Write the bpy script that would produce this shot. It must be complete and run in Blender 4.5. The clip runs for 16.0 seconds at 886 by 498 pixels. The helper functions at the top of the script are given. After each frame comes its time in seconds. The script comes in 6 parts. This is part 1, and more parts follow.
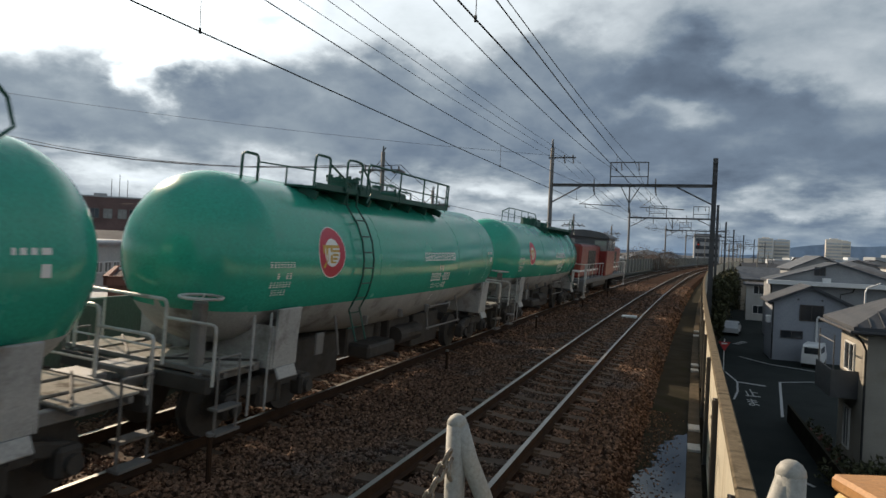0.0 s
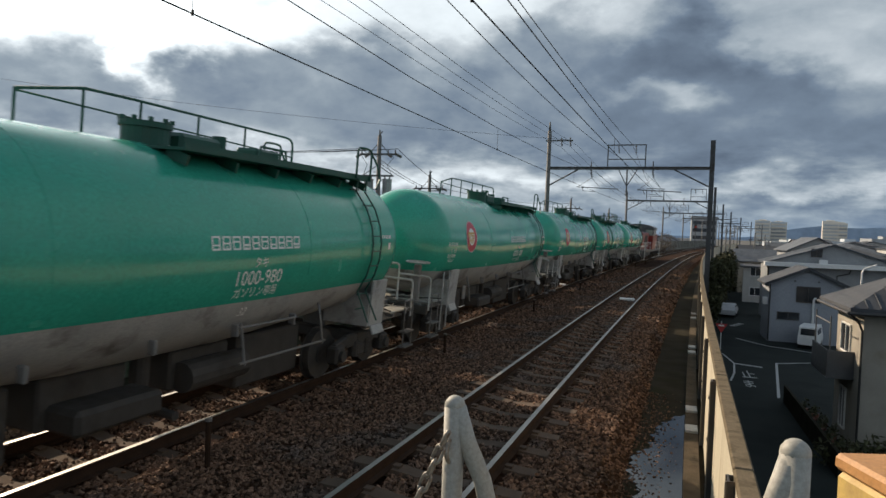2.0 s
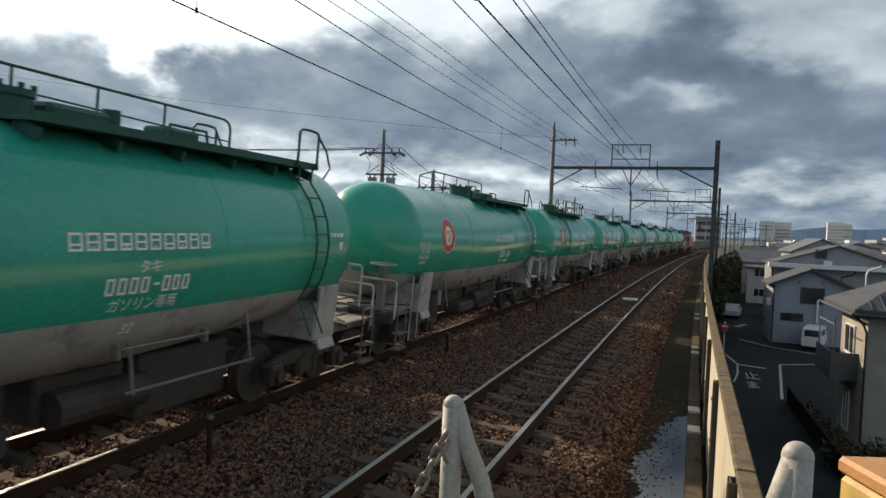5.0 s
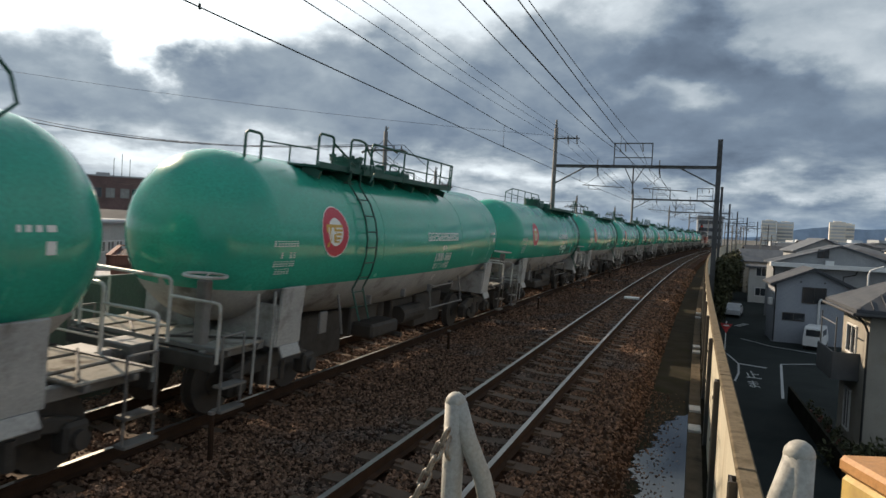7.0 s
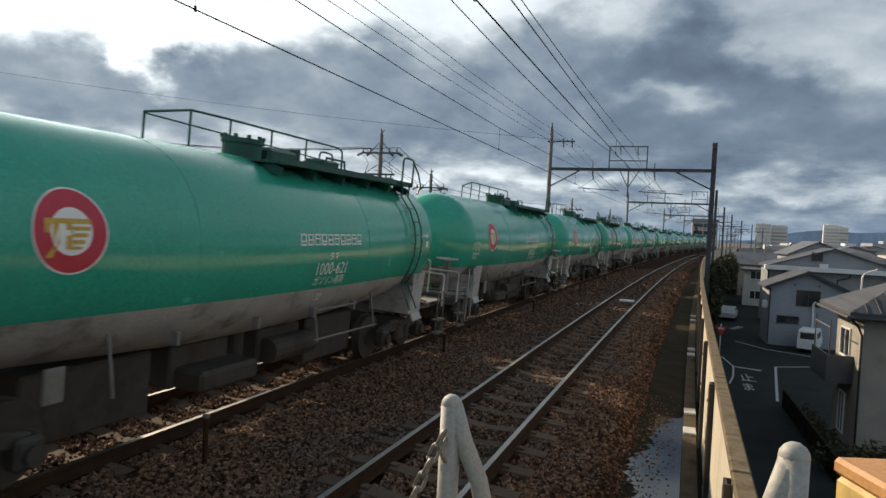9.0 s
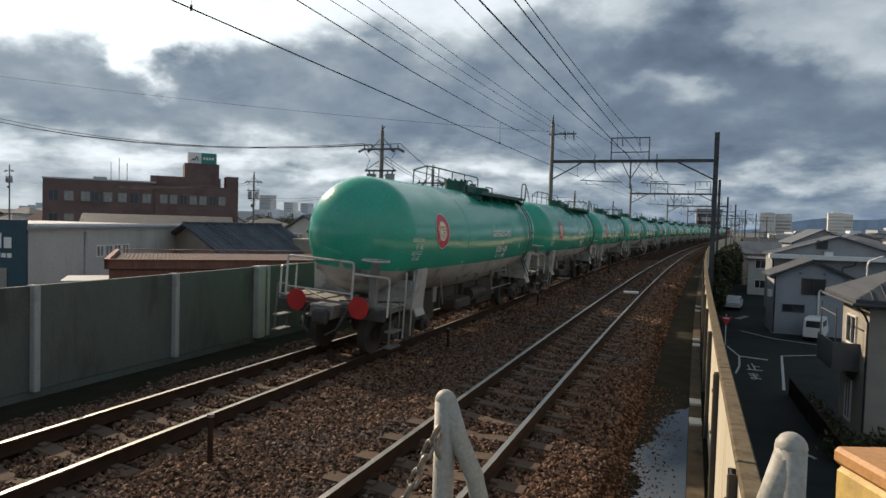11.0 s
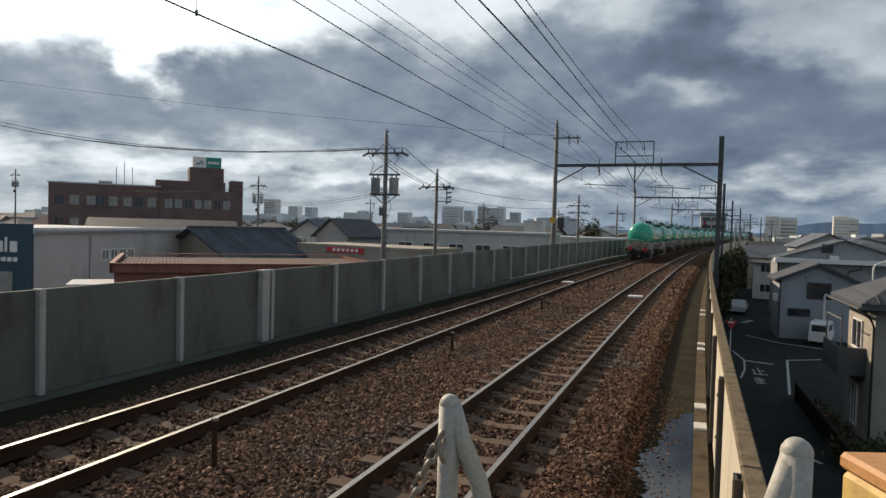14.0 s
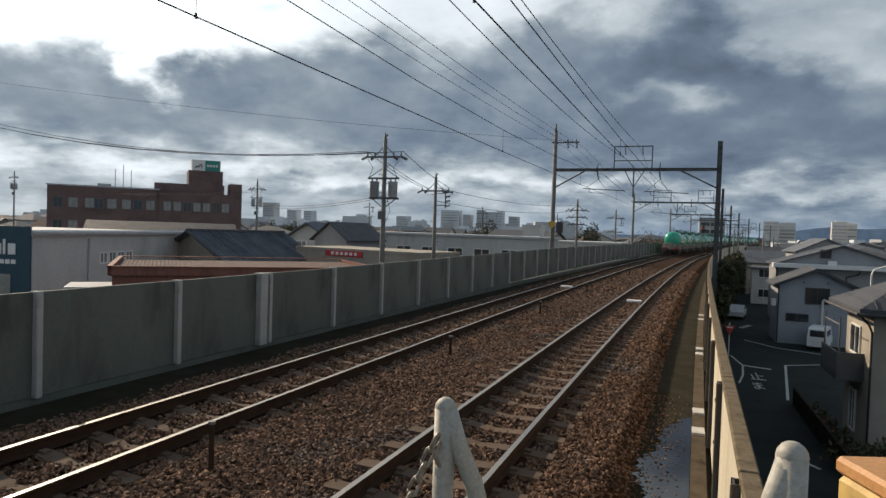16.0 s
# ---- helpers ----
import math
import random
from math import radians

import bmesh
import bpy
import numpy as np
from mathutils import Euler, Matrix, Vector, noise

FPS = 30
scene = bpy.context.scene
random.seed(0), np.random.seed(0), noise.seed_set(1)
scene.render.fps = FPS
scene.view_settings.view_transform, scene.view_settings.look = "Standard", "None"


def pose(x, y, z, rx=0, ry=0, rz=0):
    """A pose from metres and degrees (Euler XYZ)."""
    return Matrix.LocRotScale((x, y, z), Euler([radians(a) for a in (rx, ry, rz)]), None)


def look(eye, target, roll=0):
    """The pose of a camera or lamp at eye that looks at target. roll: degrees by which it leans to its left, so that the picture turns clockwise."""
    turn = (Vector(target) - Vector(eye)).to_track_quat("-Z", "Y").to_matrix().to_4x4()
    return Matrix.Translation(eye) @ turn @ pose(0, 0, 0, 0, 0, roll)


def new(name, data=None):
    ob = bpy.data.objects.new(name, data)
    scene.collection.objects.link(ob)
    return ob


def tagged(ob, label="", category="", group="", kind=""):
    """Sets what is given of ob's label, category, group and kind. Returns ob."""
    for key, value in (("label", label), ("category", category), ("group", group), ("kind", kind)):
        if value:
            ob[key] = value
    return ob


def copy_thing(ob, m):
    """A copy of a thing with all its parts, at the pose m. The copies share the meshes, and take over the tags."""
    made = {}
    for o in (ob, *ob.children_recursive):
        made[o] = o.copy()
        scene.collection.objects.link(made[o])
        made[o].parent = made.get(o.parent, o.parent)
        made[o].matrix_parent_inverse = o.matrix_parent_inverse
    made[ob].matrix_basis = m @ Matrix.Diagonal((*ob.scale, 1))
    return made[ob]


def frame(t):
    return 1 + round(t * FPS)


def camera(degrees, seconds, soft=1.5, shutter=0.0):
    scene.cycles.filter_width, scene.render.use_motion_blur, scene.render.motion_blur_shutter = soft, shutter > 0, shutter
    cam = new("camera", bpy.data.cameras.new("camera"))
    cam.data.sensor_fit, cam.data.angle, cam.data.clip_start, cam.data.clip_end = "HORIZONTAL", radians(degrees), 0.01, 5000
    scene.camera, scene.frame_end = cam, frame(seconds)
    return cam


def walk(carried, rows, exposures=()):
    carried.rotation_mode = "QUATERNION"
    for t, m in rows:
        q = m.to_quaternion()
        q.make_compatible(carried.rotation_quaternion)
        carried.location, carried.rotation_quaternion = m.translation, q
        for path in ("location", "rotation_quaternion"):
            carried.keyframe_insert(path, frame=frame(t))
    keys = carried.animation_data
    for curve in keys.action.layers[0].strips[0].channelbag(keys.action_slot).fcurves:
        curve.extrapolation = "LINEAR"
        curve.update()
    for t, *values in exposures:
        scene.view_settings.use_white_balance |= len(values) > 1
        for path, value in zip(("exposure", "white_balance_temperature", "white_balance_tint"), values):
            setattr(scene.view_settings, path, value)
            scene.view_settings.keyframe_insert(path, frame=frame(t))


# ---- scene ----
cam = camera(67.19, 16.0, 1.5, 0.07)
PATH = [
    (0, pose(-0.020, -0.081, 2.677, 89.52, -2.49, 18.78)),
    (0.5, pose(-0.016, -0.059, 2.673, 89.78, -2.38, 18.09)),
    (1, pose(-0.014, -0.045, 2.667, 89.58, -2.07, 18.89)),
    (1.5, pose(-0.026, -0.043, 2.667, 88.83, -2.02, 19.02)),
    (2, pose(-0.028, -0.048, 2.664, 88.18, -2.11, 18.56)),
    (2.5, pose(-0.029, -0.046, 2.664, 87.85, -2.21, 18.21)),
    (3, pose(-0.030, -0.044, 2.664, 88.06, -2.73, 18.18)),
    (3.5, pose(-0.031, -0.041, 2.663, 87.96, -2.71, 18.47)),
    (4, pose(-0.026, -0.035, 2.663, 88.11, -2.57, 18.59)),
    (6.5, pose(-0.023, -0.028, 2.659, 87.95, -2.44, 19.18)),
    (7, pose(-0.026, -0.034, 2.661, 87.87, -2.75, 19.01)),
    (7.5, pose(-0.034, -0.036, 2.661, 87.98, -3.16, 18.92)),
    (8, pose(-0.035, -0.037, 2.661, 88.22, -3.11, 18.85)),
    (8.5, pose(-0.029, -0.048, 2.663, 88.27, -2.97, 18.68)),
    (9, pose(-0.027, -0.036, 2.660, 88.13, -2.81, 18.62)),
    (11.5, pose(-0.001, -0.002, 2.656, 87.70, -1.59, 18.93)),
    (12, pose(0.000, -0.004, 2.656, 87.88, -1.71, 18.84)),
    (12.5, pose(-0.001, -0.004, 2.656, 87.73, -1.51, 19.12)),
    (13, pose(-0.002, -0.003, 2.656, 87.71, -1.63, 18.96)),
    (13.5, pose(-0.005, 0.002, 2.655, 87.80, -1.67, 19.08)),
    (14, pose(-0.005, -0.004, 2.657, 88.04, -1.67, 19.25)),
    (14.5, pose(-0.004, -0.013, 2.658, 88.23, -1.73, 19.20)),
    (15, pose(-0.004, -0.011, 2.657, 88.55, -1.99, 18.97)),
    (15.5, pose(-0.003, -0.011, 2.657, 88.53, -1.73, 19.05)),
    (16, pose(-0.000, -0.000, 2.654, 88.38, -1.88, 19.15)),
]
walk(cam, PATH, ((0, 0.0), (3, 0.13), (9, 0.18), (11.5, 0.04), (16, 0.0)))

# world: broken winter overcast, low sun behind the clouds ahead on the west side
SUN_AZ, SUN_EL = radians(60.0), radians(27.0)
SUN = Vector((-math.sin(SUN_AZ) * math.cos(SUN_EL), math.cos(SUN_AZ) * math.cos(SUN_EL), math.sin(SUN_EL)))


def direction(left, up):
    """A direction left of the line of the track and above the horizon, in degrees."""
    a, e = radians(left), radians(up)
    return (-math.sin(a) * math.cos(e), math.cos(a) * math.cos(e), math.sin(e))


class Tree:
    """Short names for building a node tree."""

    def __init__(self, tree):
        self.t = tree
        self.t.nodes.clear()

    def node(self, kind, values=None, **settings):
        n = self.t.nodes.new(kind)
        for key, value in settings.items():
            setattr(n, key, value)
        for key, value in (values or {}).items():
            if hasattr(value, "is_output"):
                self.t.links.new(value, n.inputs[key])
            else:
                n.inputs[key].default_value = value
        return n

    def math(self, op, a, b=0.0, clamp=False):
        n = self.node("ShaderNodeMath", {0: a, 1: b}, operation=op, use_clamp=clamp)
        return n.outputs[0]

    def mix(self, fac, a, b, blend="MIX"):
        n = self.node("ShaderNodeMix", {0: fac, 6: a, 7: b}, data_type="RGBA", blend_type=blend)
        return n.outputs[2]

    def ramp(self, fac, stops):
        n = self.node("ShaderNodeValToRGB", {0: fac})
        e = n.color_ramp.elements
        e[0].position, e[0].color = stops[0][0], stops[0][1]
        e[1].position, e[1].color = stops[-1][0], stops[-1][1]
        for p, c in stops[1:-1]:
            e.new(p).color = c
        return n.outputs[0]

    def noise(self, vector, scale, detail=4.0, rough=0.55, distortion=0.0):
        n = self.node("ShaderNodeTexNoise", {"Vector": vector, "Scale": scale, "Detail": detail, "Roughness": rough, "Distortion": distortion})
        return n.outputs[0]


def make_world():
    w = bpy.data.worlds.new("sky")
    scene.world = w
    w.use_nodes = True
    g = Tree(w.node_tree)
    way = g.node("ShaderNodeTexCoord").outputs["Generated"]
    sky = g.node("ShaderNodeTexSky", sky_type="NISHITA", sun_disc=False, sun_elevation=SUN_EL, sun_rotation=-SUN_AZ)
    sky_colour = g.mix(1.0, sky.outputs[0], (0.10, 0.10, 0.10, 1), "MULTIPLY")
    sep = g.node("ShaderNodeSeparateXYZ", {0: way})
    high = g.math("MAXIMUM", sep.outputs[2], 0.0)
    deg = 57.2958
    left_of = g.math("MULTIPLY", g.math("ARCTAN2", g.math("MULTIPLY", sep.outputs[0], -1.0), sep.outputs[1]), deg)
    above = g.math("MULTIPLY", g.math("ARCSINE", sep.outputs[2]), deg)
    # clouds are longer than tall, and flatter towards the horizon
    sheet = g.node("ShaderNodeMapping", {"Vector": way, "Scale": (1.0, 1.0, 1.75)}).outputs[0]
    big = g.noise(sheet, 4.6, 6.0, 0.52, 0.25)
    puff = g.noise(sheet, 13.0, 9.0, 0.56, 0.15)
    warp = g.node("ShaderNodeTexNoise", {"Vector": sheet, "Scale": 7.5, "Detail": 7.0, "Roughness": 0.54})
    shift = g.node("ShaderNodeSeparateXYZ", {0: warp.outputs[1]})
    left_w = g.math("ADD", left_of, g.math("MULTIPLY", g.math("SUBTRACT", shift.outputs[0], 0.5), 15.0))
    above_w = g.math("ADD", above, g.math("MULTIPLY", g.math("SUBTRACT", shift.outputs[1], 0.5), 8.5))

    def along_horizon(stops, source=None):
        """A value that changes with the degrees left of the line, by (degrees, value) stops from east to west."""
        f = g.math("DIVIDE", g.math("ADD", source or left_of, 30.0), 110.0, True)
        return g.ramp(f, [((d + 30.0) / 110.0, (v, v, v, 1)) for d, v in stops])

    def lobe(left, up, wide, tall, bent=True):
        a = g.math("DIVIDE", g.math("SUBTRACT", left_w if bent else left_of, left), wide)
        e = g.math("DIVIDE", g.math("SUBTRACT", above_w if bent else above, up), tall)
        q = g.math("ADD", g.math("MULTIPLY", a, a), g.math("MULTIPLY", e, e))
        return g.math("POWER", 2.71828, g.math("MULTIPLY", q, -1.0))

    def step(value, low, high):
        return g.node("ShaderNodeMapRange", {0: value, 1: low, 2: high}, interpolation_type="SMOOTHSTEP").outputs[0]

    # the grey bank: its upper edge in tens of degrees, its thickness, and what shows above it
    edge = g.math("MULTIPLY", along_horizon(((-20, 0.95), (-11, 1.15), (-6, 1.50), (-1, 1.80), (4, 1.55), (9, 1.85), (13, 1.60), (18, 1.48), (23, 1.62), (29, 1.42), (34, 1.36), (39, 1.28), (43, 0.98), (46, 1.22), (54, 1.26), (75, 1.5)), left_w), 10.0)
    bank = along_horizon(((-30, 0.58), (-15, 0.60), (-7, 0.628), (3, 0.622), (11, 0.60), (20, 0.595), (32, 0.575), (44, 0.55), (55, 0.53), (78, 0.56)))
    over = along_horizon(((-25, 0.45), (-12, 0.40), (-3, 0.44), (8, 0.42), (14, 0.31), (20, 0.25), (32, 0.20), (48, 0.13), (58, 0.16), (78, 0.45)))
    rise = g.math("SUBTRACT", above_w, edge)
    density = g.node("ShaderNodeMix", {0: step(rise, -1.9, 1.7), 2: bank, 3: over}).outputs[0]
    # further up the sky closes again
    density = g.node("ShaderNodeMix", {0: step(above, 30.0, 52.0), 2: density, 3: 0.60}).outputs[0]
    # thin bright layer low over the town
    belt_mid = g.math("MULTIPLY", along_horizon(((-20, 0.39), (-5, 0.42), (8, 0.43), (20, 0.49), (35, 0.53), (55, 0.53))), 10.0)
    off_belt = g.math("DIVIDE", g.math("SUBTRACT", above_w, belt_mid), 1.15)
    belt = g.math("POWER", 2.71828, g.math("MULTIPLY", g.math("MULTIPLY", off_belt, off_belt), -1.0))
    density = g.node("ShaderNodeMix", {0: step(g.math("SUBTRACT", belt_mid, above), -0.4, 1.8), 2: density, 3: along_horizon(((-20, 0.56), (-5, 0.54), (12, 0.50), (30, 0.43), (55, 0.40)))}).outputs[0]
    density = g.math("SUBTRACT", density, g.math("MULTIPLY", belt, along_horizon(((-20, 0.19), (-5, 0.21), (8, 0.19), (20, 0.21), (40, 0.18), (55, 0.17)))))
    # lobe 26 degrees up lies above the view, added to brighten the puddle
    for left, up, wide, tall, amount in ((-0.5, 10.6, 3.2, 1.0, -0.20), (2.5, 11.6, 2.5, 0.8, -0.12), (-13, 9.2, 2.5, 0.8, -0.05), (8, 26, 15, 5.5, -0.34), (18, 13.6, 3.5, 1.0, -0.12), (-2, 14, 5, 2.2, 0.06), (26, 3.8, 8, 0.5, 0.09), (8, 3.0, 8, 0.45, 0.07), (-8, 3.1, 7, 0.35, 0.08)):
        density = g.math("ADD", density, g.math("MULTIPLY", lobe(left, up, wide, tall), amount))
    density = g.math("ADD", density, g.math("MULTIPLY", g.math("SUBTRACT", big, 0.5), 0.34))
    density = g.math("ADD", density, g.math("MULTIPLY", g.math("SUBTRACT", puff, 0.5), 0.24))
    streaks = g.noise(g.node("ShaderNodeMapping", {"Vector": way, "Scale": (1.0, 1.0, 3.6)}).outputs[0], 16.0, 8.0, 0.55, 0.2)
    density = g.math("ADD", density, g.math("MULTIPLY", g.math("MULTIPLY", g.math("SUBTRACT", streaks, 0.5), step(above, 9.0, 4.5)), 0.50))
    cloud = g.ramp(density, ((0.14, (1.15, 1.15, 1.15, 1)), (0.28, (0.90, 0.91, 0.91, 1)), (0.39, (0.60, 0.62, 0.64, 1)), (0.50, (0.375, 0.415, 0.455, 1)), (0.62, (0.205, 0.250, 0.315, 1)), (0.80, (0.090, 0.115, 0.160, 1))))
    glow = g.math("MULTIPLY", lobe(47, 19, 13, 8, False), g.math("SUBTRACT", 1.0, g.math("MULTIPLY", density, 1.9), True))
    cloud = g.mix(1.0, cloud, g.mix(glow, (0, 0, 0, 1), (1.6, 1.55, 1.45, 1)), "ADD")
    low = g.math("POWER", g.math("SUBTRACT", 1.0, high), 45.0)
    cloud = g.mix(g.math("MULTIPLY", low, 0.70), cloud, g.ramp(g.math("DIVIDE", g.math("ADD", left_of, 30.0), 110.0, True), ((0.15, (0.19, 0.29, 0.43, 1)), (0.36, (0.30, 0.38, 0.48, 1)), (0.50, (0.46, 0.50, 0.53, 1)), (0.75, (0.56, 0.58, 0.57, 1)))))
    gap = g.math("ADD", g.math("MULTIPLY", lobe(34.0, 17.6, 1.8, 0.8), 0.75), g.math("MULTIPLY", lobe(48.5, 15.8, 1.6, 0.5), 0.7), True)
    colour = g.mix(gap, cloud, g.mix(1.0, sky_colour, (0.22, 0.36, 0.52, 1), "ADD"))
    back = g.node("ShaderNodeBackground", {0: g.mix(1.0, colour, (0.83, 0.90, 0.95, 1), "MULTIPLY"), 1: 1.0})
    out = g.node("ShaderNodeOutputWorld", {0: back.outputs[0]})


make_world()
sun_data = bpy.data.lights.new("sun", "SUN")
sun_data.energy, sun_data.angle, sun_data.color = 5.4, radians(0.8), (1.0, 0.81, 0.60)
sun = new("sun", sun_data)
sun.matrix_world = look(SUN * 100, (0, 0, 0))


# ---- materials ----
def material(name, colours, rough=0.7, metal=0.0, scale=6.0, fine=60.0, bump=0.25, island=0.0, spot=None, spot_scale=1.2, coords="Object", object_random=0.0, spec=0.5, streak=(1, 1, 1), bump_distance=0.01):
    """Colours between two tones at two scales of noise, with an optional third tone in spots, fine relief, and variation piece by piece."""
    m = bpy.data.materials.new(name)
    m.use_nodes = True
    g = Tree(m.node_tree)
    at = g.node("ShaderNodeTexCoord").outputs[coords]
    at = g.node("ShaderNodeMapping", {"Vector": at, "Scale": streak}).outputs[0]
    a, b = ((*c, 1) for c in colours[:2])
    base = g.mix(g.node("ShaderNodeMapRange", {0: g.noise(at, scale, 5.0, 0.6), 1: 0.3, 2: 0.7}).outputs[0], a, b)
    small = g.noise(at, fine, 3.0, 0.6)
    base = g.mix(0.35, base, g.ramp(small, ((0.3, (0.35, 0.35, 0.35, 1)), (0.7, (0.85, 0.85, 0.85, 1)))), "OVERLAY")
    if spot:
        base = g.mix(g.node("ShaderNodeMapRange", {0: g.noise(at, spot_scale, 6.0, 0.65), 1: 0.52, 2: 0.68}).outputs[0], base, (*spot, 1))
    if island:
        r = g.node("ShaderNodeNewGeometry").outputs["Random Per Island"]
        base = g.mix(1.0, base, g.ramp(r, ((0.0, (1 - island,) * 3 + (1,)), (1.0, (1 + island,) * 3 + (1,)))), "MULTIPLY")
    if object_random:
        r = g.node("ShaderNodeObjectInfo").outputs["Random"]
        base = g.mix(1.0, base, g.ramp(r, ((0.0, (1 - object_random,) * 3 + (1,)), (1.0, (1 + object_random,) * 3 + (1,)))), "MULTIPLY")
    rr = g.node("ShaderNodeMapRange", {0: g.noise(at, scale * 2, 4.0), 1: 0.3, 2: 0.7, 3: max(rough - 0.1, 0.02), 4: min(rough + 0.1, 1.0)}).outputs[0]
    p = g.node("ShaderNodeBsdfPrincipled", {"Base Color": base, "Roughness": rr, "Metallic": metal, "Specular IOR Level": spec})
    if bump:
        bb = g.node("ShaderNodeBump", {"Strength": bump, "Distance": bump_distance, "Height": small})
        g.t.links.new(bb.outputs[0], p.inputs["Normal"])
    g.node("ShaderNodeOutputMaterial", {0: p.outputs[0]})
    return m


def glowing(name, colour, strength):
    m = bpy.data.materials.new(name)
    m.use_nodes = True
    g = Tree(m.node_tree)
    e = g.node("ShaderNodeEmission", {0: (*colour, 1), 1: strength})
    g.node("ShaderNodeOutputMaterial", {0: e.outputs[0]})
    return m


GREEN = material("green_tank_paint", ((0.030, 0.300, 0.205), (0.040, 0.360, 0.250)), 0.20, 0, 0.5, 30, 0.015, spot=(0.042, 0.33, 0.23), spot_scale=2.5, spec=0.5)
GREEN_DARK = material("green_walkway_paint", ((0.008, 0.06, 0.042), (0.012, 0.085, 0.06)), 0.5, 0, 4, 60, 0.1)
GREY_TANK = material("grey_tank_paint", ((0.30, 0.30, 0.29), (0.40, 0.395, 0.375)), 0.65, 0, 2.0, 40, 0.08, spot=(0.17, 0.155, 0.14), spot_scale=1.6, spec=0.25)
GREY_FRAME = material("grey_underframe_paint", ((0.12, 0.115, 0.11), (0.18, 0.172, 0.162)), 0.55, 0, 3.0, 50, 0.12, spot=(0.09, 0.075, 0.06))
GREY_DIRTY = material("brake_dust_grey", ((0.035, 0.032, 0.029), (0.06, 0.054, 0.048)), 0.75, 0, 5.0, 60, 0.2, spot=(0.03, 0.025, 0.02))
PALE_RAIL = material("pale_handrail_paint", ((0.42, 0.42, 0.40), (0.55, 0.55, 0.52)), 0.45, 0, 6, 80, 0.1, spot=(0.25, 0.2, 0.16))
WHITE = material("white_lettering", ((0.76, 0.76, 0.72), (0.84, 0.84, 0.80)), 0.5, 0, 8, 90, 0.02)
RED_MARK = material("red_emblem", ((0.42, 0.02, 0.045), (0.50, 0.03, 0.06)), 0.45, 0, 6, 90, 0.02)
GOLD = material("gold_emblem", ((0.50, 0.30, 0.04), (0.58, 0.36, 0.06)), 0.45, 0, 6, 90, 0.02)
BLACK = material("black_paint", ((0.012, 0.012, 0.012), (0.025, 0.025, 0.024)), 0.5, 0, 6, 60, 0.1)
RED_DISC = material("red_plate", ((0.35, 0.015, 0.012), (0.42, 0.02, 0.018)), 0.5, 0, 6, 60, 0.05)
LOCO_RED = material("locomotive_red", ((0.17, 0.014, 0.012), (0.22, 0.020, 0.016)), 0.42, 0, 2.5, 50, 0.06, spot=(0.16, 0.03, 0.02))
LOCO_GREY = material("locomotive_roof_grey", ((0.07, 0.075, 0.08), (0.10, 0.105, 0.11)), 0.6, 0, 3, 50, 0.1)
RAIL_TOP = material("polished_rail_steel", ((0.24, 0.23, 0.215), (0.32, 0.305, 0.285)), 0.50, 1.0, 5, 120, 0.03, streak=(1, 0.2, 1))
RAIL_RUST = material("rusty_rail_steel", ((0.030, 0.018, 0.012), (0.050, 0.029, 0.019)), 0.9, 0, 6, 80, 0.2, spec=0.1)
SLEEPER = material("dusty_concrete_sleeper", ((0.085, 0.060, 0.044), (0.130, 0.094, 0.070)), 0.9, 0, 5, 90, 0.25, spot=(0.085, 0.055, 0.036), spec=0.15, object_random=0.16)
STONE = material("rust_stained_ballast", ((0.080, 0.044, 0.028), (0.190, 0.118, 0.080)), 0.88, 0, 30, 180, 0.35, island=0.8, spot=(0.115, 0.094, 0.082), spot_scale=0.45, spec=0.15)
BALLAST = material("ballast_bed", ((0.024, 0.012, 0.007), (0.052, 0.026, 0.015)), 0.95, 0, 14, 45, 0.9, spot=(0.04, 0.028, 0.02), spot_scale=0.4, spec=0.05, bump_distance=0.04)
CONCRETE = material("weathered_concrete", ((0.082, 0.094, 0.084), (0.118, 0.128, 0.114)), 0.88, 0, 1.5, 50, 0.2, spot=(0.07, 0.072, 0.065), spot_scale=0.8, streak=(1, 1, 0.35), object_random=0.07)
CONCRETE_PALE = material("pale_concrete_post", ((0.30, 0.30, 0.29), (0.38, 0.38, 0.36)), 0.85, 0, 2.5, 60, 0.15, spot=(0.22, 0.22, 0.20), spot_scale=1.5)
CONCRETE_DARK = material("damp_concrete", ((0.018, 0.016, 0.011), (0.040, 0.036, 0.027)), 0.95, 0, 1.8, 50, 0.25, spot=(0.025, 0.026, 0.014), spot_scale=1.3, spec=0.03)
CONCRETE_CREAM = material("cream_concrete", ((0.42, 0.38, 0.29), (0.54, 0.49, 0.38)), 0.85, 0, 2.0, 60, 0.25, spot=(0.33, 0.28, 0.20), spot_scale=1.2, streak=(1, 1, 0.4), object_random=0.06)
CONCRETE_TOP = material("mossy_concrete_coping", ((0.10, 0.078, 0.05), (0.175, 0.14, 0.095)), 0.92, 0, 9, 90, 0.35, spot=(0.07, 0.058, 0.036), spot_scale=5, spec=0.1)
TROUGH = material("brown_stained_concrete", ((0.055, 0.042, 0.028), (0.10, 0.08, 0.056)), 0.92, 0, 6, 70, 0.35, spot=(0.035, 0.03, 0.02), spot_scale=3, spec=0.1)
STEEL_POST = material("dark_steel_post", ((0.04, 0.042, 0.045), (0.07, 0.07, 0.07)), 0.55, 0.3, 5, 70, 0.15, spot=(0.09, 0.06, 0.04))
STEEL_MAST = material("grey_steel_mast", ((0.085, 0.09, 0.095), (0.13, 0.135, 0.14)), 0.6, 0.2, 3, 60, 0.12, spot=(0.07, 0.06, 0.05))
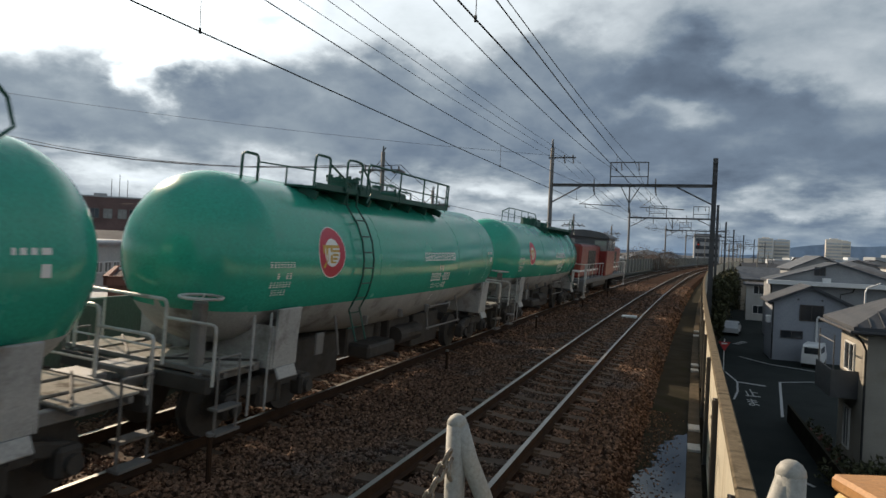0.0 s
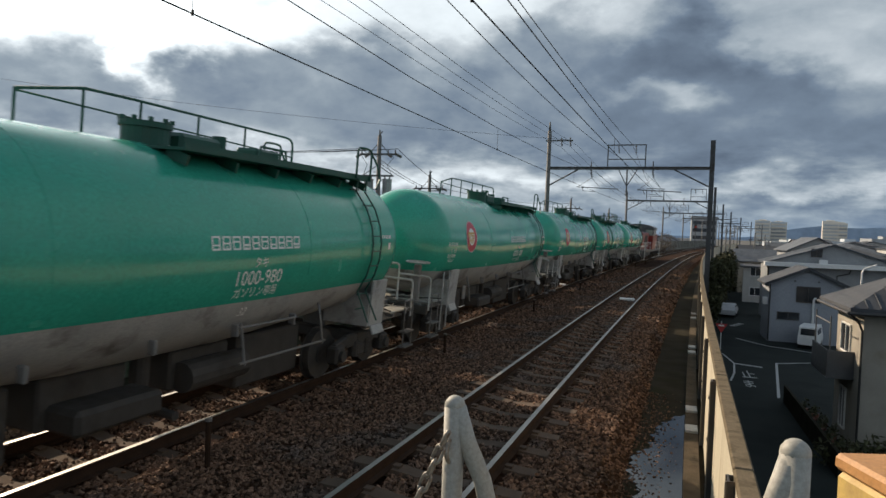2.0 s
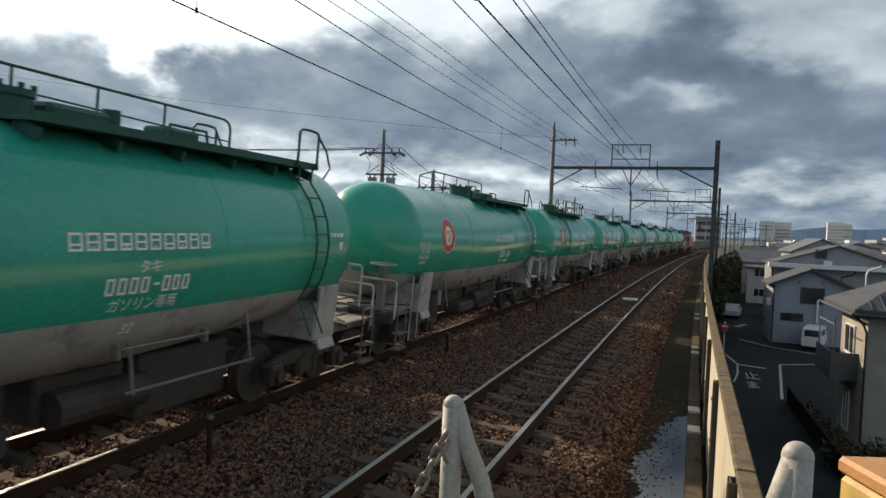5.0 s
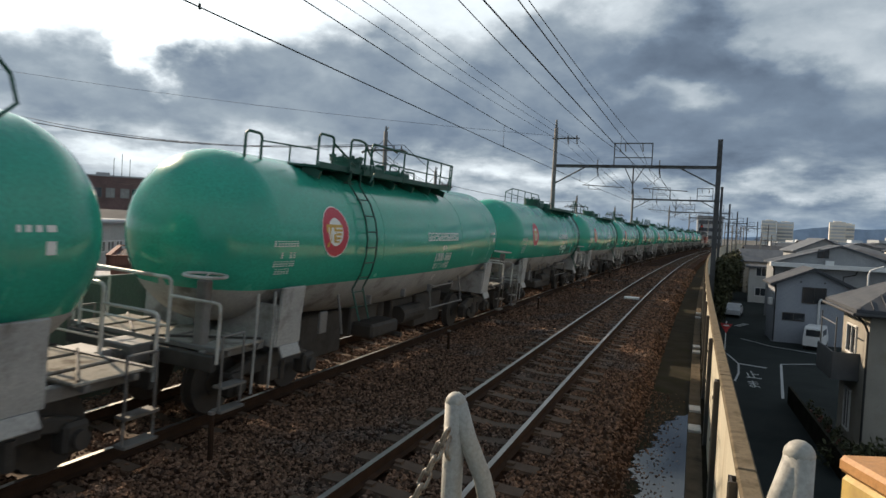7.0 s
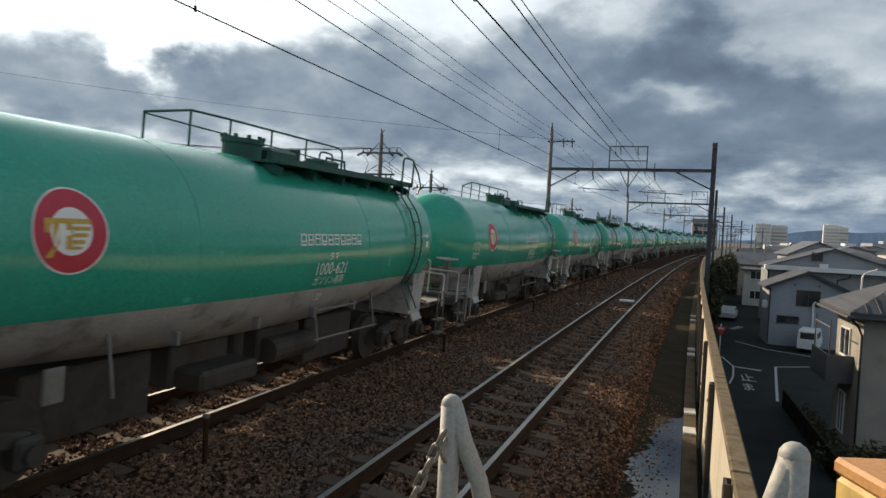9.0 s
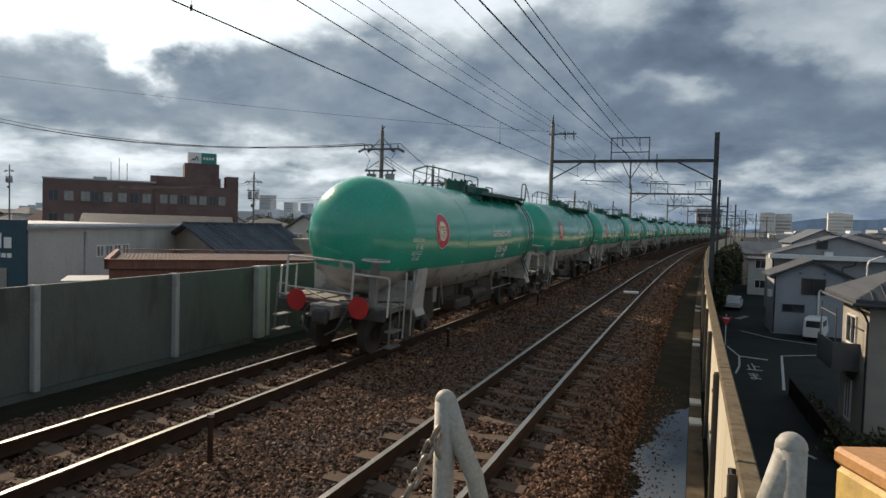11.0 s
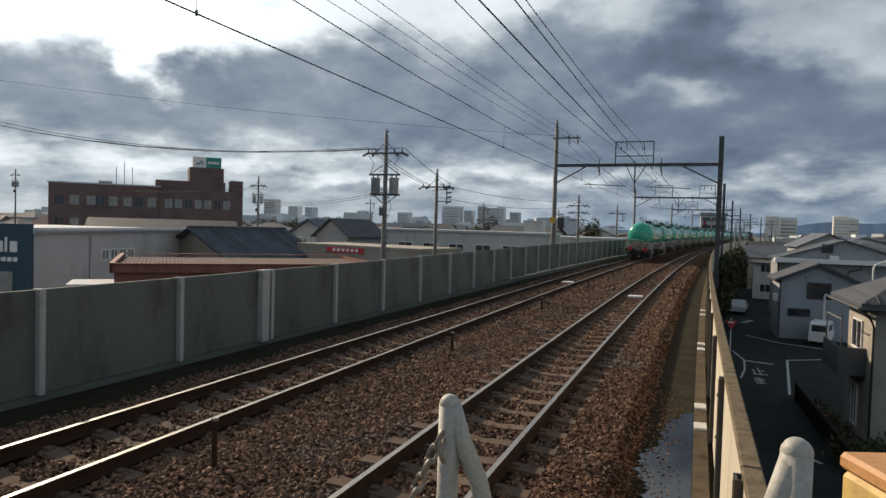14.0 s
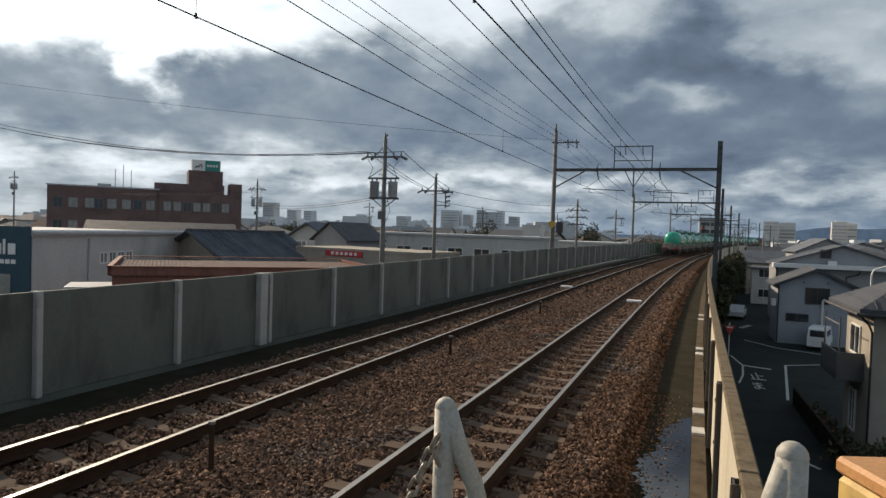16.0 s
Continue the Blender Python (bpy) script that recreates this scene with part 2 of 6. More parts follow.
POLE = material("concrete_pole", ((0.12, 0.118, 0.112), (0.17, 0.165, 0.155)), 0.8, 0, 3, 70, 0.15)
WIRE = material("overhead_wire", ((0.012, 0.012, 0.012), (0.02, 0.02, 0.02)), 0.8, 0.0, 6, 60, 0.0)
INSULATOR = material("porcelain_insulator", ((0.10, 0.09, 0.085), (0.16, 0.15, 0.14)), 0.3, 0, 6, 60, 0.0)
POST_PAINT = material("chipped_white_post_paint", ((0.29, 0.28, 0.245), (0.37, 0.355, 0.315)), 0.6, 0, 3, 110, 0.06, spot=(0.26, 0.235, 0.19), spot_scale=5)
CHAIN = material("rusty_galvanised_chain", ((0.26, 0.235, 0.20), (0.36, 0.33, 0.29)), 0.5, 0.55, 25, 160, 0.2, spot=(0.20, 0.11, 0.05), spot_scale=30)
BOX_TOP = material("orange_brown_box_lid", ((0.42, 0.21, 0.075), (0.50, 0.26, 0.10)), 0.6, 0, 7, 90, 0.12, spot=(0.36, 0.17, 0.06), spot_scale=5)
BOX_SIDE = material("yellow_box_paint", ((0.50, 0.34, 0.10), (0.58, 0.40, 0.13)), 0.55, 0, 6, 90, 0.1, spot=(0.42, 0.28, 0.10), spot_scale=6)
ASPHALT = material("asphalt", ((0.017, 0.022, 0.021), (0.027, 0.032, 0.030)), 0.95, 0, 0.6, 30, 0.3, spot=(0.014, 0.018, 0.017), spot_scale=0.2, spec=0.1)
TOWN = material("town_ground", ((0.055, 0.055, 0.052), (0.10, 0.10, 0.095)), 0.95, 0, 0.05, 1.0, 0.1, spot=(0.07, 0.075, 0.05), spot_scale=0.02)
PAINT_LINE = material("worn_road_paint", ((0.36, 0.37, 0.36), (0.48, 0.48, 0.47)), 0.8, 0, 6, 30, 0.1, spot=(0.24, 0.24, 0.24), spot_scale=4)
WALL_WHITE = material("off_white_siding", ((0.42, 0.42, 0.405), (0.50, 0.50, 0.485)), 0.75, 0, 0.8, 20, 0.1, spot=(0.37, 0.37, 0.355), spot_scale=0.5, streak=(1, 1, 0.3), spec=0.12)
WALL_BLUE = material("pale_grey_siding", ((0.27, 0.29, 0.325), (0.32, 0.34, 0.375)), 0.75, 0, 0.8, 20, 0.1, streak=(1, 1, 0.3), spec=0.12)
WALL_CREAM = material("cream_stucco", ((0.28, 0.26, 0.225), (0.35, 0.325, 0.28)), 0.8, 0, 0.9, 30, 0.15, spot=(0.29, 0.26, 0.21), spot_scale=0.6, spec=0.12)
WALL_GREY = material("grey_render", ((0.26, 0.27, 0.28), (0.36, 0.37, 0.38)), 0.8, 0, 0.5, 12, 0.1, object_random=0.3, spec=0.12)
# red brick, its colour greyed to carry the haze in front of it
BRICK_RED = material("dark_red_brick_tile", ((0.13, 0.090, 0.088), (0.17, 0.118, 0.112)), 0.85, 0, 0.6, 9, 0.15, spot=(0.11, 0.078, 0.076), spot_scale=0.25, spec=0.12)
ROOF_GREY = material("grey_roof_tile", ((0.075, 0.085, 0.10), (0.125, 0.138, 0.155)), 0.85, 0, 1.0, 14, 0.3, object_random=0.25, spec=0.12)
ROOF_DARK = material("dark_metal_roof", ((0.055, 0.058, 0.066), (0.085, 0.09, 0.098)), 0.7, 0, 1.2, 20, 0.1, spec=0.2)
ROOF_RUST = material("faded_red_metal_siding", ((0.17, 0.075, 0.06), (0.23, 0.11, 0.085)), 0.7, 0, 1.5, 14, 0.12, streak=(1, 1, 0.2), spec=0.12)
ROOF_BROWN = material("brown_metal_roof", ((0.085, 0.062, 0.060), (0.125, 0.092, 0.088)), 0.9, 0, 1.5, 14, 0.12, spec=0.08)
ROOF_PALE = material("pale_metal_roof", ((0.40, 0.42, 0.44), (0.50, 0.51, 0.52)), 0.8, 0, 1.5, 14, 0.1, spec=0.12)
GLASS = material("dark_window_glass", ((0.02, 0.024, 0.03), (0.03, 0.035, 0.042)), 0.08, 0, 2, 20, 0.0, spec=0.8)
GLASS_PALE = material("curtained_window_glass", ((0.20, 0.20, 0.19), (0.28, 0.28, 0.27)), 0.15, 0, 2, 20, 0.0, spec=0.8)
TEAL = material("teal_sign_face", ((0.02, 0.20, 0.17), (0.03, 0.25, 0.21)), 0.4, 0, 2, 20, 0.0)
NAVY = material("dark_teal_sign_wall", ((0.015, 0.05, 0.075), (0.022, 0.065, 0.095)), 0.55, 0, 2, 20, 0.05)
WHITE_PAINT = material("white_paint", ((0.70, 0.70, 0.69), (0.80, 0.80, 0.78)), 0.45, 0, 2, 40, 0.03)
RED_SIGN = material("red_sign_paint", ((0.40, 0.03, 0.03), (0.50, 0.04, 0.04)), 0.5, 0, 3, 40, 0.02)
DECK_PLATE = material("worn_deck_plate", ((0.26, 0.245, 0.215), (0.36, 0.34, 0.30)), 0.95, 0, 5, 60, 0.15, spot=(0.13, 0.11, 0.09), spot_scale=4, spec=0.04)
TYRE = material("black_rubber", ((0.015, 0.015, 0.015), (0.03, 0.03, 0.03)), 0.85, 0, 8, 60, 0.1)
LEAF = material("winter_foliage", ((0.035, 0.045, 0.018), (0.075, 0.07, 0.03)), 0.8, 0, 4, 30, 0.0, island=0.5)
TWIG = material("bare_twigs", ((0.11, 0.085, 0.07), (0.16, 0.125, 0.10)), 0.9, 0, 4, 30, 0.0, island=0.3)
BARK = material("bark", ((0.06, 0.045, 0.035), (0.10, 0.075, 0.055)), 0.9, 0, 6, 40, 0.3)
# the blue of distance haze is painted into the hill colour
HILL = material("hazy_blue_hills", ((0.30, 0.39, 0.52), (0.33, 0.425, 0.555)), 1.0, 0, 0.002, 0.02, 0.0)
# far buildings: haze, and warm light on the apartments, painted into the colours
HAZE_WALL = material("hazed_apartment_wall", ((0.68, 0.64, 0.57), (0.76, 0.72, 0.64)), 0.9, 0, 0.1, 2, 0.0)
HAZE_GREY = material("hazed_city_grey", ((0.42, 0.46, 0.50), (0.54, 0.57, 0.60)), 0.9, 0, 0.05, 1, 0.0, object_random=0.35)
SIGNAL_RED = glowing("red_signal_lamp", (1.0, 0.06, 0.03), 0.5)


def water_material():
    m = bpy.data.materials.new("standing_water")
    m.use_nodes = True
    g = Tree(m.node_tree)
    at = g.node("ShaderNodeTexCoord").outputs["Object"]
    p = g.node("ShaderNodeBsdfPrincipled", {"Base Color": (0.012, 0.012, 0.012, 1), "Roughness": 0.03, "IOR": 1.33, "Specular IOR Level": 0.9})
    b = g.node("ShaderNodeBump", {"Strength": 0.04, "Distance": 0.01, "Height": g.noise(at, 9.0)})
    g.t.links.new(b.outputs[0], p.inputs["Normal"])
    g.node("ShaderNodeOutputMaterial", {0: p.outputs[0]})
    return m


WATER = water_material()


# ---- shapes ----
def part(name, bm, mat, parent=None, label="", smooth=False):
    me = bpy.data.meshes.new(name)
    bmesh.ops.recalc_face_normals(bm, faces=bm.faces)
    bm.to_mesh(me)
    bm.free()
    for m in mat if isinstance(mat, (list, tuple)) else (mat,):
        me.materials.append(m)
    if smooth:
        for p in me.polygons:
            p.use_smooth = True
    ob = new(name, me)
    ob.parent = parent
    if label:
        ob["label"] = label
    return ob


def empty(name, m, label, category, group="", kind=""):
    ob = new(name)
    ob.empty_display_size = 0.2
    ob.matrix_world = m
    return tagged(ob, label, category, group, kind)


def fresh(*shapes):
    bm = bmesh.new()
    for s in shapes:
        s(bm)
    return bm


def box(bm, c, s, rot=None, bevel=0.0, mat=0):
    m = Matrix.Translation(c) @ (rot.to_4x4() if rot else Matrix()) @ Matrix.Diagonal((*s, 1))
    r = bmesh.ops.create_cube(bm, size=1, matrix=m)
    faces = {f for v in r["verts"] for f in v.link_faces}
    if bevel:
        edges = list({e for v in r["verts"] for e in v.link_edges})
        b = bmesh.ops.bevel(bm, geom=edges, offset=bevel, segments=1, affect="EDGES")
        faces = set(b["faces"]) | {f for f in faces if f.is_valid}
    for f in faces:
        f.material_index = mat


def rod(bm, a, b, r, seg=8, r2=None, mat=0):
    a, b = Vector(a), Vector(b)
    d = b - a
    m = Matrix.Translation((a + b) / 2) @ d.to_track_quat("Z", "Y").to_matrix().to_4x4()
    made = bmesh.ops.create_cone(bm, cap_ends=True, segments=seg, radius1=r, radius2=r if r2 is None else r2, depth=d.length, matrix=m)
    for f in {f for v in made["verts"] for f in v.link_faces}:
        f.material_index = mat


def pipe(bm, points, r, seg=6):
    """A bent pipe: one ring of vertices at each point."""
    pts = [Vector(p) for p in points]
    rings = []
    across = None
    for i, p in enumerate(pts):
        d = (pts[min(i + 1, len(pts) - 1)] - pts[max(i - 1, 0)]).normalized()
        if across is None:
            across = d.orthogonal()
        # carried on from ring to ring, so that the pipe doesn't twist
        across = (across - d * across.dot(d)).normalized()
        up = d.cross(across)
        rings.append([bm.verts.new(p + across * r * math.cos(a) + up * r * math.sin(a)) for a in (2 * math.pi * k / seg for k in range(seg))])
    for r0, r1 in zip(rings, rings[1:]):
        for k in range(seg):
            bm.faces.new((r0[k], r0[(k + 1) % seg], r1[(k + 1) % seg], r1[k]))
    bm.faces.new(rings[0][::-1])
    bm.faces.new(rings[-1])


def arc(p0, p1, p2, n=5):
    """Points that round off the corner p1."""
    p0, p1, p2 = Vector(p0), Vector(p1), Vector(p2)
    return [(1 - t) ** 2 * p0 + 2 * t * (1 - t) * p1 + t * t * p2 for t in (k / n for k in range(n + 1))]


# ---- the line: y runs along the track, which bends to the east ----
def bend(y):
    return max(y + 41.1, 0.0) ** 2 / 3222.0


def slope(y):
    return math.atan(max(y + 41.1, 0.0) / 1611.0)


def on(off, y, z=0.0):
    return Vector((off + bend(y), y, z))


def sweep(profile, y0, y1, step=2.0, closed=True, mat=None):
    """A bmesh of a cross-section, points (off, z), drawn along the line."""
    bm = bmesh.new()
    n = max(1, round((y1 - y0) / step))
    rings = [[bm.verts.new(on(o, y0 + (y1 - y0) * i / n, z)) for o, z in profile] for i in range(n + 1)]
    k = len(profile)
    for a, b in zip(rings, rings[1:]):
        for j in range(k if closed else k - 1):
            f = bm.faces.new((a[j], a[(j + 1) % k], b[(j + 1) % k], b[j]))
            if mat:
                f.material_index = mat[j]
    if closed:
        bm.faces.new(rings[0])
        bm.faces.new(rings[-1][::-1])
    return bm


NEAR, FAR = -3.10, -7.13
Y0, Y1 = -120.0, 420.0
DECK = -0.50


def cant(centre, off):
    """Height of the rail-top plane across a track."""
    u = (off - centre) / 1.133
    return (0.026 - 0.053 * u) if centre == NEAR else (0.004 - 0.076 * u)


def build_ground():
    bm = bmesh.new()
    s = 4500
    vs = [bm.verts.new((x, y, -6.02)) for x, y in ((-s, -s), (s, -s), (s, s), (-s, s))]
    bm.faces.new(vs)
    tagged(part("ground", bm, TOWN), "dark town ground between houses", "ground", kind="structure")
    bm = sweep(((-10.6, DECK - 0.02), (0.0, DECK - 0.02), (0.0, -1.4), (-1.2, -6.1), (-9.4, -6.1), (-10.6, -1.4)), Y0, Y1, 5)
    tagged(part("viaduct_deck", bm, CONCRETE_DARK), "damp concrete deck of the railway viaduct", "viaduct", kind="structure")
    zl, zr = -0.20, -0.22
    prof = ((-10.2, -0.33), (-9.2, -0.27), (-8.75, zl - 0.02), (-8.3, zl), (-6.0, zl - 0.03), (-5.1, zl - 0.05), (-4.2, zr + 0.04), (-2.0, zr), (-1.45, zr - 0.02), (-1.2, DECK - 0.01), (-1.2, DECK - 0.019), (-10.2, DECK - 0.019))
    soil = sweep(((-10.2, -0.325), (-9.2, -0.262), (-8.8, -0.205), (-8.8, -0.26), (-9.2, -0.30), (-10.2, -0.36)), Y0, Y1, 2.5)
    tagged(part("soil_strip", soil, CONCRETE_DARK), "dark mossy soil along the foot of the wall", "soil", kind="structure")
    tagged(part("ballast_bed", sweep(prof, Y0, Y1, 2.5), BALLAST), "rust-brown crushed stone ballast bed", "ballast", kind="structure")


build_ground()


def build_rails():
    prof = [(-0.033, 0.0), (-0.033, -0.035), (-0.009, -0.05), (-0.009, -0.135), (-0.064, -0.15), (-0.064, -0.16), (0.064, -0.16), (0.064, -0.15), (0.009, -0.135), (0.009, -0.05), (0.033, -0.035), (0.033, 0.0)]
    for centre in (NEAR, FAR):
        for side in (-1, 1):
            c = centre + side * 0.5665
            z = cant(centre, c)
            bm = sweep([(c + o, z + h) for o, h in prof], Y0, Y1, 3.0, True, [1] * 11 + [0])
            tagged(part("rail", bm, (RAIL_TOP, RAIL_RUST)), "steel rail with polished top and rusty web", "rail", "rails", "structure")


build_rails()


# ---- overhead line ----
def insulator(bm, a, b, r=0.05, n=4):
    a, b = Vector(a), Vector(b)
    rod(bm, a, b, r * 0.35, 6)
    for i in range(n):
        p = a.lerp(b, (i + 0.5) / n)
        d = (b - a).normalized() * 0.02
        rod(bm, p - d, p + d, r, 8)


def gantry(y, frames=((-6.4, -3.95),), tall=10.3, label="steel portal gantry with knee braces over both tracks"):
    a = slope(y)
    g = empty("catenary_gantry", Matrix.Translation(on(0, y)) @ Matrix.Rotation(-a, 4, "Z"), label, "gantry", "gantries over the tracks")
    zb = 7.1
    xl, xr = -10.45, 0.17
    bm = bmesh.new()
    rod(bm, (xl, 0, -6), (xl, 0, tall - 0.6), 0.19, 14, 0.13)
    rod(bm, (xl, 0, tall - 0.6), (xl, 0, tall), 0.09, 8, 0.05)
    part("concrete_mast", bm, POLE, g, "round concrete mast", True)
    bm = bmesh.new()
    for dx in (-0.14, 0.14):
        box(bm, (xr + dx, 0, 1.45), (0.02, 0.26, 14.9))
    box(bm, (xr, 0, 1.45), (0.26, 0.016, 14.9))
    for k in range(22):
        box(bm, (xr, -0.125, 0.2 + 0.4 * k), (0.28, 0.01, 0.09))
    part("steel_mast", bm, STEEL_MAST, g, "grey steel mast of rolled sections")
    bm = bmesh.new()
    box(bm, ((xl + xr) / 2, 0, zb + 0.09), (xr - xl, 0.2, 0.02))
    box(bm, ((xl + xr) / 2, 0, zb - 0.09), (xr - xl, 0.2, 0.02))
    box(bm, ((xl + xr) / 2, 0, zb), (xr - xl, 0.02, 0.17))
    part("beam", bm, STEEL_MAST, g)
    for x0, x1 in ((xl, xl + 2.1), (xr, xr - 2.3)):
        part("knee_brace", fresh(lambda b: rod(b, (x0, 0, zb - 1.25), (x1, 0, zb - 0.08), 0.05, 6)), STEEL_MAST, g)
    for f0, f1 in frames:
        bm = bmesh.new()
        for x in (f0, f1):
            box(bm, (x, 0, zb + 0.83), (0.07, 0.07, 1.5))
        box(bm, ((f0 + f1) / 2, 0, zb + 1.55), (f1 - f0 + 0.07, 0.07, 0.07))
        box(bm, ((f0 + f1) / 2, 0, zb + 0.6), (f1 - f0, 0.06, 0.06))
        part("top_frame", bm, STEEL_MAST, g)
        for x in (f0 + (f1 - f0) * 0.28, f0 + (f1 - f0) * 0.74):
            part("insulator", fresh(lambda b: insulator(b, (x, 0, zb + 1.5), (x + 0.05, 0, zb + 1.0), 0.06)), INSULATOR, g)
    for c, zc in ((FAR, 5.5), (NEAR, 5.35)):
        bm = bmesh.new()
        rod(bm, (c - 0.35, 0, zb + 0.45), (c - 0.35, 0, zb - 0.45), 0.035)
        insulator(bm, (c - 0.35, 0, zb - 0.1), (c - 0.28, 0, zb - 0.65), 0.07)
        part("hanger", bm, STEEL_MAST, g)
        bm = bmesh.new()
        rod(bm, (c - 1.3, 0, zc + 0.32), (c + 1.5, 0, zc + 0.2), 0.028, 6)
        rod(bm, (c - 0.28, 0, zb - 0.65), (c - 1.2, 0, zc + 0.32), 0.014, 5)
        rod(bm, (c - 0.28, 0, zb - 0.65), (c + 0.3, 0, zc + 0.26), 0.014, 5)
        rod(bm, (c - 0.9, 0, zc + 0.3), (c - 0.85, 0, zc + 0.05), 0.02, 6)
        rod(bm, (c - 0.85, 0, zc + 0.05), (c + 0.0, 0, zc), 0.014, 5)
        part("steady_arm", bm, STEEL_MAST, g)
    bm = bmesh.new()
    mx = -5.1
    rod(bm, (mx, 0, zb - 0.05), (mx, 0, zb - 1.85), 0.05, 8)
    rod(bm, (mx, 0, zb - 1.2), (mx - 0.55, 0, zb - 0.1), 0.03)
    rod(bm, (mx, 0, zb - 1.2), (mx + 0.65, 0, zb - 0.1), 0.03)
    part("drop_post", bm, STEEL_MAST, g)
    bm = bmesh.new()
    box(bm, (xl + 0.7, 0, tall - 1.3), (1.9, 0.09, 0.09))
    part("crossarm", bm, STEEL_MAST, g)
    for x in (xl + 0.85, xl + 1.45):
        part("insulator", fresh(lambda b: insulator(b, (x, 0, tall - 1.3), (x + 0.05, 0, tall - 1.7), 0.07), lambda b: rod(b, (x, 0, tall - 1.3), (x, 0, tall - 1.1), 0.05)), INSULATOR, g)
    return g


gantry(46.0)
for y_ in (89.0, 134.0, 171.0, 215.0, 260.0, 305.0):
    gantry(y_, ((-8.0, -5.9), (-2.65, -0.85)), 8.4, "grey steel portal gantry further along the tracks")
# the signs on the mast beside the wall
sign = empty("mast_sign", pose(*on(-10.25, 45.7, 3.2)), "small round plate and box on a concrete mast", "sign")
part("plate", fresh(lambda b: rod(b, (-0.1, 0, 0.1), (-0.1, 0.03, 0.1), 0.24, 16)), GOLD, sign)
part("box", fresh(lambda b: box(b, (0.45, 0.1, -0.1), (0.45, 0.25, 0.75), None, 0.02)), STEEL_POST, sign)


def wire(points, r, name, label, group="overhead wires"):
    tagged(part(name, fresh(lambda b: pipe(b, points, r, 5)), WIRE, None, "", True), label, "wire", group)


def catenary(off, zc, zm, swing=0.0, r=0.012, lift=0.55, label="black contact wire with messenger wire and droppers", drop=True):
    c = empty("catenary", Matrix(), label, "overhead line", "overhead lines")
    stops = [-46, 0, 46, 89, 134, 171, 215, 260, 305, 350]
    low, high = [], []
    for i, (a, b) in enumerate(zip(stops, stops[1:])):
        for k in range(6):
            t = k / 6
            y = a + (b - a) * t
            side = swing * (1 - 2 * t) * (-1) ** i
            low.append(on(off + side, y, zc))
            high.append(on(off + side * 0.3, y, zm + (lift if drop else 0.0) * ((2 * t - 1) ** 2) - (0.1 if drop else 0)))
            if drop and b < 260 and k in (1, 3, 5):
                part("dropper", fresh(lambda bb: rod(bb, low[-1], high[-1], 0.006, 4), lambda bb: rod(bb, low[-1] + Vector((0, 0, -0.03)), low[-1] + Vector((0, 0, 0.05)), 0.02, 5)), WIRE, c)
    part("contact_wire", fresh(lambda b: pipe(b, low, r, 5)), WIRE, c)
    part("messenger_wire", fresh(lambda b: pipe(b, high, r * 0.9, 5)), WIRE, c)


catenary(FAR, 5.5, 6.35, 0.0)
catenary(NEAR, 5.4, 5.98, 0.0, lift=0.10)
for off_, z_, mid_, c_ in ((-5.7, 7.43, 26, 0.0011), (-4.6, 8.1, 17, 0.0004)):
    pts_ = [on(off_, y_, z_ + c_ * (y_ - mid_) ** 2) for y_ in range(-40, 47, 3)] + [on(off_ - 2.0 * (y_ - 46) / 43, y_, 8.2 - 0.4 * math.sin((y_ - 46) / 43 * math.pi)) for y_ in range(50, 90, 4)]
    wire(pts_, 0.013, "feeder_wire", "black feeder wire carried on the gantry frame")
for dx_, dz_ in ((0.85, 0.0), (1.53, 0.02), (2.08, 0.04)):
    pts_ = [on(-10.45 + dx_, -46, 9.3)]
    for a_, b_ in ((-46, 0), (0, 46), (46, 89), (89, 134), (134, 171)):
        za_, zb_ = (8.55 if a_ <= 46 else 6.7), (8.55 if b_ <= 46 else 6.7)
        for k_ in range(1, 7):
            t_ = k_ / 6
            pts_.append(on(-10.45 + dx_, a_ + (b_ - a_) * t_, za_ + (zb_ - za_) * t_ - 1.0 * t_ * (1 - t_)))
    wire(pts_, 0.009, "feeder_wire", "thin black feeder wire along the masts")


# ---- walls ----
WALL_TOP_L = 1.46


def left_wall():
    inner = -10.22
    w = empty("wall_west", Matrix(), "grey concrete panel wall beside the tracks", "wall", kind="structure")
    bm = sweep(((inner - 0.2, -1.2), (inner - 0.04, -1.2), (inner - 0.04, -0.12), (inner - 0.2, -0.12)), Y0, Y1, 5)
    part("wall_base", bm, CONCRETE, w)
    k0 = 7.85
    mesh_panel = mesh_post = None
    top = lambda y: WALL_TOP_L + min(max(y - 15, 0), 35) * 0.006
    for k in range(-10, 75):
        y = k0 + 3.05 * k
        z1 = top(y)
        if mesh_panel is None:
            bm = fresh(lambda b: box(b, (0, 0, 0.825), (0.09, 3.02, 1.68), None, 0.012))
            mesh_panel = part("panel", bm, CONCRETE, w, "grey concrete panel")
            mesh_post = part("post", fresh(lambda b: box(b, (0, 0, 0.83), (0.20, 0.115, 1.70), None, 0.015)), CONCRETE_PALE, w, "pale concrete post")
            p, q = mesh_panel, mesh_post
        else:
            p, q = new("panel", mesh_panel.data), new("post", mesh_post.data)
            p.parent = q.parent = w
        for o, yy, x in ((p, y + 1.525, inner - 0.07), (q, y, inner - 0.02)):
            o.matrix_world = Matrix.Translation(on(x, yy, z1 - 1.66)) @ Matrix.Rotation(-slope(yy), 4, "Z")
    p = part("post", fresh(lambda b: box(b, (0, 0, 0.83), (0.24, 0.28, 1.72), None, 0.015)), CONCRETE_PALE, w, "wide concrete post at a joint")
    p.matrix_world = Matrix.Translation(on(inner - 0.0, 13.62, top(13) - 1.66)) @ Matrix.Rotation(-slope(13), 4, "Z")


left_wall()


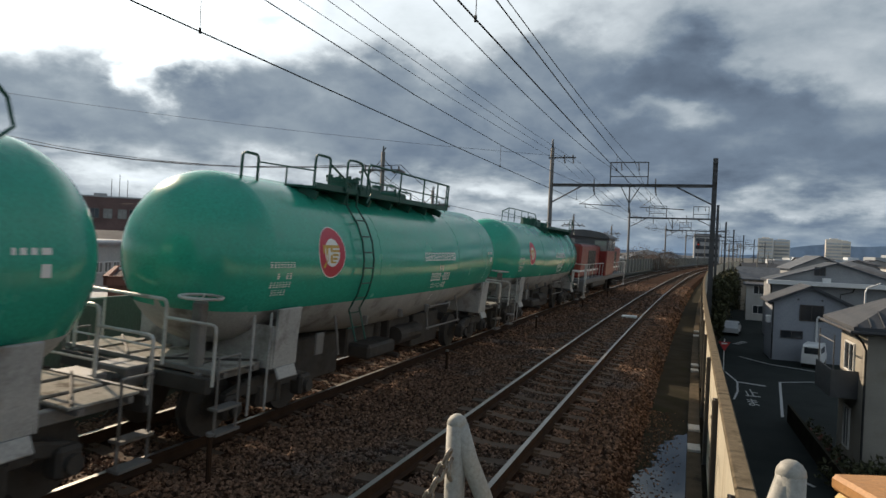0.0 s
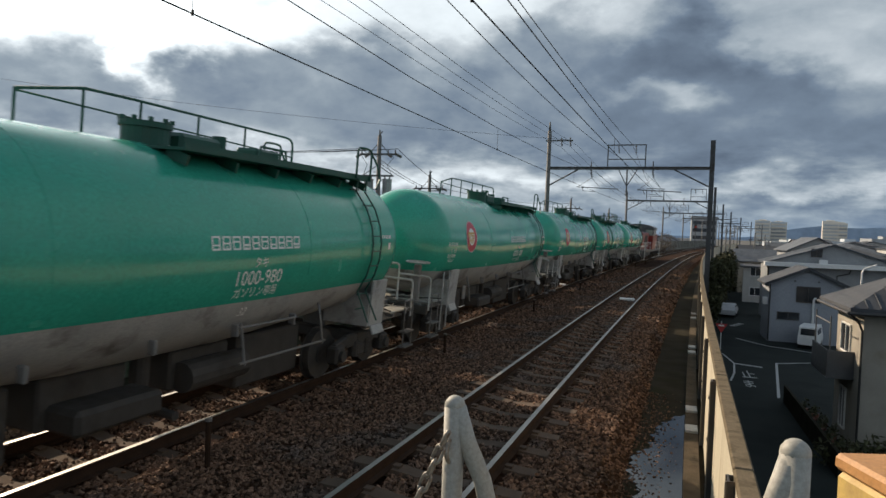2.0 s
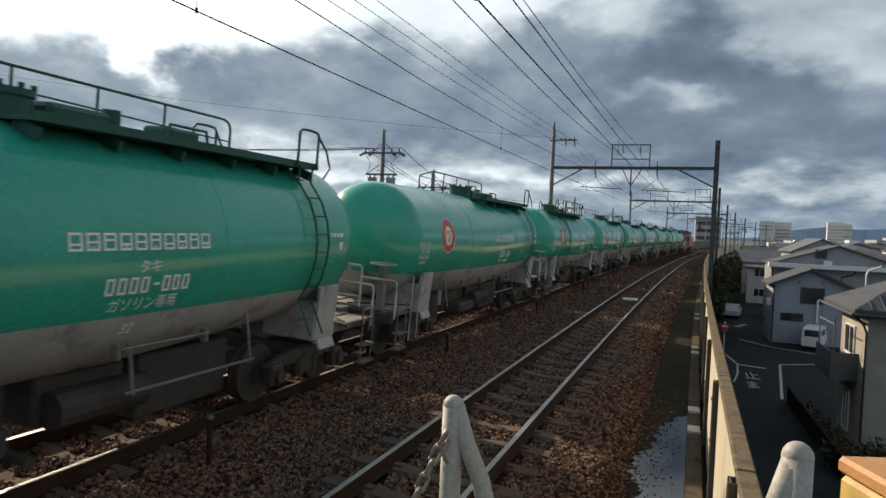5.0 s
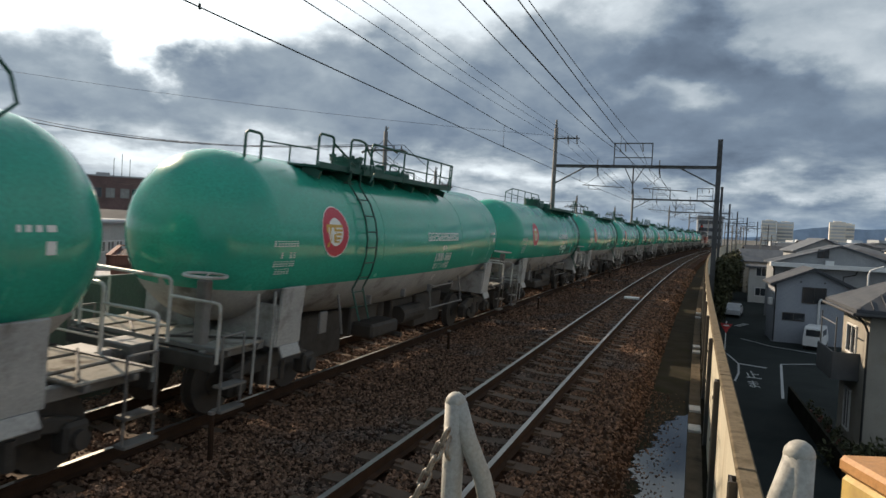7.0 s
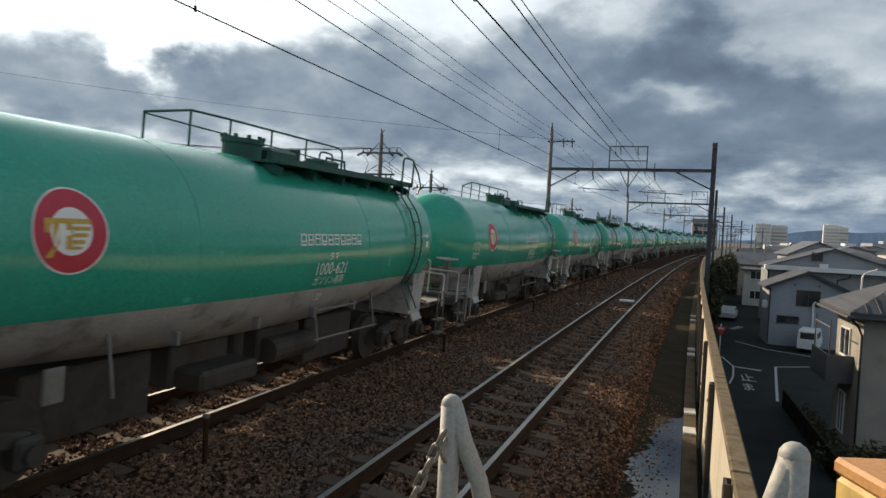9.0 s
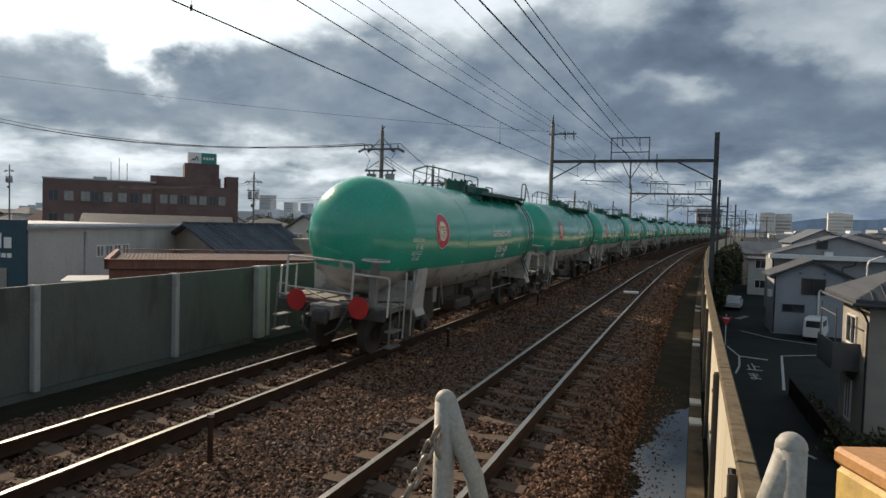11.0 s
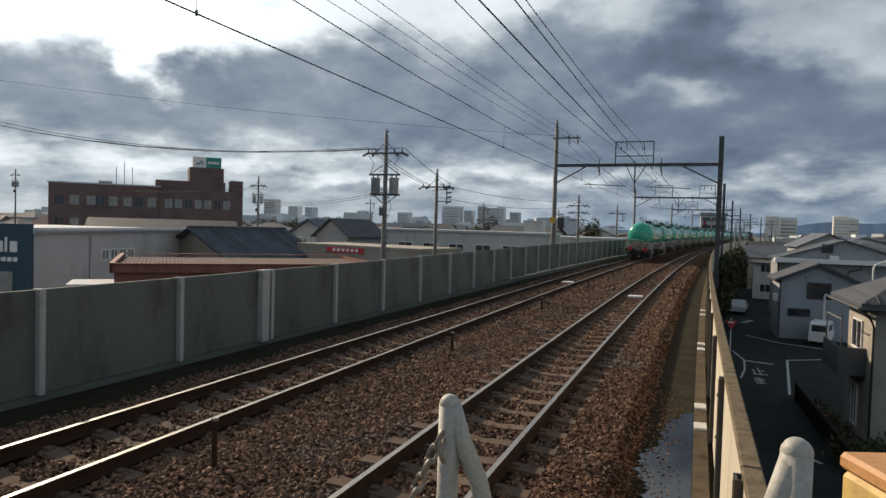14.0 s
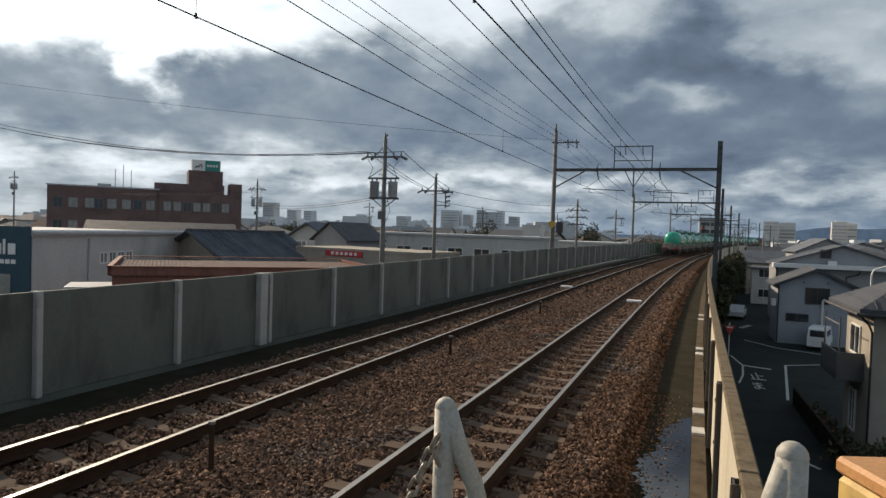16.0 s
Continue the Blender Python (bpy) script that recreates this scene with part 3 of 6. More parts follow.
def right_wall():
    inner, top = -0.20, 1.2
    w = empty("wall_east", Matrix(), "cream concrete slab wall with steel posts", "wall", kind="structure")
    slab = coping = post = None
    for k in range(0, 70):
        y = 1.45 + 3.08 * k
        if slab is None:
            slab = part("slab", fresh(lambda b: box(b, (0, 0, -0.86), (0.10, 3.05, 1.66), None, 0.008)), CONCRETE_CREAM, w, "cream concrete slab")
            coping = part("coping", fresh(lambda b: box(b, (0.0, 0, -0.015), (0.125, 3.06, 0.05), None, 0.012)), CONCRETE_TOP, w, "mossy coping")
            bm = bmesh.new()
            for dy in (-0.075, 0.075):
                box(bm, (0.012, dy * 0.8, -0.86), (0.05, 0.012, 1.60), None, 0, 0)
            box(bm, (-0.018, -0.072, -0.86), (0.012, 0.012, 1.60), None, 0, 1)
            box(bm, (0, 0, -0.86), (0.012, 0.14, 1.60))
            for z in (-0.25, -0.7, -1.2):
                rod(bm, (0.0, 0.0, z), (-0.03, 0.0, z), 0.02, 6)
            post = part("steel_post", bm, (STEEL_POST, GREY_FRAME), w, "dark rolled steel post")
            a, b, c = slab, coping, post
        else:
            a, b, c = (new(o.name.split(".")[0], o.data) for o in (slab, coping, post))
            for o in (a, b, c):
                o.parent = w
        for o, yy, x in ((a, y + 1.54, inner + 0.055), (b, y + 1.54, inner + 0.055), (c, y, inner - 0.034)):
            o.matrix_world = Matrix.Translation(on(x, yy, top)) @ Matrix.Rotation(-slope(yy), 4, "Z")
    tr = sweep(((-0.47, DECK - 0.1), (-0.27, DECK - 0.1), (-0.27, DECK + 0.07), (-0.47, DECK + 0.07)), 1.9, 230, 3)
    tagged(part("cable_trough", tr, TROUGH), "weathered concrete cable trough along the wall", "cable trough", kind="structure")
    for y in (11.3, 12.6, 18.9, 19.8, 27.0, 28.5):
        box_ = part("trough_cover", fresh(lambda b: box(b, (0, 0, 0.02), (0.19, 0.36, 0.045), None, 0.006)), WALL_WHITE)
        box_.matrix_world = Matrix.Translation(on(-0.37, y, DECK + 0.07))
        tagged(box_, "pale replacement cover on the cable trough", "cover", "pale trough covers")


right_wall()

# standing water on the deck
bm_ = bmesh.new()
vs_ = []
rng_ = random.Random(4)
wander_ = 0.0
for i_ in range(420):
    y_ = 3.6 + 8.9 * i_ / 419
    wander_ = 0.86 * wander_ + rng_.uniform(-0.035, 0.035)
    edge_ = -1.10 + wander_ + 0.05 * math.sin(y_ * 3.1) + 0.05 * rng_.random() ** 3 + 0.52 * max(0, (y_ - 9.6) / 2.9) ** 1.5
    vs_.append((bm_.verts.new(on(min(edge_, -0.49), y_, DECK + 0.004)), bm_.verts.new(on(-0.475, y_, DECK + 0.004))))
for (a_, b_), (c_, d_) in zip(vs_, vs_[1:]):
    bm_.faces.new((a_, b_, d_, c_))
tagged(part("puddle", bm_, WATER), "still rain puddle that mirrors the sky", "puddle", kind="structure")


# ---- beside the tracks ----
def stake(y, h=0.46):
    s = empty("marker_stake", pose(*on(-5.72, y, -0.26)), "rusty steel stake standing in the ballast", "stake", "stakes between the tracks")
    part("shaft", fresh(lambda b: rod(b, (0, 0, -0.1), (0, 0, h), 0.032, 8)), RAIL_RUST, s)
    part("cap", fresh(lambda b: rod(b, (0, 0, h), (0, 0, h + 0.035), 0.042, 8)), GREY_FRAME, s)


stake(6.45, 0.56)
for y_ in (14.5, 23.6, 33.5, 42.4, 51.5, 60.5, 69.5):
    stake(y_)


def beacon(off, y):
    s = empty("track_beacon", pose(*on(off, y, -0.16)), "white flat signalling beacon between the rails", "beacon", "beacons between the rails")
    part("case", fresh(lambda b: box(b, (0, 0, 0.05), (0.62, 0.42, 0.09), None, 0.02)), WHITE_PAINT, s)
    part("bracket", fresh(lambda b: box(b, (0, 0, 0.0), (1.9, 0.12, 0.03))), GREY_DIRTY, s)


beacon(NEAR + 0.02, 29.6)
beacon(FAR + 0.02, 35.4)

signal = empty("railway_signal", pose(*on(-5.7, 150, -0.4)), "black railway signal showing a red light", "signal")
part("post", fresh(lambda b: rod(b, (0, 0, 0), (0, 0, 5.6), 0.07, 8)), STEEL_MAST, signal)
part("head", fresh(lambda b: box(b, (0, 0, 5.0), (0.55, 0.2, 1.5), None, 0.15)), BLACK, signal)
part("lamp", fresh(lambda b: rod(b, (0, -0.11, 5.2), (0, -0.13, 5.2), 0.13, 12)), SIGNAL_RED, signal)

# ---- platform end ----
def platform():
    bm = fresh(lambda b: box(b, (-0.28, -29.3, 0.3), (2.55, 62, 1.6), None, 0.01))
    tagged(part("platform", bm, CONCRETE), "concrete station platform end", "platform", kind="structure")
    # A-frame post with a chain
    f = empty("barrier_post", pose(-0.503, 1.51, 1.1, 0, 0, 8), "white painted A-shaped steel barrier post, chipped", "barrier post", "barrier posts")
    part("upright", fresh(lambda b: pipe(b, [(0, 0, 0), (0, 0, 0.6), (0, 0, 1.128)], 0.026, 14), lambda b: bmesh.ops.create_uvsphere(b, u_segments=14, v_segments=8, radius=0.026, matrix=Matrix.Translation((0, 0, 1.128)))), POST_PAINT, f, "", True)
    part("brace", fresh(lambda b: pipe(b, [(0.006, 0, 1.125), (0.034, 0, 1.04), (0.075, 0.0, 0.95), (0.14, 0.0, 0.7), (0.30, 0.0, 0.0)], 0.0225, 14)), POST_PAINT, f, "", True)
    part("chain_eye", fresh(lambda b: pipe(b, arc((-0.006, -0.024, 1.05), (-0.012, -0.075, 1.03), (-0.006, -0.024, 0.995), 6), 0.0055, 6)), CHAIN, f)
    f2 = empty("barrier_post", pose(0.185, 1.22, 1.1, 0, 0, 188), "white painted A-shaped steel barrier post, chipped", "barrier post", "barrier posts")
    part("upright", fresh(lambda b: pipe(b, [(-0.013, 0, 0), (-0.013, 0, 1.20)], 0.0255, 14), lambda b: bmesh.ops.create_uvsphere(b, u_segments=14, v_segments=8, radius=0.0255, matrix=Matrix.Translation((-0.013, 0, 1.20)))), POST_PAINT, f2, "", True)
    part("brace", fresh(lambda b: pipe(b, [(-0.012, 0, 1.198), (0.010, 0, 1.12), (0.05, 0, 0.98), (0.11, 0, 0.7), (0.26, 0, 0.0)], 0.0225, 14)), POST_PAINT, f2, "", True)
    # chain: links hang from the eye down to the west
    c = empty("chain", Matrix(), "hanging steel chain with worn links", "chain")
    link = None
    a, b = Vector((-0.503, 1.462, 2.175)), Vector((-0.86, 1.33, 1.42))
    pts = [a.lerp(b, t) - Vector((0, 0, 0.05 * math.sin(math.pi * t))) for t in (k / 26 for k in range(27))]
    for i, (p, q) in enumerate(zip(pts, pts[1:])):
        if link is None:
            h, w, r = 0.020, 0.0105, 0.0044
            ring = [Vector((w * math.cos(t), 0, h * math.copysign(1, math.sin(t)) * 0.55 + w * math.sin(t))) for t in (2 * math.pi * (k + 0.5) / 14 for k in range(14))]
            link = part("link", fresh(lambda bb: pipe(bb, ring + ring[:1], r, 6)), CHAIN, c, "", True)
            o = link
        else:
            o = new("link", link.data)
            o.parent = c
        d = (q - p).normalized()
        o.matrix_world = Matrix.Translation((p + q) / 2) @ d.to_track_quat("Z", "Y").to_matrix().to_4x4() @ Matrix.Rotation(radians(90 * (i % 2) + 25), 4, "Z") @ Matrix.Diagonal((1, 1, max(1.0, d.length * 1.05), 1))
    # cabinet
    k = empty("platform_cabinet", pose(0.625, 1.40, 1.1, 0, 0, 20), "weathered yellow steel cabinet with orange-brown lid", "cabinet")
    part("body", fresh(lambda b: box(b, (0, 0, 0.55), (0.50, 0.40, 1.1), None, 0.012)), BOX_SIDE, k)
    part("lid", fresh(lambda b: box(b, (0, 0, 1.116), (0.506, 0.406, 0.034), None, 0.008)), BOX_TOP, k, "orange-brown lid")
    part("door", fresh(lambda b: box(b, (0, -0.202, 0.55), (0.40, 0.008, 0.94), None, 0.003)), BOX_SIDE, k)
    part("side_panel", fresh(lambda b: box(b, (-0.2515, -0.02, 0.56), (0.005, 0.26, 0.88), None, 0.002)), WALL_CREAM, k, "pale faded side panel")


platform()


# ---- the train ----
TOP, SPLIT = 3.58, 1.70
HALF, CAP = 6.15, 0.98


def tank_radius(s):
    """Radius and centre height of the tank at s metres from its middle: level on top, deepest in the middle, domed ends."""
    a = abs(s)
    r = 1.33 - 0.12 * min(max(a - 1.2, 0) / 4.4, 1.0)
    full = r
    if a > HALF - CAP:
        u = min((a - HALF + CAP) / CAP, 1.0)
        r = full * math.sqrt(max(1 - u ** 1.75, 0.0))
    return r, TOP - full


def on_tank(s, z, lift=0.004):
    """Point on the east side of the tank at height z."""
    r, zc = tank_radius(s)
    h = max(min((z - zc) / r, 0.999), -0.999)
    return Vector((math.sqrt(1 - h * h) * (r + lift), s, zc + h * (r + lift)))


def tank_shell():
    bm = bmesh.new()
    ss = [-HALF + CAP * (1 - math.cos(math.pi / 2 * k / 10)) for k in range(11)] + [-HALF + CAP + 0.03]
    ss = ss + [-HALF + CAP + (2 * HALF - 2 * CAP) * k / 18 for k in range(1, 18)] + [-x for x in ss[::-1]]
    rings = []
    for s in ss:
        r, zc = tank_radius(s)
        r = max(r, 0.02)
        cut = max(min((SPLIT - zc) / r, 1), -1)
        a0 = math.asin(cut)
        up = [a0 + (math.pi - 2 * a0) * k / 30 for k in range(31)]
        down = [math.pi - a0 + (math.pi + 2 * a0) * k / 18 for k in range(1, 18)]
        rings.append([bm.verts.new((r * math.cos(t), s, zc + r * math.sin(t))) for t in up + down])
    n = len(rings[0])
    for a, b in zip(rings, rings[1:]):
        for j in range(n):
            f = bm.faces.new((a[j], a[(j + 1) % n], b[(j + 1) % n], b[j]))
            f.material_index = 0 if j < 30 else 1
            f.smooth = True
    bm.faces.new(rings[0])
    bm.faces.new(rings[-1][::-1])
    bmesh.ops.remove_doubles(bm, verts=bm.verts, dist=0.0005)
    return bm


def wrap_sheet(outline, s0, z0, lift, mat, name, parent, label=""):
    """A flat outline of polygons (u, h), laid round the tank's side."""
    bm = bmesh.new()
    for poly in outline:
        vs = [bm.verts.new(on_tank(s0 + u, z0 + h, lift)) for u, h in poly]
        bm.faces.new(vs)
    ob = part(name, bm, mat, parent, label)
    return ob


def bar(u0, h0, u1, h1):
    return ((u0, h0), (u1, h0), (u1, h1), (u0, h1))


def lettering(words, size, s0, z0, parent, name="lettering"):
    """Built-in letters wrapped on to the tank's side, centred at s0."""
    cu = bpy.data.curves.new("letters", "FONT")
    cu.body, cu.size, cu.align_x, cu.resolution_u = words, size, "CENTER", 3
    tmp = bpy.data.objects.new("letters", cu)
    scene.collection.objects.link(tmp)
    dg = bpy.context.evaluated_depsgraph_get()
    me = bpy.data.meshes.new_from_object(tmp.evaluated_get(dg))
    bpy.data.objects.remove(tmp)
    bm = bmesh.new()
    bm.from_mesh(me)
    for v in bm.verts:
        v.co = on_tank(s0 + v.co.x, z0 + v.co.y, 0.005)
    bpy.data.meshes.remove(me)
    return part(name, bm, WHITE, parent)


def ring_of(r0, r1, n=28):
    q = []
    for k in range(n):
        a, b = 2 * math.pi * k / n, 2 * math.pi * (k + 1) / n
        q.append(((r0 * math.cos(a), r0 * math.sin(a)), (r1 * math.cos(a), r1 * math.sin(a)), (r1 * math.cos(b), r1 * math.sin(b)), (r0 * math.cos(b), r0 * math.sin(b))))
    return q


def emblem(parent, s0=-3.75, z0=2.53):
    e = wrap_sheet(ring_of(0.215, 0.375), s0, z0, 0.006, RED_MARK, "emblem", parent, "round red and white emblem with gold winged sign")
    wrap_sheet(ring_of(0.375, 0.39), s0, z0, 0.006, WHITE, "emblem_rim", e)
    wrap_sheet(ring_of(0.01, 0.215), s0, z0, 0.006, WHITE, "emblem_disc", e)
    gold = [bar(-0.27, 0.07, 0.20, 0.115), bar(-0.27, -0.01, -0.22, 0.07), ((-0.27, -0.23), (-0.20, -0.23), (-0.13, -0.10), (-0.13, 0.07), (-0.19, 0.07), (-0.19, -0.12)), bar(-0.06, -0.16, 0.0, 0.07),
            bar(0.0, 0.01, 0.19, 0.045), bar(0.0, -0.05, 0.16, -0.015), bar(0.0, -0.11, 0.13, -0.075), bar(0.0, -0.16, 0.10, -0.135)]
    wrap_sheet(gold, s0, z0, 0.010, GOLD, "emblem_sign", e)


def side_marks(parent):
    """Lettering that cannot be read, as rows of small bars."""
    rng = random.Random(11)
    for row, (z, n, w) in enumerate(((2.36, 8, 0.062), (2.20, 3, 0.07), (2.08, 7, 0.06), (1.97, 5, 0.06))):
        quads = []
        for k in range(n):
            u = (k - n / 2) * w * 1.15 + (0.12 if row == 1 and k else 0)
            quads += [bar(u, 0.0, u + w * 0.8, 0.014), bar(u, 0.034, u + w * 0.8, 0.048), bar(u + w * 0.33, 0.014, u + w * 0.5, 0.034), bar(u, 0.066, u + w * 0.65, 0.078)]
        wrap_sheet(quads, -5.0, z - 0.04, 0.005, WHITE, "small_lettering", parent)
    quads = []
    for k in range(10):
        u = -0.09 + k * 0.19
        quads += [bar(u, 0.0, u + 0.15, 0.022), bar(u, 0.145, u + 0.15, 0.167), bar(u, 0.022, u + 0.024, 0.145), bar(u + 0.126, 0.022, u + 0.15, 0.145)]
        quads += [bar(u + 0.024, 0.07 + 0.02 * (k % 3 - 1), u + 0.126, 0.09 + 0.02 * (k % 3 - 1))]
        if k % 2:
            quads += [bar(u + 0.065, 0.022, u + 0.085, 0.05)]
    wrap_sheet(quads, 0, 2.38, 0.005, WHITE, "owner_lettering", parent, "white owner lettering")
    wrap_sheet([bar(4.9, 2.30, 5.0, 2.42)], 0, 0, 0.005, WHITE, "end_mark", parent)
    wrap_sheet([bar(4.62, 2.5, 4.66, 2.56), bar(4.7, 2.5, 4.76, 2.56), bar(4.8, 2.5, 4.86, 2.56), bar(4.9, 2.5, 5.0, 2.56)], 0, 0, 0.005, WHITE, "end_lettering", parent)


def bogie(parent, s):
    b = empty("bogie", Matrix.Translation((0, s, 0)), "", "")
    for key in ("label", "category"):
        if key in b:
            del b[key]
    b.parent = parent
    for side in (-1, 1):
        bm = bmesh.new()
        x = side * 0.88
        box(bm, (x, 0, 0.62), (0.12, 1.1, 0.24), None, 0.03)
        box(bm, (x, 0, 0.42), (0.14, 0.55, 0.22), None, 0.03)
        for d in (-1, 1):
            box(bm, (x, d * 0.68, 0.60), (0.12, 0.5, 0.16), Matrix.Rotation(radians(-d * 12), 3, "X"), 0.02)
            box(bm, (x + side * 0.03, d * 0.875, 0.45), (0.22, 0.3, 0.32), None, 0.04)
            rod(bm, (x + side * 0.1, d * 0.875, 0.44), (x + side * 0.2, d * 0.875, 0.44), 0.10, 12)
            rod(bm, (x + side * 0.05, d * 0.2, 0.32), (x + side * 0.05, d * 0.2, 0.6), 0.07, 8)
        part("side_frame", bm, GREY_DIRTY, b)
        for d in (-1, 1):
            bm = bmesh.new()
            xx = side * 0.56
            rod(bm, (xx - 0.06, d * 0.875, 0.43), (xx + 0.06, d * 0.875, 0.43), 0.43, 28)
            rod(bm, (xx - side * 0.09, d * 0.875, 0.43), (xx - side * 0.06, d * 0.875, 0.43), 0.455, 28)
            rod(bm, (xx + side * 0.06, d * 0.875, 0.43), (xx + side * 0.075, d * 0.875, 0.43), 0.17, 16)
            part("wheel", bm, GREY_DIRTY, b, "", False)
            part("brake_block", fresh(lambda q: box(q, (xx, d * 0.4, 0.45), (0.09, 0.07, 0.34), None, 0.02)), GREY_DIRTY, b)
    part("bolster", fresh(lambda q: box(q, (0, 0, 0.66), (1.9, 0.35, 0.22), None, 0.03)), GREY_DIRTY, b)
    return b


def tank_wagon(kind):
    w = empty("tank_wagon", Matrix(), "green and grey bogie tank wagon with round red emblem", "tank wagon", "tank wagons of the train")
    tank = part("tank", tank_shell(), (GREEN, GREY_TANK), w, "green tank with grey belly", False)
    for p in tank.data.polygons:
        p.use_smooth = True
    # weld seams
    for s in (-2.1, 2.1):
        r, zc = tank_radius(s)
        part("weld_seam", fresh(lambda b: pipe(b, [(math.cos(t) * r, s, zc + math.sin(t) * r) for t in (radians(-12 + 204 * k / 24) for k in range(25))], 0.006, 4)), GREEN, w)
    emblem(w)
    side_marks(w)
    for end in (-1, 1):
        # saddle between tank and bogie, with its flared foot
        for side in (-1, 1):
            bm = bmesh.new()
            box(bm, (side * 1.18, end * 4.72, 1.32), (0.05, 0.56, 0.84), Matrix.Rotation(radians(side * 4), 3, "Y"), 0.01)
            box(bm, (side * 0.72, end * 4.42, 1.2), (0.9, 0.03, 0.6))
            box(bm, (side * 0.72, end * 5.02, 1.2), (0.9, 0.03, 0.6))
            box(bm, (side * 1.22, end * 4.72, 0.83), (0.04, 0.46, 0.17), Matrix.Rotation(radians(side * -24), 3, "Y"), 0.01)
            part("saddle", bm, GREY_TANK, w, "grey saddle plate")
        bogie(w, end * 4.685)
        part("centre_sill", fresh(lambda b: box(b, (0, end * 5.6, 0.90), (0.5, 2.1, 0.26), None, 0.02)), GREY_FRAME, w)
        part("end_sill", fresh(lambda b: box(b, (0, end * 6.30, 0.90), (2.40, 0.10, 0.20), None, 0.015)), GREY_DIRTY, w)
        for side in (-1, 1):
            part("side_sill", fresh(lambda b: box(b, (side * 1.0, end * 5.7, 0.96), (0.1, 1.2, 0.14), None, 0.01)), GREY_FRAME, w)
        for k in range(5):
            part("deck_plate", fresh(lambda b: box(b, ((k - 2) * 0.50, end * 5.74, 1.05), (0.40, 0.86, 0.03), None, 0.006)), DECK_PLATE, w, "worn chequered deck plate")
        for dy in (-0.30, 0.30):
            part("deck_bearer", fresh(lambda b: box(b, (0, end * 5.74 + dy, 1.0), (2.44, 0.07, 0.06))), GREY_FRAME, w)
        for side in (-1, 1):
            # dark rod laid on the plates as the railing's diagonal shadow
            part("deck_brace", fresh(lambda b: rod(b, (side * 0.15, end * 6.24, 1.085), (side * 1.18, end * 5.36, 1.085), 0.016, 5)), GREY_DIRTY, w)
            part("brake_pipe", fresh(lambda b: pipe(b, [(side * 0.42, end * 6.36, 0.95), (side * 0.44, end * 6.52, 0.86), (side * 0.36, end * 6.64, 0.60), (side * 0.18, end * 6.74, 0.48)], 0.028, 6)), BLACK, w)
        part("deck_beam", fresh(lambda b: box(b, (0, end * 6.22, 1.045), (2.5, 0.06, 0.06), None, 0.006)), GREY_FRAME, w)
        bm = bmesh.new()
        box(bm, (0, end * 6.55, 0.82), (0.22, 0.5, 0.24), None, 0.04)
        box(bm, (0.04, end * 6.72, 0.82), (0.34, 0.14, 0.30), None, 0.05)
        part("coupler", bm, GREY_DIRTY, w)
        # end rails and corner steps
        bm = bmesh.new()
        e = end * 6.28
        pipe(bm, [(-1.05, e, 1.05), (-1.05, e, 1.77)] + arc((-1.05, e, 1.78), (-1.05, e, 1.86), (-0.97, e, 1.86), 3) + arc((0.36, e, 1.86), (0.44, e, 1.86), (0.44, e, 1.78), 3) + [(0.44, e, 1.05)], 0.024)
        pipe(bm, [(-1.05, e, 1.25), (0.44, e, 1.25)], 0.016)
        pipe(bm, [(0.44, e, 1.64), (1.12, e, 1.64)] + arc((1.14, e, 1.64), (1.22, e, 1.64), (1.22, e, 1.56), 3) + [(1.22, e, 0.9)], 0.022)
        pipe(bm, [(-1.22, e - end * 0.05, 0.9), (-1.22, e - end * 0.05, 1.5)] + arc((-1.22, e - end * 0.05, 1.56), (-1.22, e - end * 0.05, 1.64), (-1.22, e - end * 0.13, 1.64), 3) + [(-1.22, e - end * 0.6, 1.64), (-1.22, e - end * 0.6, 1.0)], 0.020)
        part("end_rail", bm, PALE_RAIL, w, "pale pipe railing")
        for side in (-1, 1):
            bm = bmesh.new()
            for dy in (-0.2, 0.2):
                pipe(bm, [(side * 1.28, end * 6.05 + dy, 0.30), (side * 1.28, end * 6.05 + dy, 0.8), (side * 1.27, end * 6.05 + dy, 1.25)], 0.016)
            pipe(bm, [(side * 1.27, end * 6.05 - 0.2, 1.25), (side * 1.27, end * 6.05 + 0.2, 1.25)], 0.016)
            for z in (0.32, 0.62):
                box(bm, (side * 1.26, end * 6.05, z), (0.16, 0.44, 0.03))
            part("corner_step", bm, GREY_FRAME, w)
        if end > 0:
            continue
        bm = bmesh.new()
        box(bm, (0.82, end * 6.12, 1.45), (0.14, 0.16, 0.85), None, 0.02)
        st = part("brake_stand", bm, GREY_FRAME, w)
        ring = [(0.82 + 0.26 * math.cos(t), end * 6.12 + 0.26 * math.sin(t), 1.93) for t in (2 * math.pi * k / 16 for k in range(17))]
        part("brake_wheel", fresh(lambda b: pipe(b, ring, 0.02, 6), *[(lambda b, k=k: rod(b, (0.82, end * 6.12, 1.91), (0.82 + 0.26 * math.cos(k * 2.094), end * 6.12 + 0.26 * math.sin(k * 2.094), 1.93), 0.014, 5)) for k in range(3)]), PALE_RAIL, st, "pale flat brake wheel")
        for s in (5.25, 5.62):
            part("grab_post", fresh(lambda b: rod(b, (1.27, end * s, 0.40), (1.27, end * s, 1.72), 0.017, 6)), GREY_TANK, w)
    # underside gear, and added blocks that stop sunlight passing below the belly
    belly = tank_radius(0)[1] - tank_radius(0)[0]
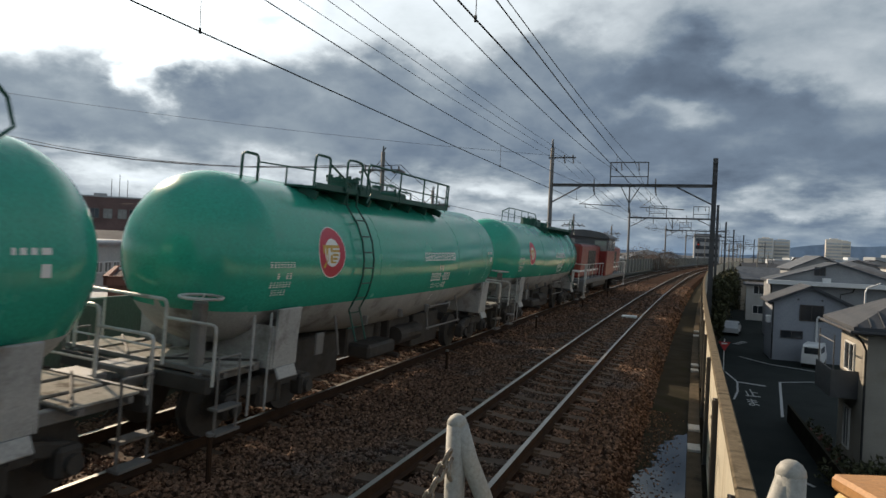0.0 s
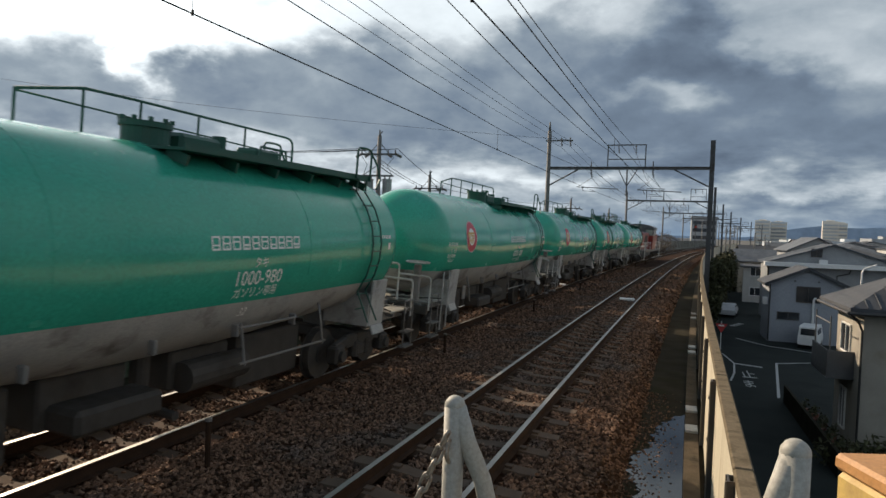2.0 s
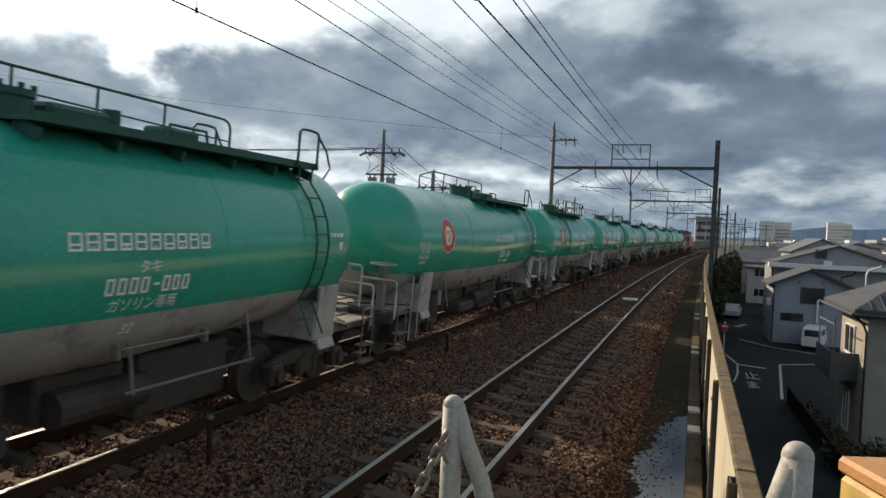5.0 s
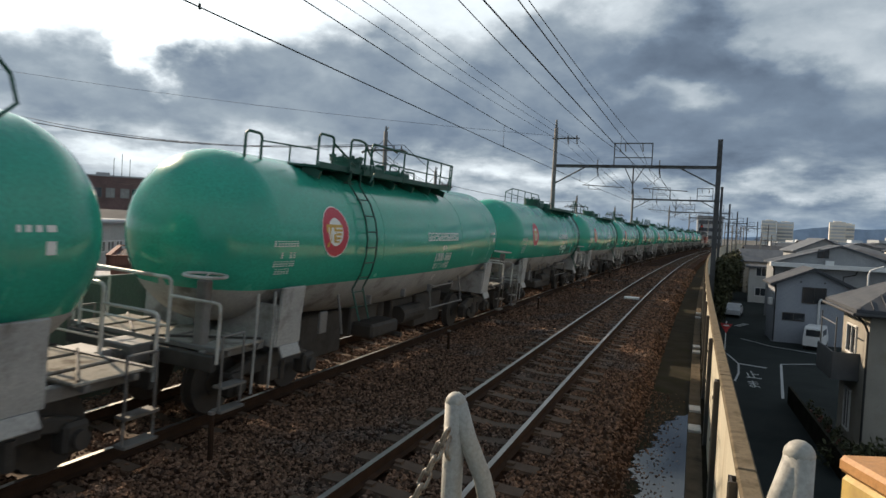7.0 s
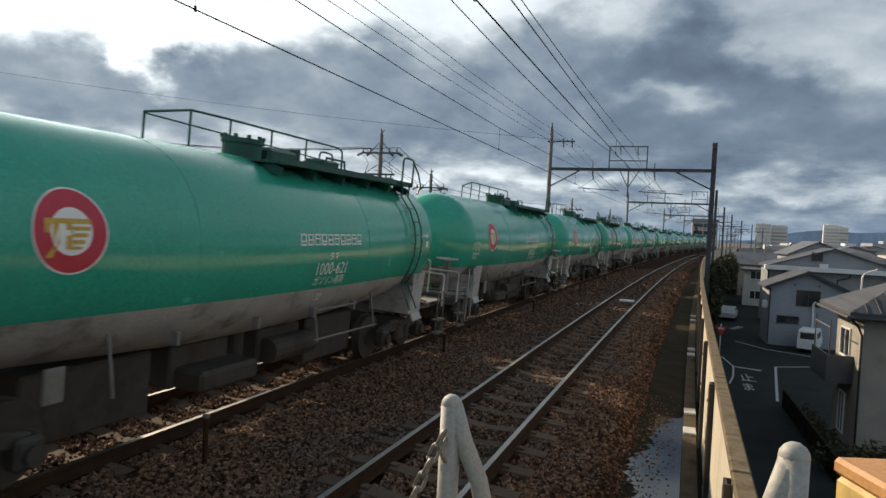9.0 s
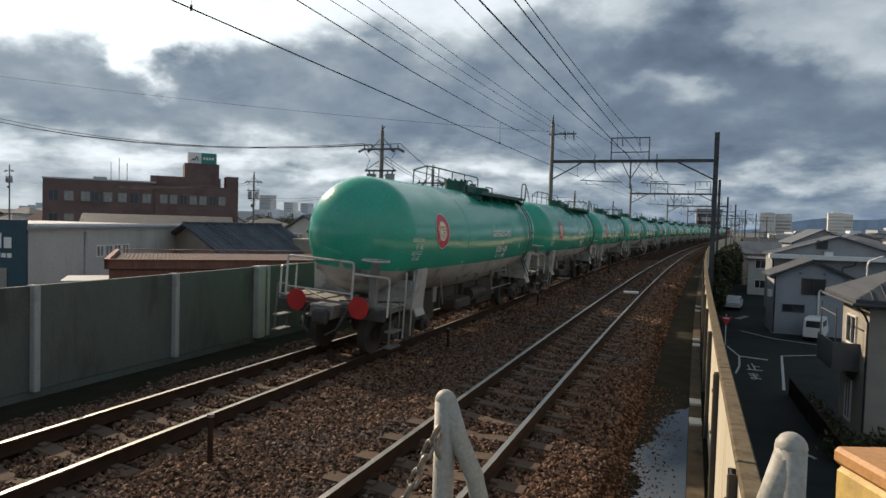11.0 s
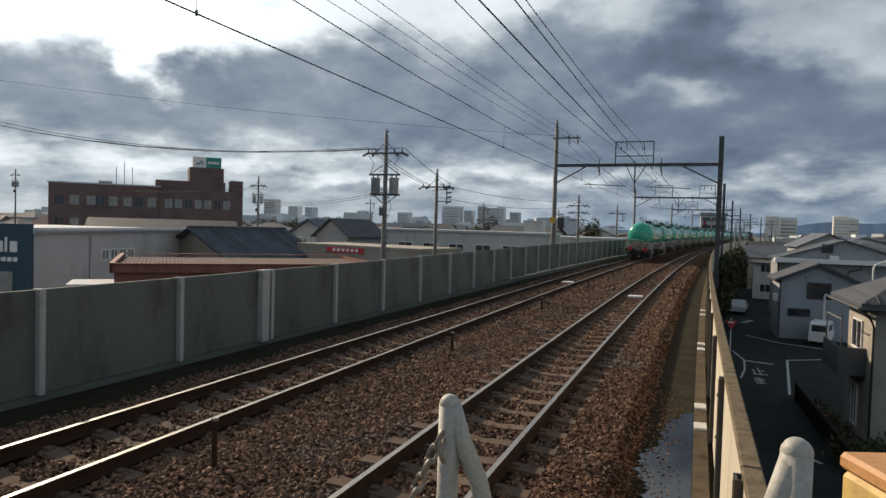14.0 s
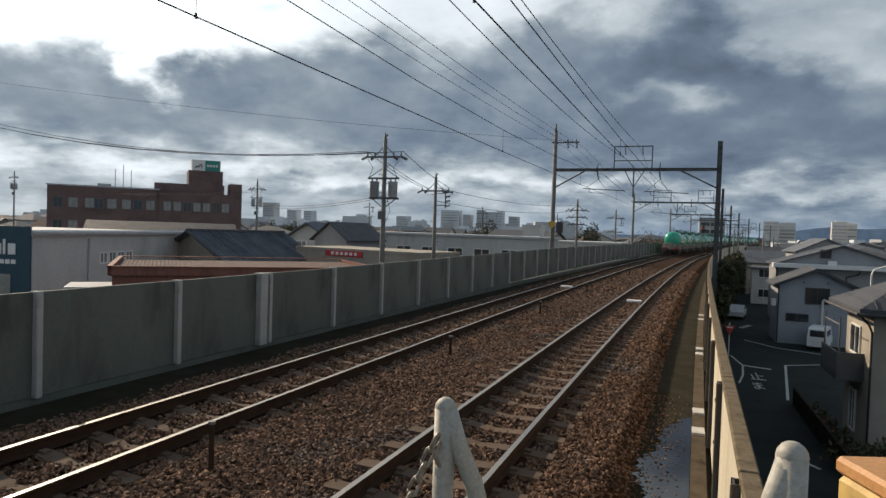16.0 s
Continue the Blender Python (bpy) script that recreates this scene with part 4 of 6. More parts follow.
    for s0, s1, low in ((-3.5, -1.75, 0.20), (-1.45, -0.3, 0.42), (0.4, 1.55, 0.46), (1.75, 3.4, 0.20)):
        part("underframe_block", fresh(lambda b: box(b, (0.1, (s0 + s1) / 2, (low + belly + 0.06) / 2), (0.6, s1 - s0, belly + 0.06 - low), None, 0.03)), GREY_DIRTY, w)
    part("air_tank", fresh(lambda b: box(b, (0.6, -0.75, 0.56), (0.5, 1.2, 0.28), None, 0.05)), GREY_DIRTY, w)
    part("brake_cylinder", fresh(lambda b: rod(b, (0.5, 0.5, 0.64), (0.5, 1.7, 0.64), 0.2, 14)), GREY_DIRTY, w)
    for side in (-1, 1):
        part("side_pipe", fresh(lambda b: pipe(b, [(side * 1.08, 0.9, 0.84), (side * 1.08, 3.1, 0.84)], 0.018)), GREY_FRAME, w)
        part("hand_bar", fresh(lambda b: pipe(b, [(side * 1.2, 0.7, 1.36), (side * 1.2, 2.0, 1.36)], 0.016)), GREY_FRAME, w)
        part("data_plate", fresh(lambda b: box(b, (side * 1.15, -3.75, 1.1), (0.04, 0.22, 0.34), None, 0.01)), GREY_FRAME, w)
        for s in (-3.0, 1.0, 3.0):
            part("hanger", fresh(lambda b: pipe(b, [(side * 1.09, s, 0.80), (side * 1.03, s, 1.15), (side * 0.95, s + 0.02, 1.45)], 0.02)), GREY_FRAME, w)
        for s in (-2.2, -0.7, 0.7, 2.0):
            part("bracket", fresh(lambda b: box(b, (side * 1.13, s, 1.32), (0.10, 0.05, 0.16), None, 0.01)), GREY_FRAME, w)
    pl = part("release_valve", fresh(lambda b: rod(b, (0.25, 0.05, 0.35), (0.25, 0.05, 1.0), 0.12, 12), lambda b: rod(b, (0.25, 0.05, 0.35), (0.85, 0.05, 0.32), 0.06, 8)), GREY_DIRTY, w)
    # walkway, rails, manhole and ladders on top
    if kind == "long":
        p0, p1, lad, r0 = -0.2, 4.55, 4.2, -0.98
    else:
        p0, p1, lad, r0 = -3.9, 1.9, -2.75, -2.2
    bm = bmesh.new()
    for side in (-1, 1):
        box(bm, (side * 0.62, (p0 + p1) / 2, TOP - 0.06), (0.62, p1 - p0, 0.035))
        for k in range(int((p1 - p0) / 0.9) + 1):
            s = p0 + 0.1 + k * 0.9
            box(bm, (side * 0.74, min(s, p1 - 0.05), TOP - 0.14), (0.34, 0.04, 0.13), Matrix.Rotation(radians(side * 18), 3, "Y"))
        box(bm, (side * 0.93, (p0 + p1) / 2, TOP - 0.03), (0.02, p1 - p0, 0.09))
    part("walkway", bm, GREEN_DARK, w, "dark green top walkway")
    for side in ((-1,) if kind == "long" else (1,)):
        bm = bmesh.new()
        x = -0.80 if kind == "long" else 0.93
        if kind == "long":
            line = [(x, r0, TOP + 0.44), (x, r0 + 0.9, TOP + 0.62), (x, r0 + 1.7, TOP + 0.63), (x, p1 - 0.2, TOP + 0.62)] + arc((x, p1 - 0.1, TOP + 0.61), (x, p1 + 0.05, TOP + 0.59), (x, p1 + 0.05, TOP + 0.45), 3) + [(x, p1 + 0.05, TOP - 0.06)]
            posts = [r0, r0 + 0.9, 0.85, 2.0, 3.15]
        else:
            line = [(x, r0, TOP - 0.06), (x, r0, TOP + 0.42), (x, r0 + 0.06, TOP + 0.5), (x, p1, TOP + 0.5), (x, p1, TOP - 0.06)]
            posts = [r0 + 1.4, 0.4, 1.2, p1 - 0.12]
        pipe(bm, line, 0.021)
        pipe(bm, [(x, r0, TOP + 0.42), (x, p1, TOP + 0.28)] if kind == "long" else [(x, r0 + 0.02, TOP + 0.2), (x, p1, TOP + 0.2)], 0.014)
        for s in posts:
            pipe(bm, [(x, s, TOP - 0.12), (x, s, TOP + ((0.62 if kind == "long" else 0.5) if s > r0 + 0.5 else 0.44))], 0.018)
        part("handrail", bm, GREEN_DARK, w, "dark green pipe handrail")
    ladders = ((1, lad), (-1, -lad if kind != "long" else lad))
    for side, s in ladders:
        bm = bmesh.new()
        for d in (-0.17, 0.17):
            pts = [(side * 0.95, s + d, TOP - 0.05)]
            for k in range(7):
                z = TOP - 0.35 - k * (TOP - 0.35 - 1.62) / 6
                p = on_tank(s + d, z, 0.10)
                pts.append((side * p.x, p.y, p.z))
            pts.append((side * 1.36, s + d, 1.05))
            pipe(bm, pts, 0.017)
        for k in range(9):
            z = TOP - 0.25 - k * 0.26
            p = on_tank(s, max(z, 1.62), 0.10)
            pipe(bm, [(side * p.x, s - 0.17, z), (side * p.x, s + 0.17, z)], 0.012)
        part("ladder", bm, GREEN_DARK, w, "dark green side ladder")
        bm = bmesh.new()
        for d in (-0.26, 0.26):
            x = side * 0.96
            pipe(bm, [(x, s + d, TOP - 0.06), (x, s + d, TOP + 0.42)], 0.02)
        pipe(bm, [(side * 0.96, s - 0.26, TOP + 0.42)] + arc((side * 0.96, s - 0.22, TOP + 0.47), (side * 0.96, s, TOP + 0.5), (side * 0.96, s + 0.22, TOP + 0.47), 4) + [(side * 0.96, s + 0.26, TOP + 0.42)], 0.02)
        pipe(bm, [(side * 0.96, s + 0.26, TOP + 0.42), (side * 1.0, s + 0.45, TOP + 0.22), (side * 1.06, s + 0.48, TOP - 0.02), (side * 1.1, s + 0.25, TOP - 0.2)], 0.018)
        part("ladder_hoop", bm, GREEN_DARK, w, "dark green grab hoop")
    if kind != "long":
        bm = bmesh.new()
        for x, s0, s1, top in ((0.42, -5.05, -4.68, 0.30), (0.80, -3.75, -3.30, 0.46)):
            pipe(bm, [(x, s0, TOP - 0.14), (x, s0, TOP + top - 0.1)] + arc((x, s0, TOP + top - 0.09), (x, s0, TOP + top), (x, s0 + 0.09, TOP + top), 4) + arc((x, s1 - 0.09, TOP + top), (x, s1, TOP + top), (x, s1, TOP + top - 0.09), 4) + [(x, s1, TOP - 0.1)], 0.021)
        pipe(bm, [(0.42, -4.68, TOP + 0.2), (0.80, -3.75, TOP + 0.2)], 0.012)
        pipe(bm, [(0.6, -4.22, TOP - 0.1), (0.6, -4.22, TOP + 0.2)], 0.014)
        pipe(bm, [(0.80, -3.30, TOP + 0.36), (0.93, -2.75, TOP + 0.05)], 0.018)
        part("end_hoop", bm, GREEN_DARK, w, "dark green grab hoops and light rail")
    mh = 0.15 if kind == "long" else -1.45
    bm = bmesh.new()
    rod(bm, (0, mh, TOP - 0.05), (0, mh, TOP + 0.19), 0.29, 20)
    rod(bm, (0, mh, TOP + 0.19), (0, mh, TOP + 0.26), 0.32, 20)
    for k in range(10):
        t = 2 * math.pi * k / 10
        rod(bm, (0.3 * math.cos(t), mh + 0.3 * math.sin(t), TOP + 0.26), (0.3 * math.cos(t), mh + 0.3 * math.sin(t), TOP + 0.31), 0.032, 6)
    box(bm, (0, mh + 0.75, TOP + 0.08), (0.5, 0.8, 0.24), None, 0.05)
    rod(bm, (0.1, mh + 1.25, TOP), (0.1, mh + 1.25, TOP + 0.26), 0.10, 10)
    part("manhole", bm, GREEN_DARK, w, "dark green bolted manhole and valve box")
    bm = bmesh.new()
    box(bm, (0, mh + 2.3, TOP + 0.1), (0.42, 0.6, 0.2), None, 0.04)
    pipe(bm, [(0.3, mh + 1.9, TOP), (0.3, mh + 1.95, TOP + 0.22), (0.3, mh + 2.6, TOP + 0.22), (0.3, mh + 2.65, TOP)], 0.02)
    part("vent", bm, GREEN_DARK, w)
    return w


def locomotive():
    L = empty("diesel_locomotive", Matrix(), "red diesel locomotive with centre cab and white railings", "locomotive")
    part("frame", fresh(lambda b: box(b, (0, 0, 1.12), (2.7, 17.0, 0.26), None, 0.03), lambda b: box(b, (0, 0, 0.78), (1.7, 5.2, 0.55), None, 0.08), lambda b: box(b, (0, 8.6, 0.9), (2.7, 0.2, 0.55), None, 0.03), lambda b: box(b, (0, -8.6, 0.9), (2.7, 0.2, 0.55), None, 0.03)), LOCO_GREY, L)
    for end in (-1, 1):
        bm = bmesh.new()
        box(bm, (0, end * 4.85, 2.13), (1.95, 6.1, 1.72), None, 0.10)
        h = part("hood", bm, LOCO_RED, L, "red engine hood")
        part("hood_top", fresh(lambda b: box(b, (0, end * 4.85, 3.0), (1.5, 5.6, 0.10), None, 0.03)), LOCO_GREY, h)
        part("grille", fresh(*[(lambda b, k=k: box(b, (0.985, end * 4.6 + k * 0.16, 2.2), (0.03, 0.11, 1.0), None, 0.008)) for k in range(-7, 8)]), BLACK, h)
        part("band", fresh(lambda b: box(b, (0, end * 4.85, 1.62), (1.97, 6.12, 0.10), None, 0.01)), WHITE_PAINT, h, "white waist band")
        bm = fresh(lambda b: rod(b, (0.55, end * 7.9, 2.6), (0.55, end * 7.96, 2.6), 0.14, 16), lambda b: rod(b, (-0.55, end * 7.9, 2.6), (-0.55, end * 7.96, 2.6), 0.14, 16))
        part("headlight", bm, GLASS_PALE, h)
        for side in (-1, 1):
            bm = bmesh.new()
            x = side * 1.3
            pipe(bm, [(x, end * 2.2, 2.0), (x, end * 8.3, 2.0)] + arc((x, end * 8.45, 2.0), (x, end * 8.58, 2.0), (x * 0.94, end * 8.58, 2.0), 3) + [(side * 0.5, end * 8.58, 2.0), (side * 0.5, end * 8.58, 1.25)], 0.025)
            for k in range(6):
                pipe(bm, [(x, end * (2.3 + k * 1.2), 1.25), (x, end * (2.3 + k * 1.2), 2.0)], 0.02)
            part("railing", bm, PALE_RAIL, L, "white side railing")
            bm = bmesh.new()
            for d in (-0.18, 0.18):
                pipe(bm, [(side * 1.36, end * 8.3 + d, 0.3), (side * 1.36, end * 8.3 + d, 2.0)], 0.025)
            for z in (0.35, 0.65, 0.95):
                box(bm, (side * 1.33, end * 8.3, z), (0.2, 0.4, 0.03))
            part("corner_step", bm, PALE_RAIL, L)
        b = bogie(L, end * 5.9)
    cab = part("cab", fresh(lambda b: box(b, (0, 0, 2.0), (2.78, 3.4, 1.55), None, 0.06)), LOCO_RED, L, "red centre cab")
    part("cab_upper", fresh(lambda b: box(b, (0, 0, 3.1), (2.74, 3.36, 0.78), None, 0.05)), LOCO_GREY, cab)
    bm = bmesh.new()
    rings = []
    for y in (-1.85, 1.85):
        rings.append([bm.verts.new((1.46 * math.cos(t), y, 3.46 + 0.42 * math.sin(t))) for t in (math.pi * k / 14 for k in range(15))])
    for k in range(14):
        bm.faces.new((rings[0][k], rings[0][k + 1], rings[1][k + 1], rings[1][k]))
    for r in rings:
        bm.faces.new(r)
    bm.faces.new((rings[0][0], rings[1][0], rings[1][-1], rings[0][-1]))
    part("cab_roof", bm, LOCO_GREY, cab, "dark rounded roof")
    for side in (-1, 1):
        for y in (-0.85, 0.85):
            part("window", fresh(lambda b: box(b, (side * 1.375, y, 3.05), (0.02, 1.1, 0.62), None, 0.006)), GLASS, cab)
            part("window_end", fresh(lambda b: box(b, (side * 0.95, math.copysign(1.69, y), 3.0), (0.7, 0.02, 0.62), None, 0.006)), GLASS_PALE, cab)
    return L


loco = locomotive()
NUMBERS = {3: "1000-398", 5: "1000-980", 7: "1000-950", 11: "1000-868", 13: "1000-981", 14: "1000-621"}
first = {"long": tank_wagon("long"), "short": tank_wagon("short")}
lettering("\u30bf\u30ad", 0.15, 0.88, 2.16, first["long"], "class_lettering")
lettering("\u30ac\u30bd\u30ea\u30f3\u5c02\u7528", 0.155, 0.88, 1.775, first["long"], "cargo_lettering")
lettering("32", 0.17, 0.80, 1.50, first["long"], "load_lettering")
for n_ in ("class_lettering", "cargo_lettering", "load_lettering"):
    o_ = new(n_, bpy.data.objects[n_].data)
    o_.parent = first["short"]
wagons, used = [], set()
for k_ in range(1, 17):
    kind_ = "short" if k_ in (2, 7, 11) else "long"
    wagons.append(copy_thing(first[kind_], Matrix()) if kind_ in used else first[kind_])
    used.add(kind_)
for k_, w_ in enumerate(wagons, 1):
    if k_ in NUMBERS:
        lettering(NUMBERS[k_], 0.265, 0.88, 1.93, w_, "running_number")
    else:
        q_ = []
        for j_ in range(8):
            u_ = 0.35 + j_ * 0.145
            q_ += [bar(u_, 0.0, u_ + 0.028, 0.17), bar(u_ + 0.075, 0.0, u_ + 0.103, 0.17), bar(u_ + 0.028, 0.0, u_ + 0.075, 0.025), bar(u_ + 0.028, 0.145, u_ + 0.075, 0.17)] if j_ != 4 else [bar(u_ + 0.02, 0.075, u_ + 0.1, 0.1)]
        wrap_sheet(q_, 0, 1.94, 0.005, WHITE, "running_number", w_)

for x_ in (-0.72, 0.66):
    part("red_disc", fresh(lambda b: rod(b, (x_, -6.38, 1.02), (x_, -6.40, 1.02), 0.215, 20)), RED_DISC, wagons[-1], "round red tail disc")


def along(t):
    """Where the emblem of the second wagon is along the line at t seconds: the train gathers speed."""
    return 9.2 + 17.0 * t + 0.065 * t * t


def pose_on_line(y, half):
    """Pose of a vehicle whose bogies stand on the far track half a wheelbase either side of y."""
    a, b = on(FAR, y - half), on(FAR, y + half)
    d = b - a
    m = (a + b) / 2
    return Matrix.Translation((m.x, m.y, 0.0)) @ Matrix.Rotation(-math.atan2(d.x, d.y), 4, "Z") @ Matrix.Rotation(radians(3.2), 4, "Y")


def motions():
    times = [k * 0.5 for k in range(33)]
    for k, w in enumerate(wagons, 1):
        walk(w, [(t, pose_on_line(along(t) + 3.75 - 13.57 * (k - 2), 4.685)) for t in times])
    walk(loco, [(t, pose_on_line(along(t) + 3.75 + 13.57 + 6.785 + 9.0, 5.9)) for t in times])


# ---- the town ----
G0 = -6.0
STOP_TURN = 180.0


def window(parent, c, w, h, axis, glass=GLASS, frame=WHITE_PAINT):
    """A framed window, proud of a wall that faces along axis ('x' or 'y', with sign)."""
    sgn = -1 if axis[0] == "-" else 1
    ax = axis[-1]
    d = Vector((sgn, 0, 0)) if ax == "x" else Vector((0, sgn, 0))
    size = (lambda a, b, t: (t, a, b)) if ax == "x" else (lambda a, b, t: (a, t, b))
    c = Vector(c)
    bm = bmesh.new()
    side = Vector((0, 1, 0)) if ax == "x" else Vector((1, 0, 0))
    for k in (-1, 1):
        box(bm, c + side * k * w / 2 + d * 0.03, size(0.07, h + 0.07, 0.08))
        box(bm, c + Vector((0, 0, k * h / 2)) + d * 0.03, size(w, 0.07, 0.08))
    box(bm, c + d * 0.03, size(0.05, h, 0.06))
    wd = part("window", bm, frame, parent)
    part("pane", fresh(lambda b: box(b, c + d * 0.01, size(w, h, 0.03))), glass, wd)
    return wd


def gable_roof(bm, w, d, z0, z1, over, along_y, thick=0.14):
    hw, hd = w / 2 + over, d / 2 + over
    if along_y:
        pts = [((-hw, -hd), (-hw, hd)), ((hw, -hd), (hw, hd))]
        ridge = ((0, -hd), (0, hd))
        drop = (z1 - z0) / (w / 2) * over
    else:
        pts = [((-hw, -hd), (hw, -hd)), ((-hw, hd), (hw, hd))]
        ridge = ((-hw, 0), (hw, 0))
        drop = (z1 - z0) / (d / 2) * over
    for a, b in pts:
        low = [(*a, z0 - drop), (*b, z0 - drop)]
        high = [(*ridge[1], z1), (*ridge[0], z1)]
        top = [bm.verts.new(Vector(p) + Vector((0, 0, thick))) for p in low + high]
        bot = [bm.verts.new(p) for p in low + high]
        bm.faces.new(top)
        bm.faces.new(bot[::-1])
        for k in range(4):
            bm.faces.new((top[k], bot[k], bot[(k + 1) % 4], top[(k + 1) % 4]))


def hip_roof(bm, w, d, z0, z1, over, thick=0.14):
    hw, hd = w / 2 + over, d / 2 + over
    r = max(w, d) / 2 - min(w, d) / 2
    rid = [(-r, 0, z1), (r, 0, z1)] if w >= d else [(0, -r, z1), (0, r, z1)]
    base = [bm.verts.new((x, y, z0)) for x, y in ((-hw, -hd), (hw, -hd), (hw, hd), (-hw, hd))]
    low = [bm.verts.new((v.co.x, v.co.y, z0 - thick)) for v in base]
    a, b = (bm.verts.new(p) for p in rid)
    if w >= d:
        for f in ((base[0], base[1], b, a), (base[1], base[2], b), (base[2], base[3], a, b), (base[3], base[0], a)):
            bm.faces.new(f)
    else:
        for f in ((base[0], base[1], a), (base[1], base[2], b, a), (base[2], base[3], b), (base[3], base[0], a, b)):
            bm.faces.new(f)
    for k in range(4):
        bm.faces.new((base[k], low[k], low[(k + 1) % 4], base[(k + 1) % 4]))
    bm.faces.new(low[::-1])


def house(x, y, w, d, eave, ridge, wall, roof, label, style="gable_x", over=0.5, rot=0.0, windows=(), name="house", category="house", group=""):
    """A house with its middle at x, y; heights above the street."""
    h = empty(name, pose(x, y, G0, 0, 0, rot), label, category, group)
    bm = bmesh.new()
    box(bm, (0, 0, eave / 2), (w, d, eave))
    if style.startswith("gable"):
        ends = ((0, -d / 2), (0, d / 2)) if style == "gable_y" else ((-w / 2, 0), (w / 2, 0))
        for ex, ey in ends:
            s = -1 if (ex + ey) < 0 else 1
            if style == "gable_y":
                tri = [(-w / 2, ey, eave), (w / 2, ey, eave), (0, ey, ridge)]
                inn = [(p[0], p[1] - s * 0.2, p[2]) for p in tri]
            else:
                tri = [(ex, -d / 2, eave), (ex, d / 2, eave), (ex, 0, ridge)]
                inn = [(p[0] - s * 0.2, p[1], p[2]) for p in tri]
            o, i = [bm.verts.new(p) for p in tri], [bm.verts.new(p) for p in inn]
            bm.faces.new(o)
            bm.faces.new(i[::-1])
            for k in range(3):
                bm.faces.new((o[k], i[k], i[(k + 1) % 3], o[(k + 1) % 3]))
    part("wall", bm, wall, h)
    bm = bmesh.new()
    if style == "hip":
        hip_roof(bm, w, d, eave + 0.14, ridge, over)
    elif style == "flat":
        box(bm, (0, 0, eave + 0.06), (w + 2 * over, d + 2 * over, 0.22))
    else:
        gable_roof(bm, w, d, eave, ridge, over, style == "gable_y")
    part("roof", bm, roof, h)
    for c, ww, hh, axis, *g in windows:
        window(h, c, ww, hh, axis, *(g or ()))
    return h


def east_side():
    # street
    bm = fresh(lambda b: box(b, (26, 70, G0 - 0.02), (50, 150, 0.06)))
    tagged(part("road", bm, ASPHALT), "dark asphalt street below the viaduct", "road", kind="structure")
    z = G0 + 0.014

    def strip(p, q, w, name="road_marking"):
        p, q = Vector((*p, 0)), Vector((*q, 0))
        n = (q - p).normalized().cross(Vector((0, 0, 1))) * w / 2
        d = q - p
        bm = fresh(lambda b: box(b, ((p.x + q.x) / 2, (p.y + q.y) / 2, z), (w, d.length, 0.012), Matrix.Rotation(-math.atan2(d.x, d.y), 3, "Z")))
        tagged(part(name, bm, PAINT_LINE), "worn white road line", "road marking", "white road lines", "structure")

    strip((4.85, 50.1), (6.5, 49.5), 0.3)
    strip((6.2, 40.4), (7.66, 51.6), 0.15)
    strip((7.66, 51.6), (10.2, 53.2), 0.15)
    strip((4.31, 54.0), (4.80, 50.1), 0.12)
    strip((4.80, 50.1), (4.5, 46.6), 0.12)
    strip((4.5, 46.6), (4.06, 43.9), 0.12)
    strip((6.1, 62.9), (8.1, 59.8), 0.15)
    strip((8.1, 59.8), (11.1, 58.1), 0.15)
    strip((3.9, 66.0), (4.3, 60.0), 0.12)
    strip((5.6, 28.6), (5.0, 29.6), 0.15)
    # the painted word on the road
    for words, yy, size, xx in (("\u6b62", 45.5, 2.3, 5.3), ("\u307e", 42.7, 2.0, 5.05)):
        cu = bpy.data.curves.new("word", "FONT")
        cu.body, cu.size, cu.align_x, cu.resolution_u, cu.extrude = words, size, "CENTER", 2, 0.003
        tmp = bpy.data.objects.new("word", cu)
        scene.collection.objects.link(tmp)
        me = bpy.data.meshes.new_from_object(tmp.evaluated_get(bpy.context.evaluated_depsgraph_get()))
        bpy.data.objects.remove(tmp)
        bm = bmesh.new()
        bm.from_mesh(me)
        bpy.data.meshes.remove(me)
        for v in bm.verts:
            v.co = Vector((xx + v.co.x * 0.42, yy + v.co.y * 1.15, z + v.co.z))
        tagged(part("road_word", bm, PAINT_LINE), "worn white painted word on asphalt", "road marking", "painted words", "structure")
    for k in range(3):
        strip((6.4 + k * 0.4, 72.0 + k), (6.9 + k * 0.4, 71.6 + k), 0.5)
    # stop sign
    s = empty("stop_sign", pose(3.85, 50.0, G0), "red triangular stop sign on a white pole", "road sign")
    part("pole", fresh(lambda b: rod(b, (0, 0, 0), (0, 0, 2.9), 0.035, 8)), WHITE_PAINT, s)
    part("plate", fresh(lambda b: rod(b, (0, -0.05, 2.5), (0, -0.065, 2.5), 0.44, 3)), RED_SIGN, s).matrix_local = Matrix.Translation((0, 0, 2.5)) @ Matrix.Rotation(radians(STOP_TURN), 4, "Y") @ Matrix.Translation((0, 0, -2.5))
    part("lettering", fresh(lambda b: box(b, (0, -0.075, 2.6), (0.36, 0.006, 0.1))), WHITE_PAINT, s)
    # nearest house
    h = house(11.5, 32.2, 8.0, 4.2, 6.0, 7.6, WALL_CREAM, ROOF_DARK, "cream stucco house with dark ribbed hip roof", "hip", 0.65, 0, [((-4.0, 0.4, 4.6), 1.5, 1.2, "-x"), ((-4.0, 0.4, 1.6), 0.9, 1.7, "-x")])
    bm = bmesh.new()
    for k in range(21):
        x = -4.5 + 9.0 * k / 20
        run = min(2.75, 4.65 - abs(x)) / 2.75
        rod(bm, (x, -2.72, 6.17), (x, -2.72 + 2.72 * run, 6.17 + 1.46 * run), 0.03, 5)
    part("roof_ribs", bm, ROOF_DARK, h)
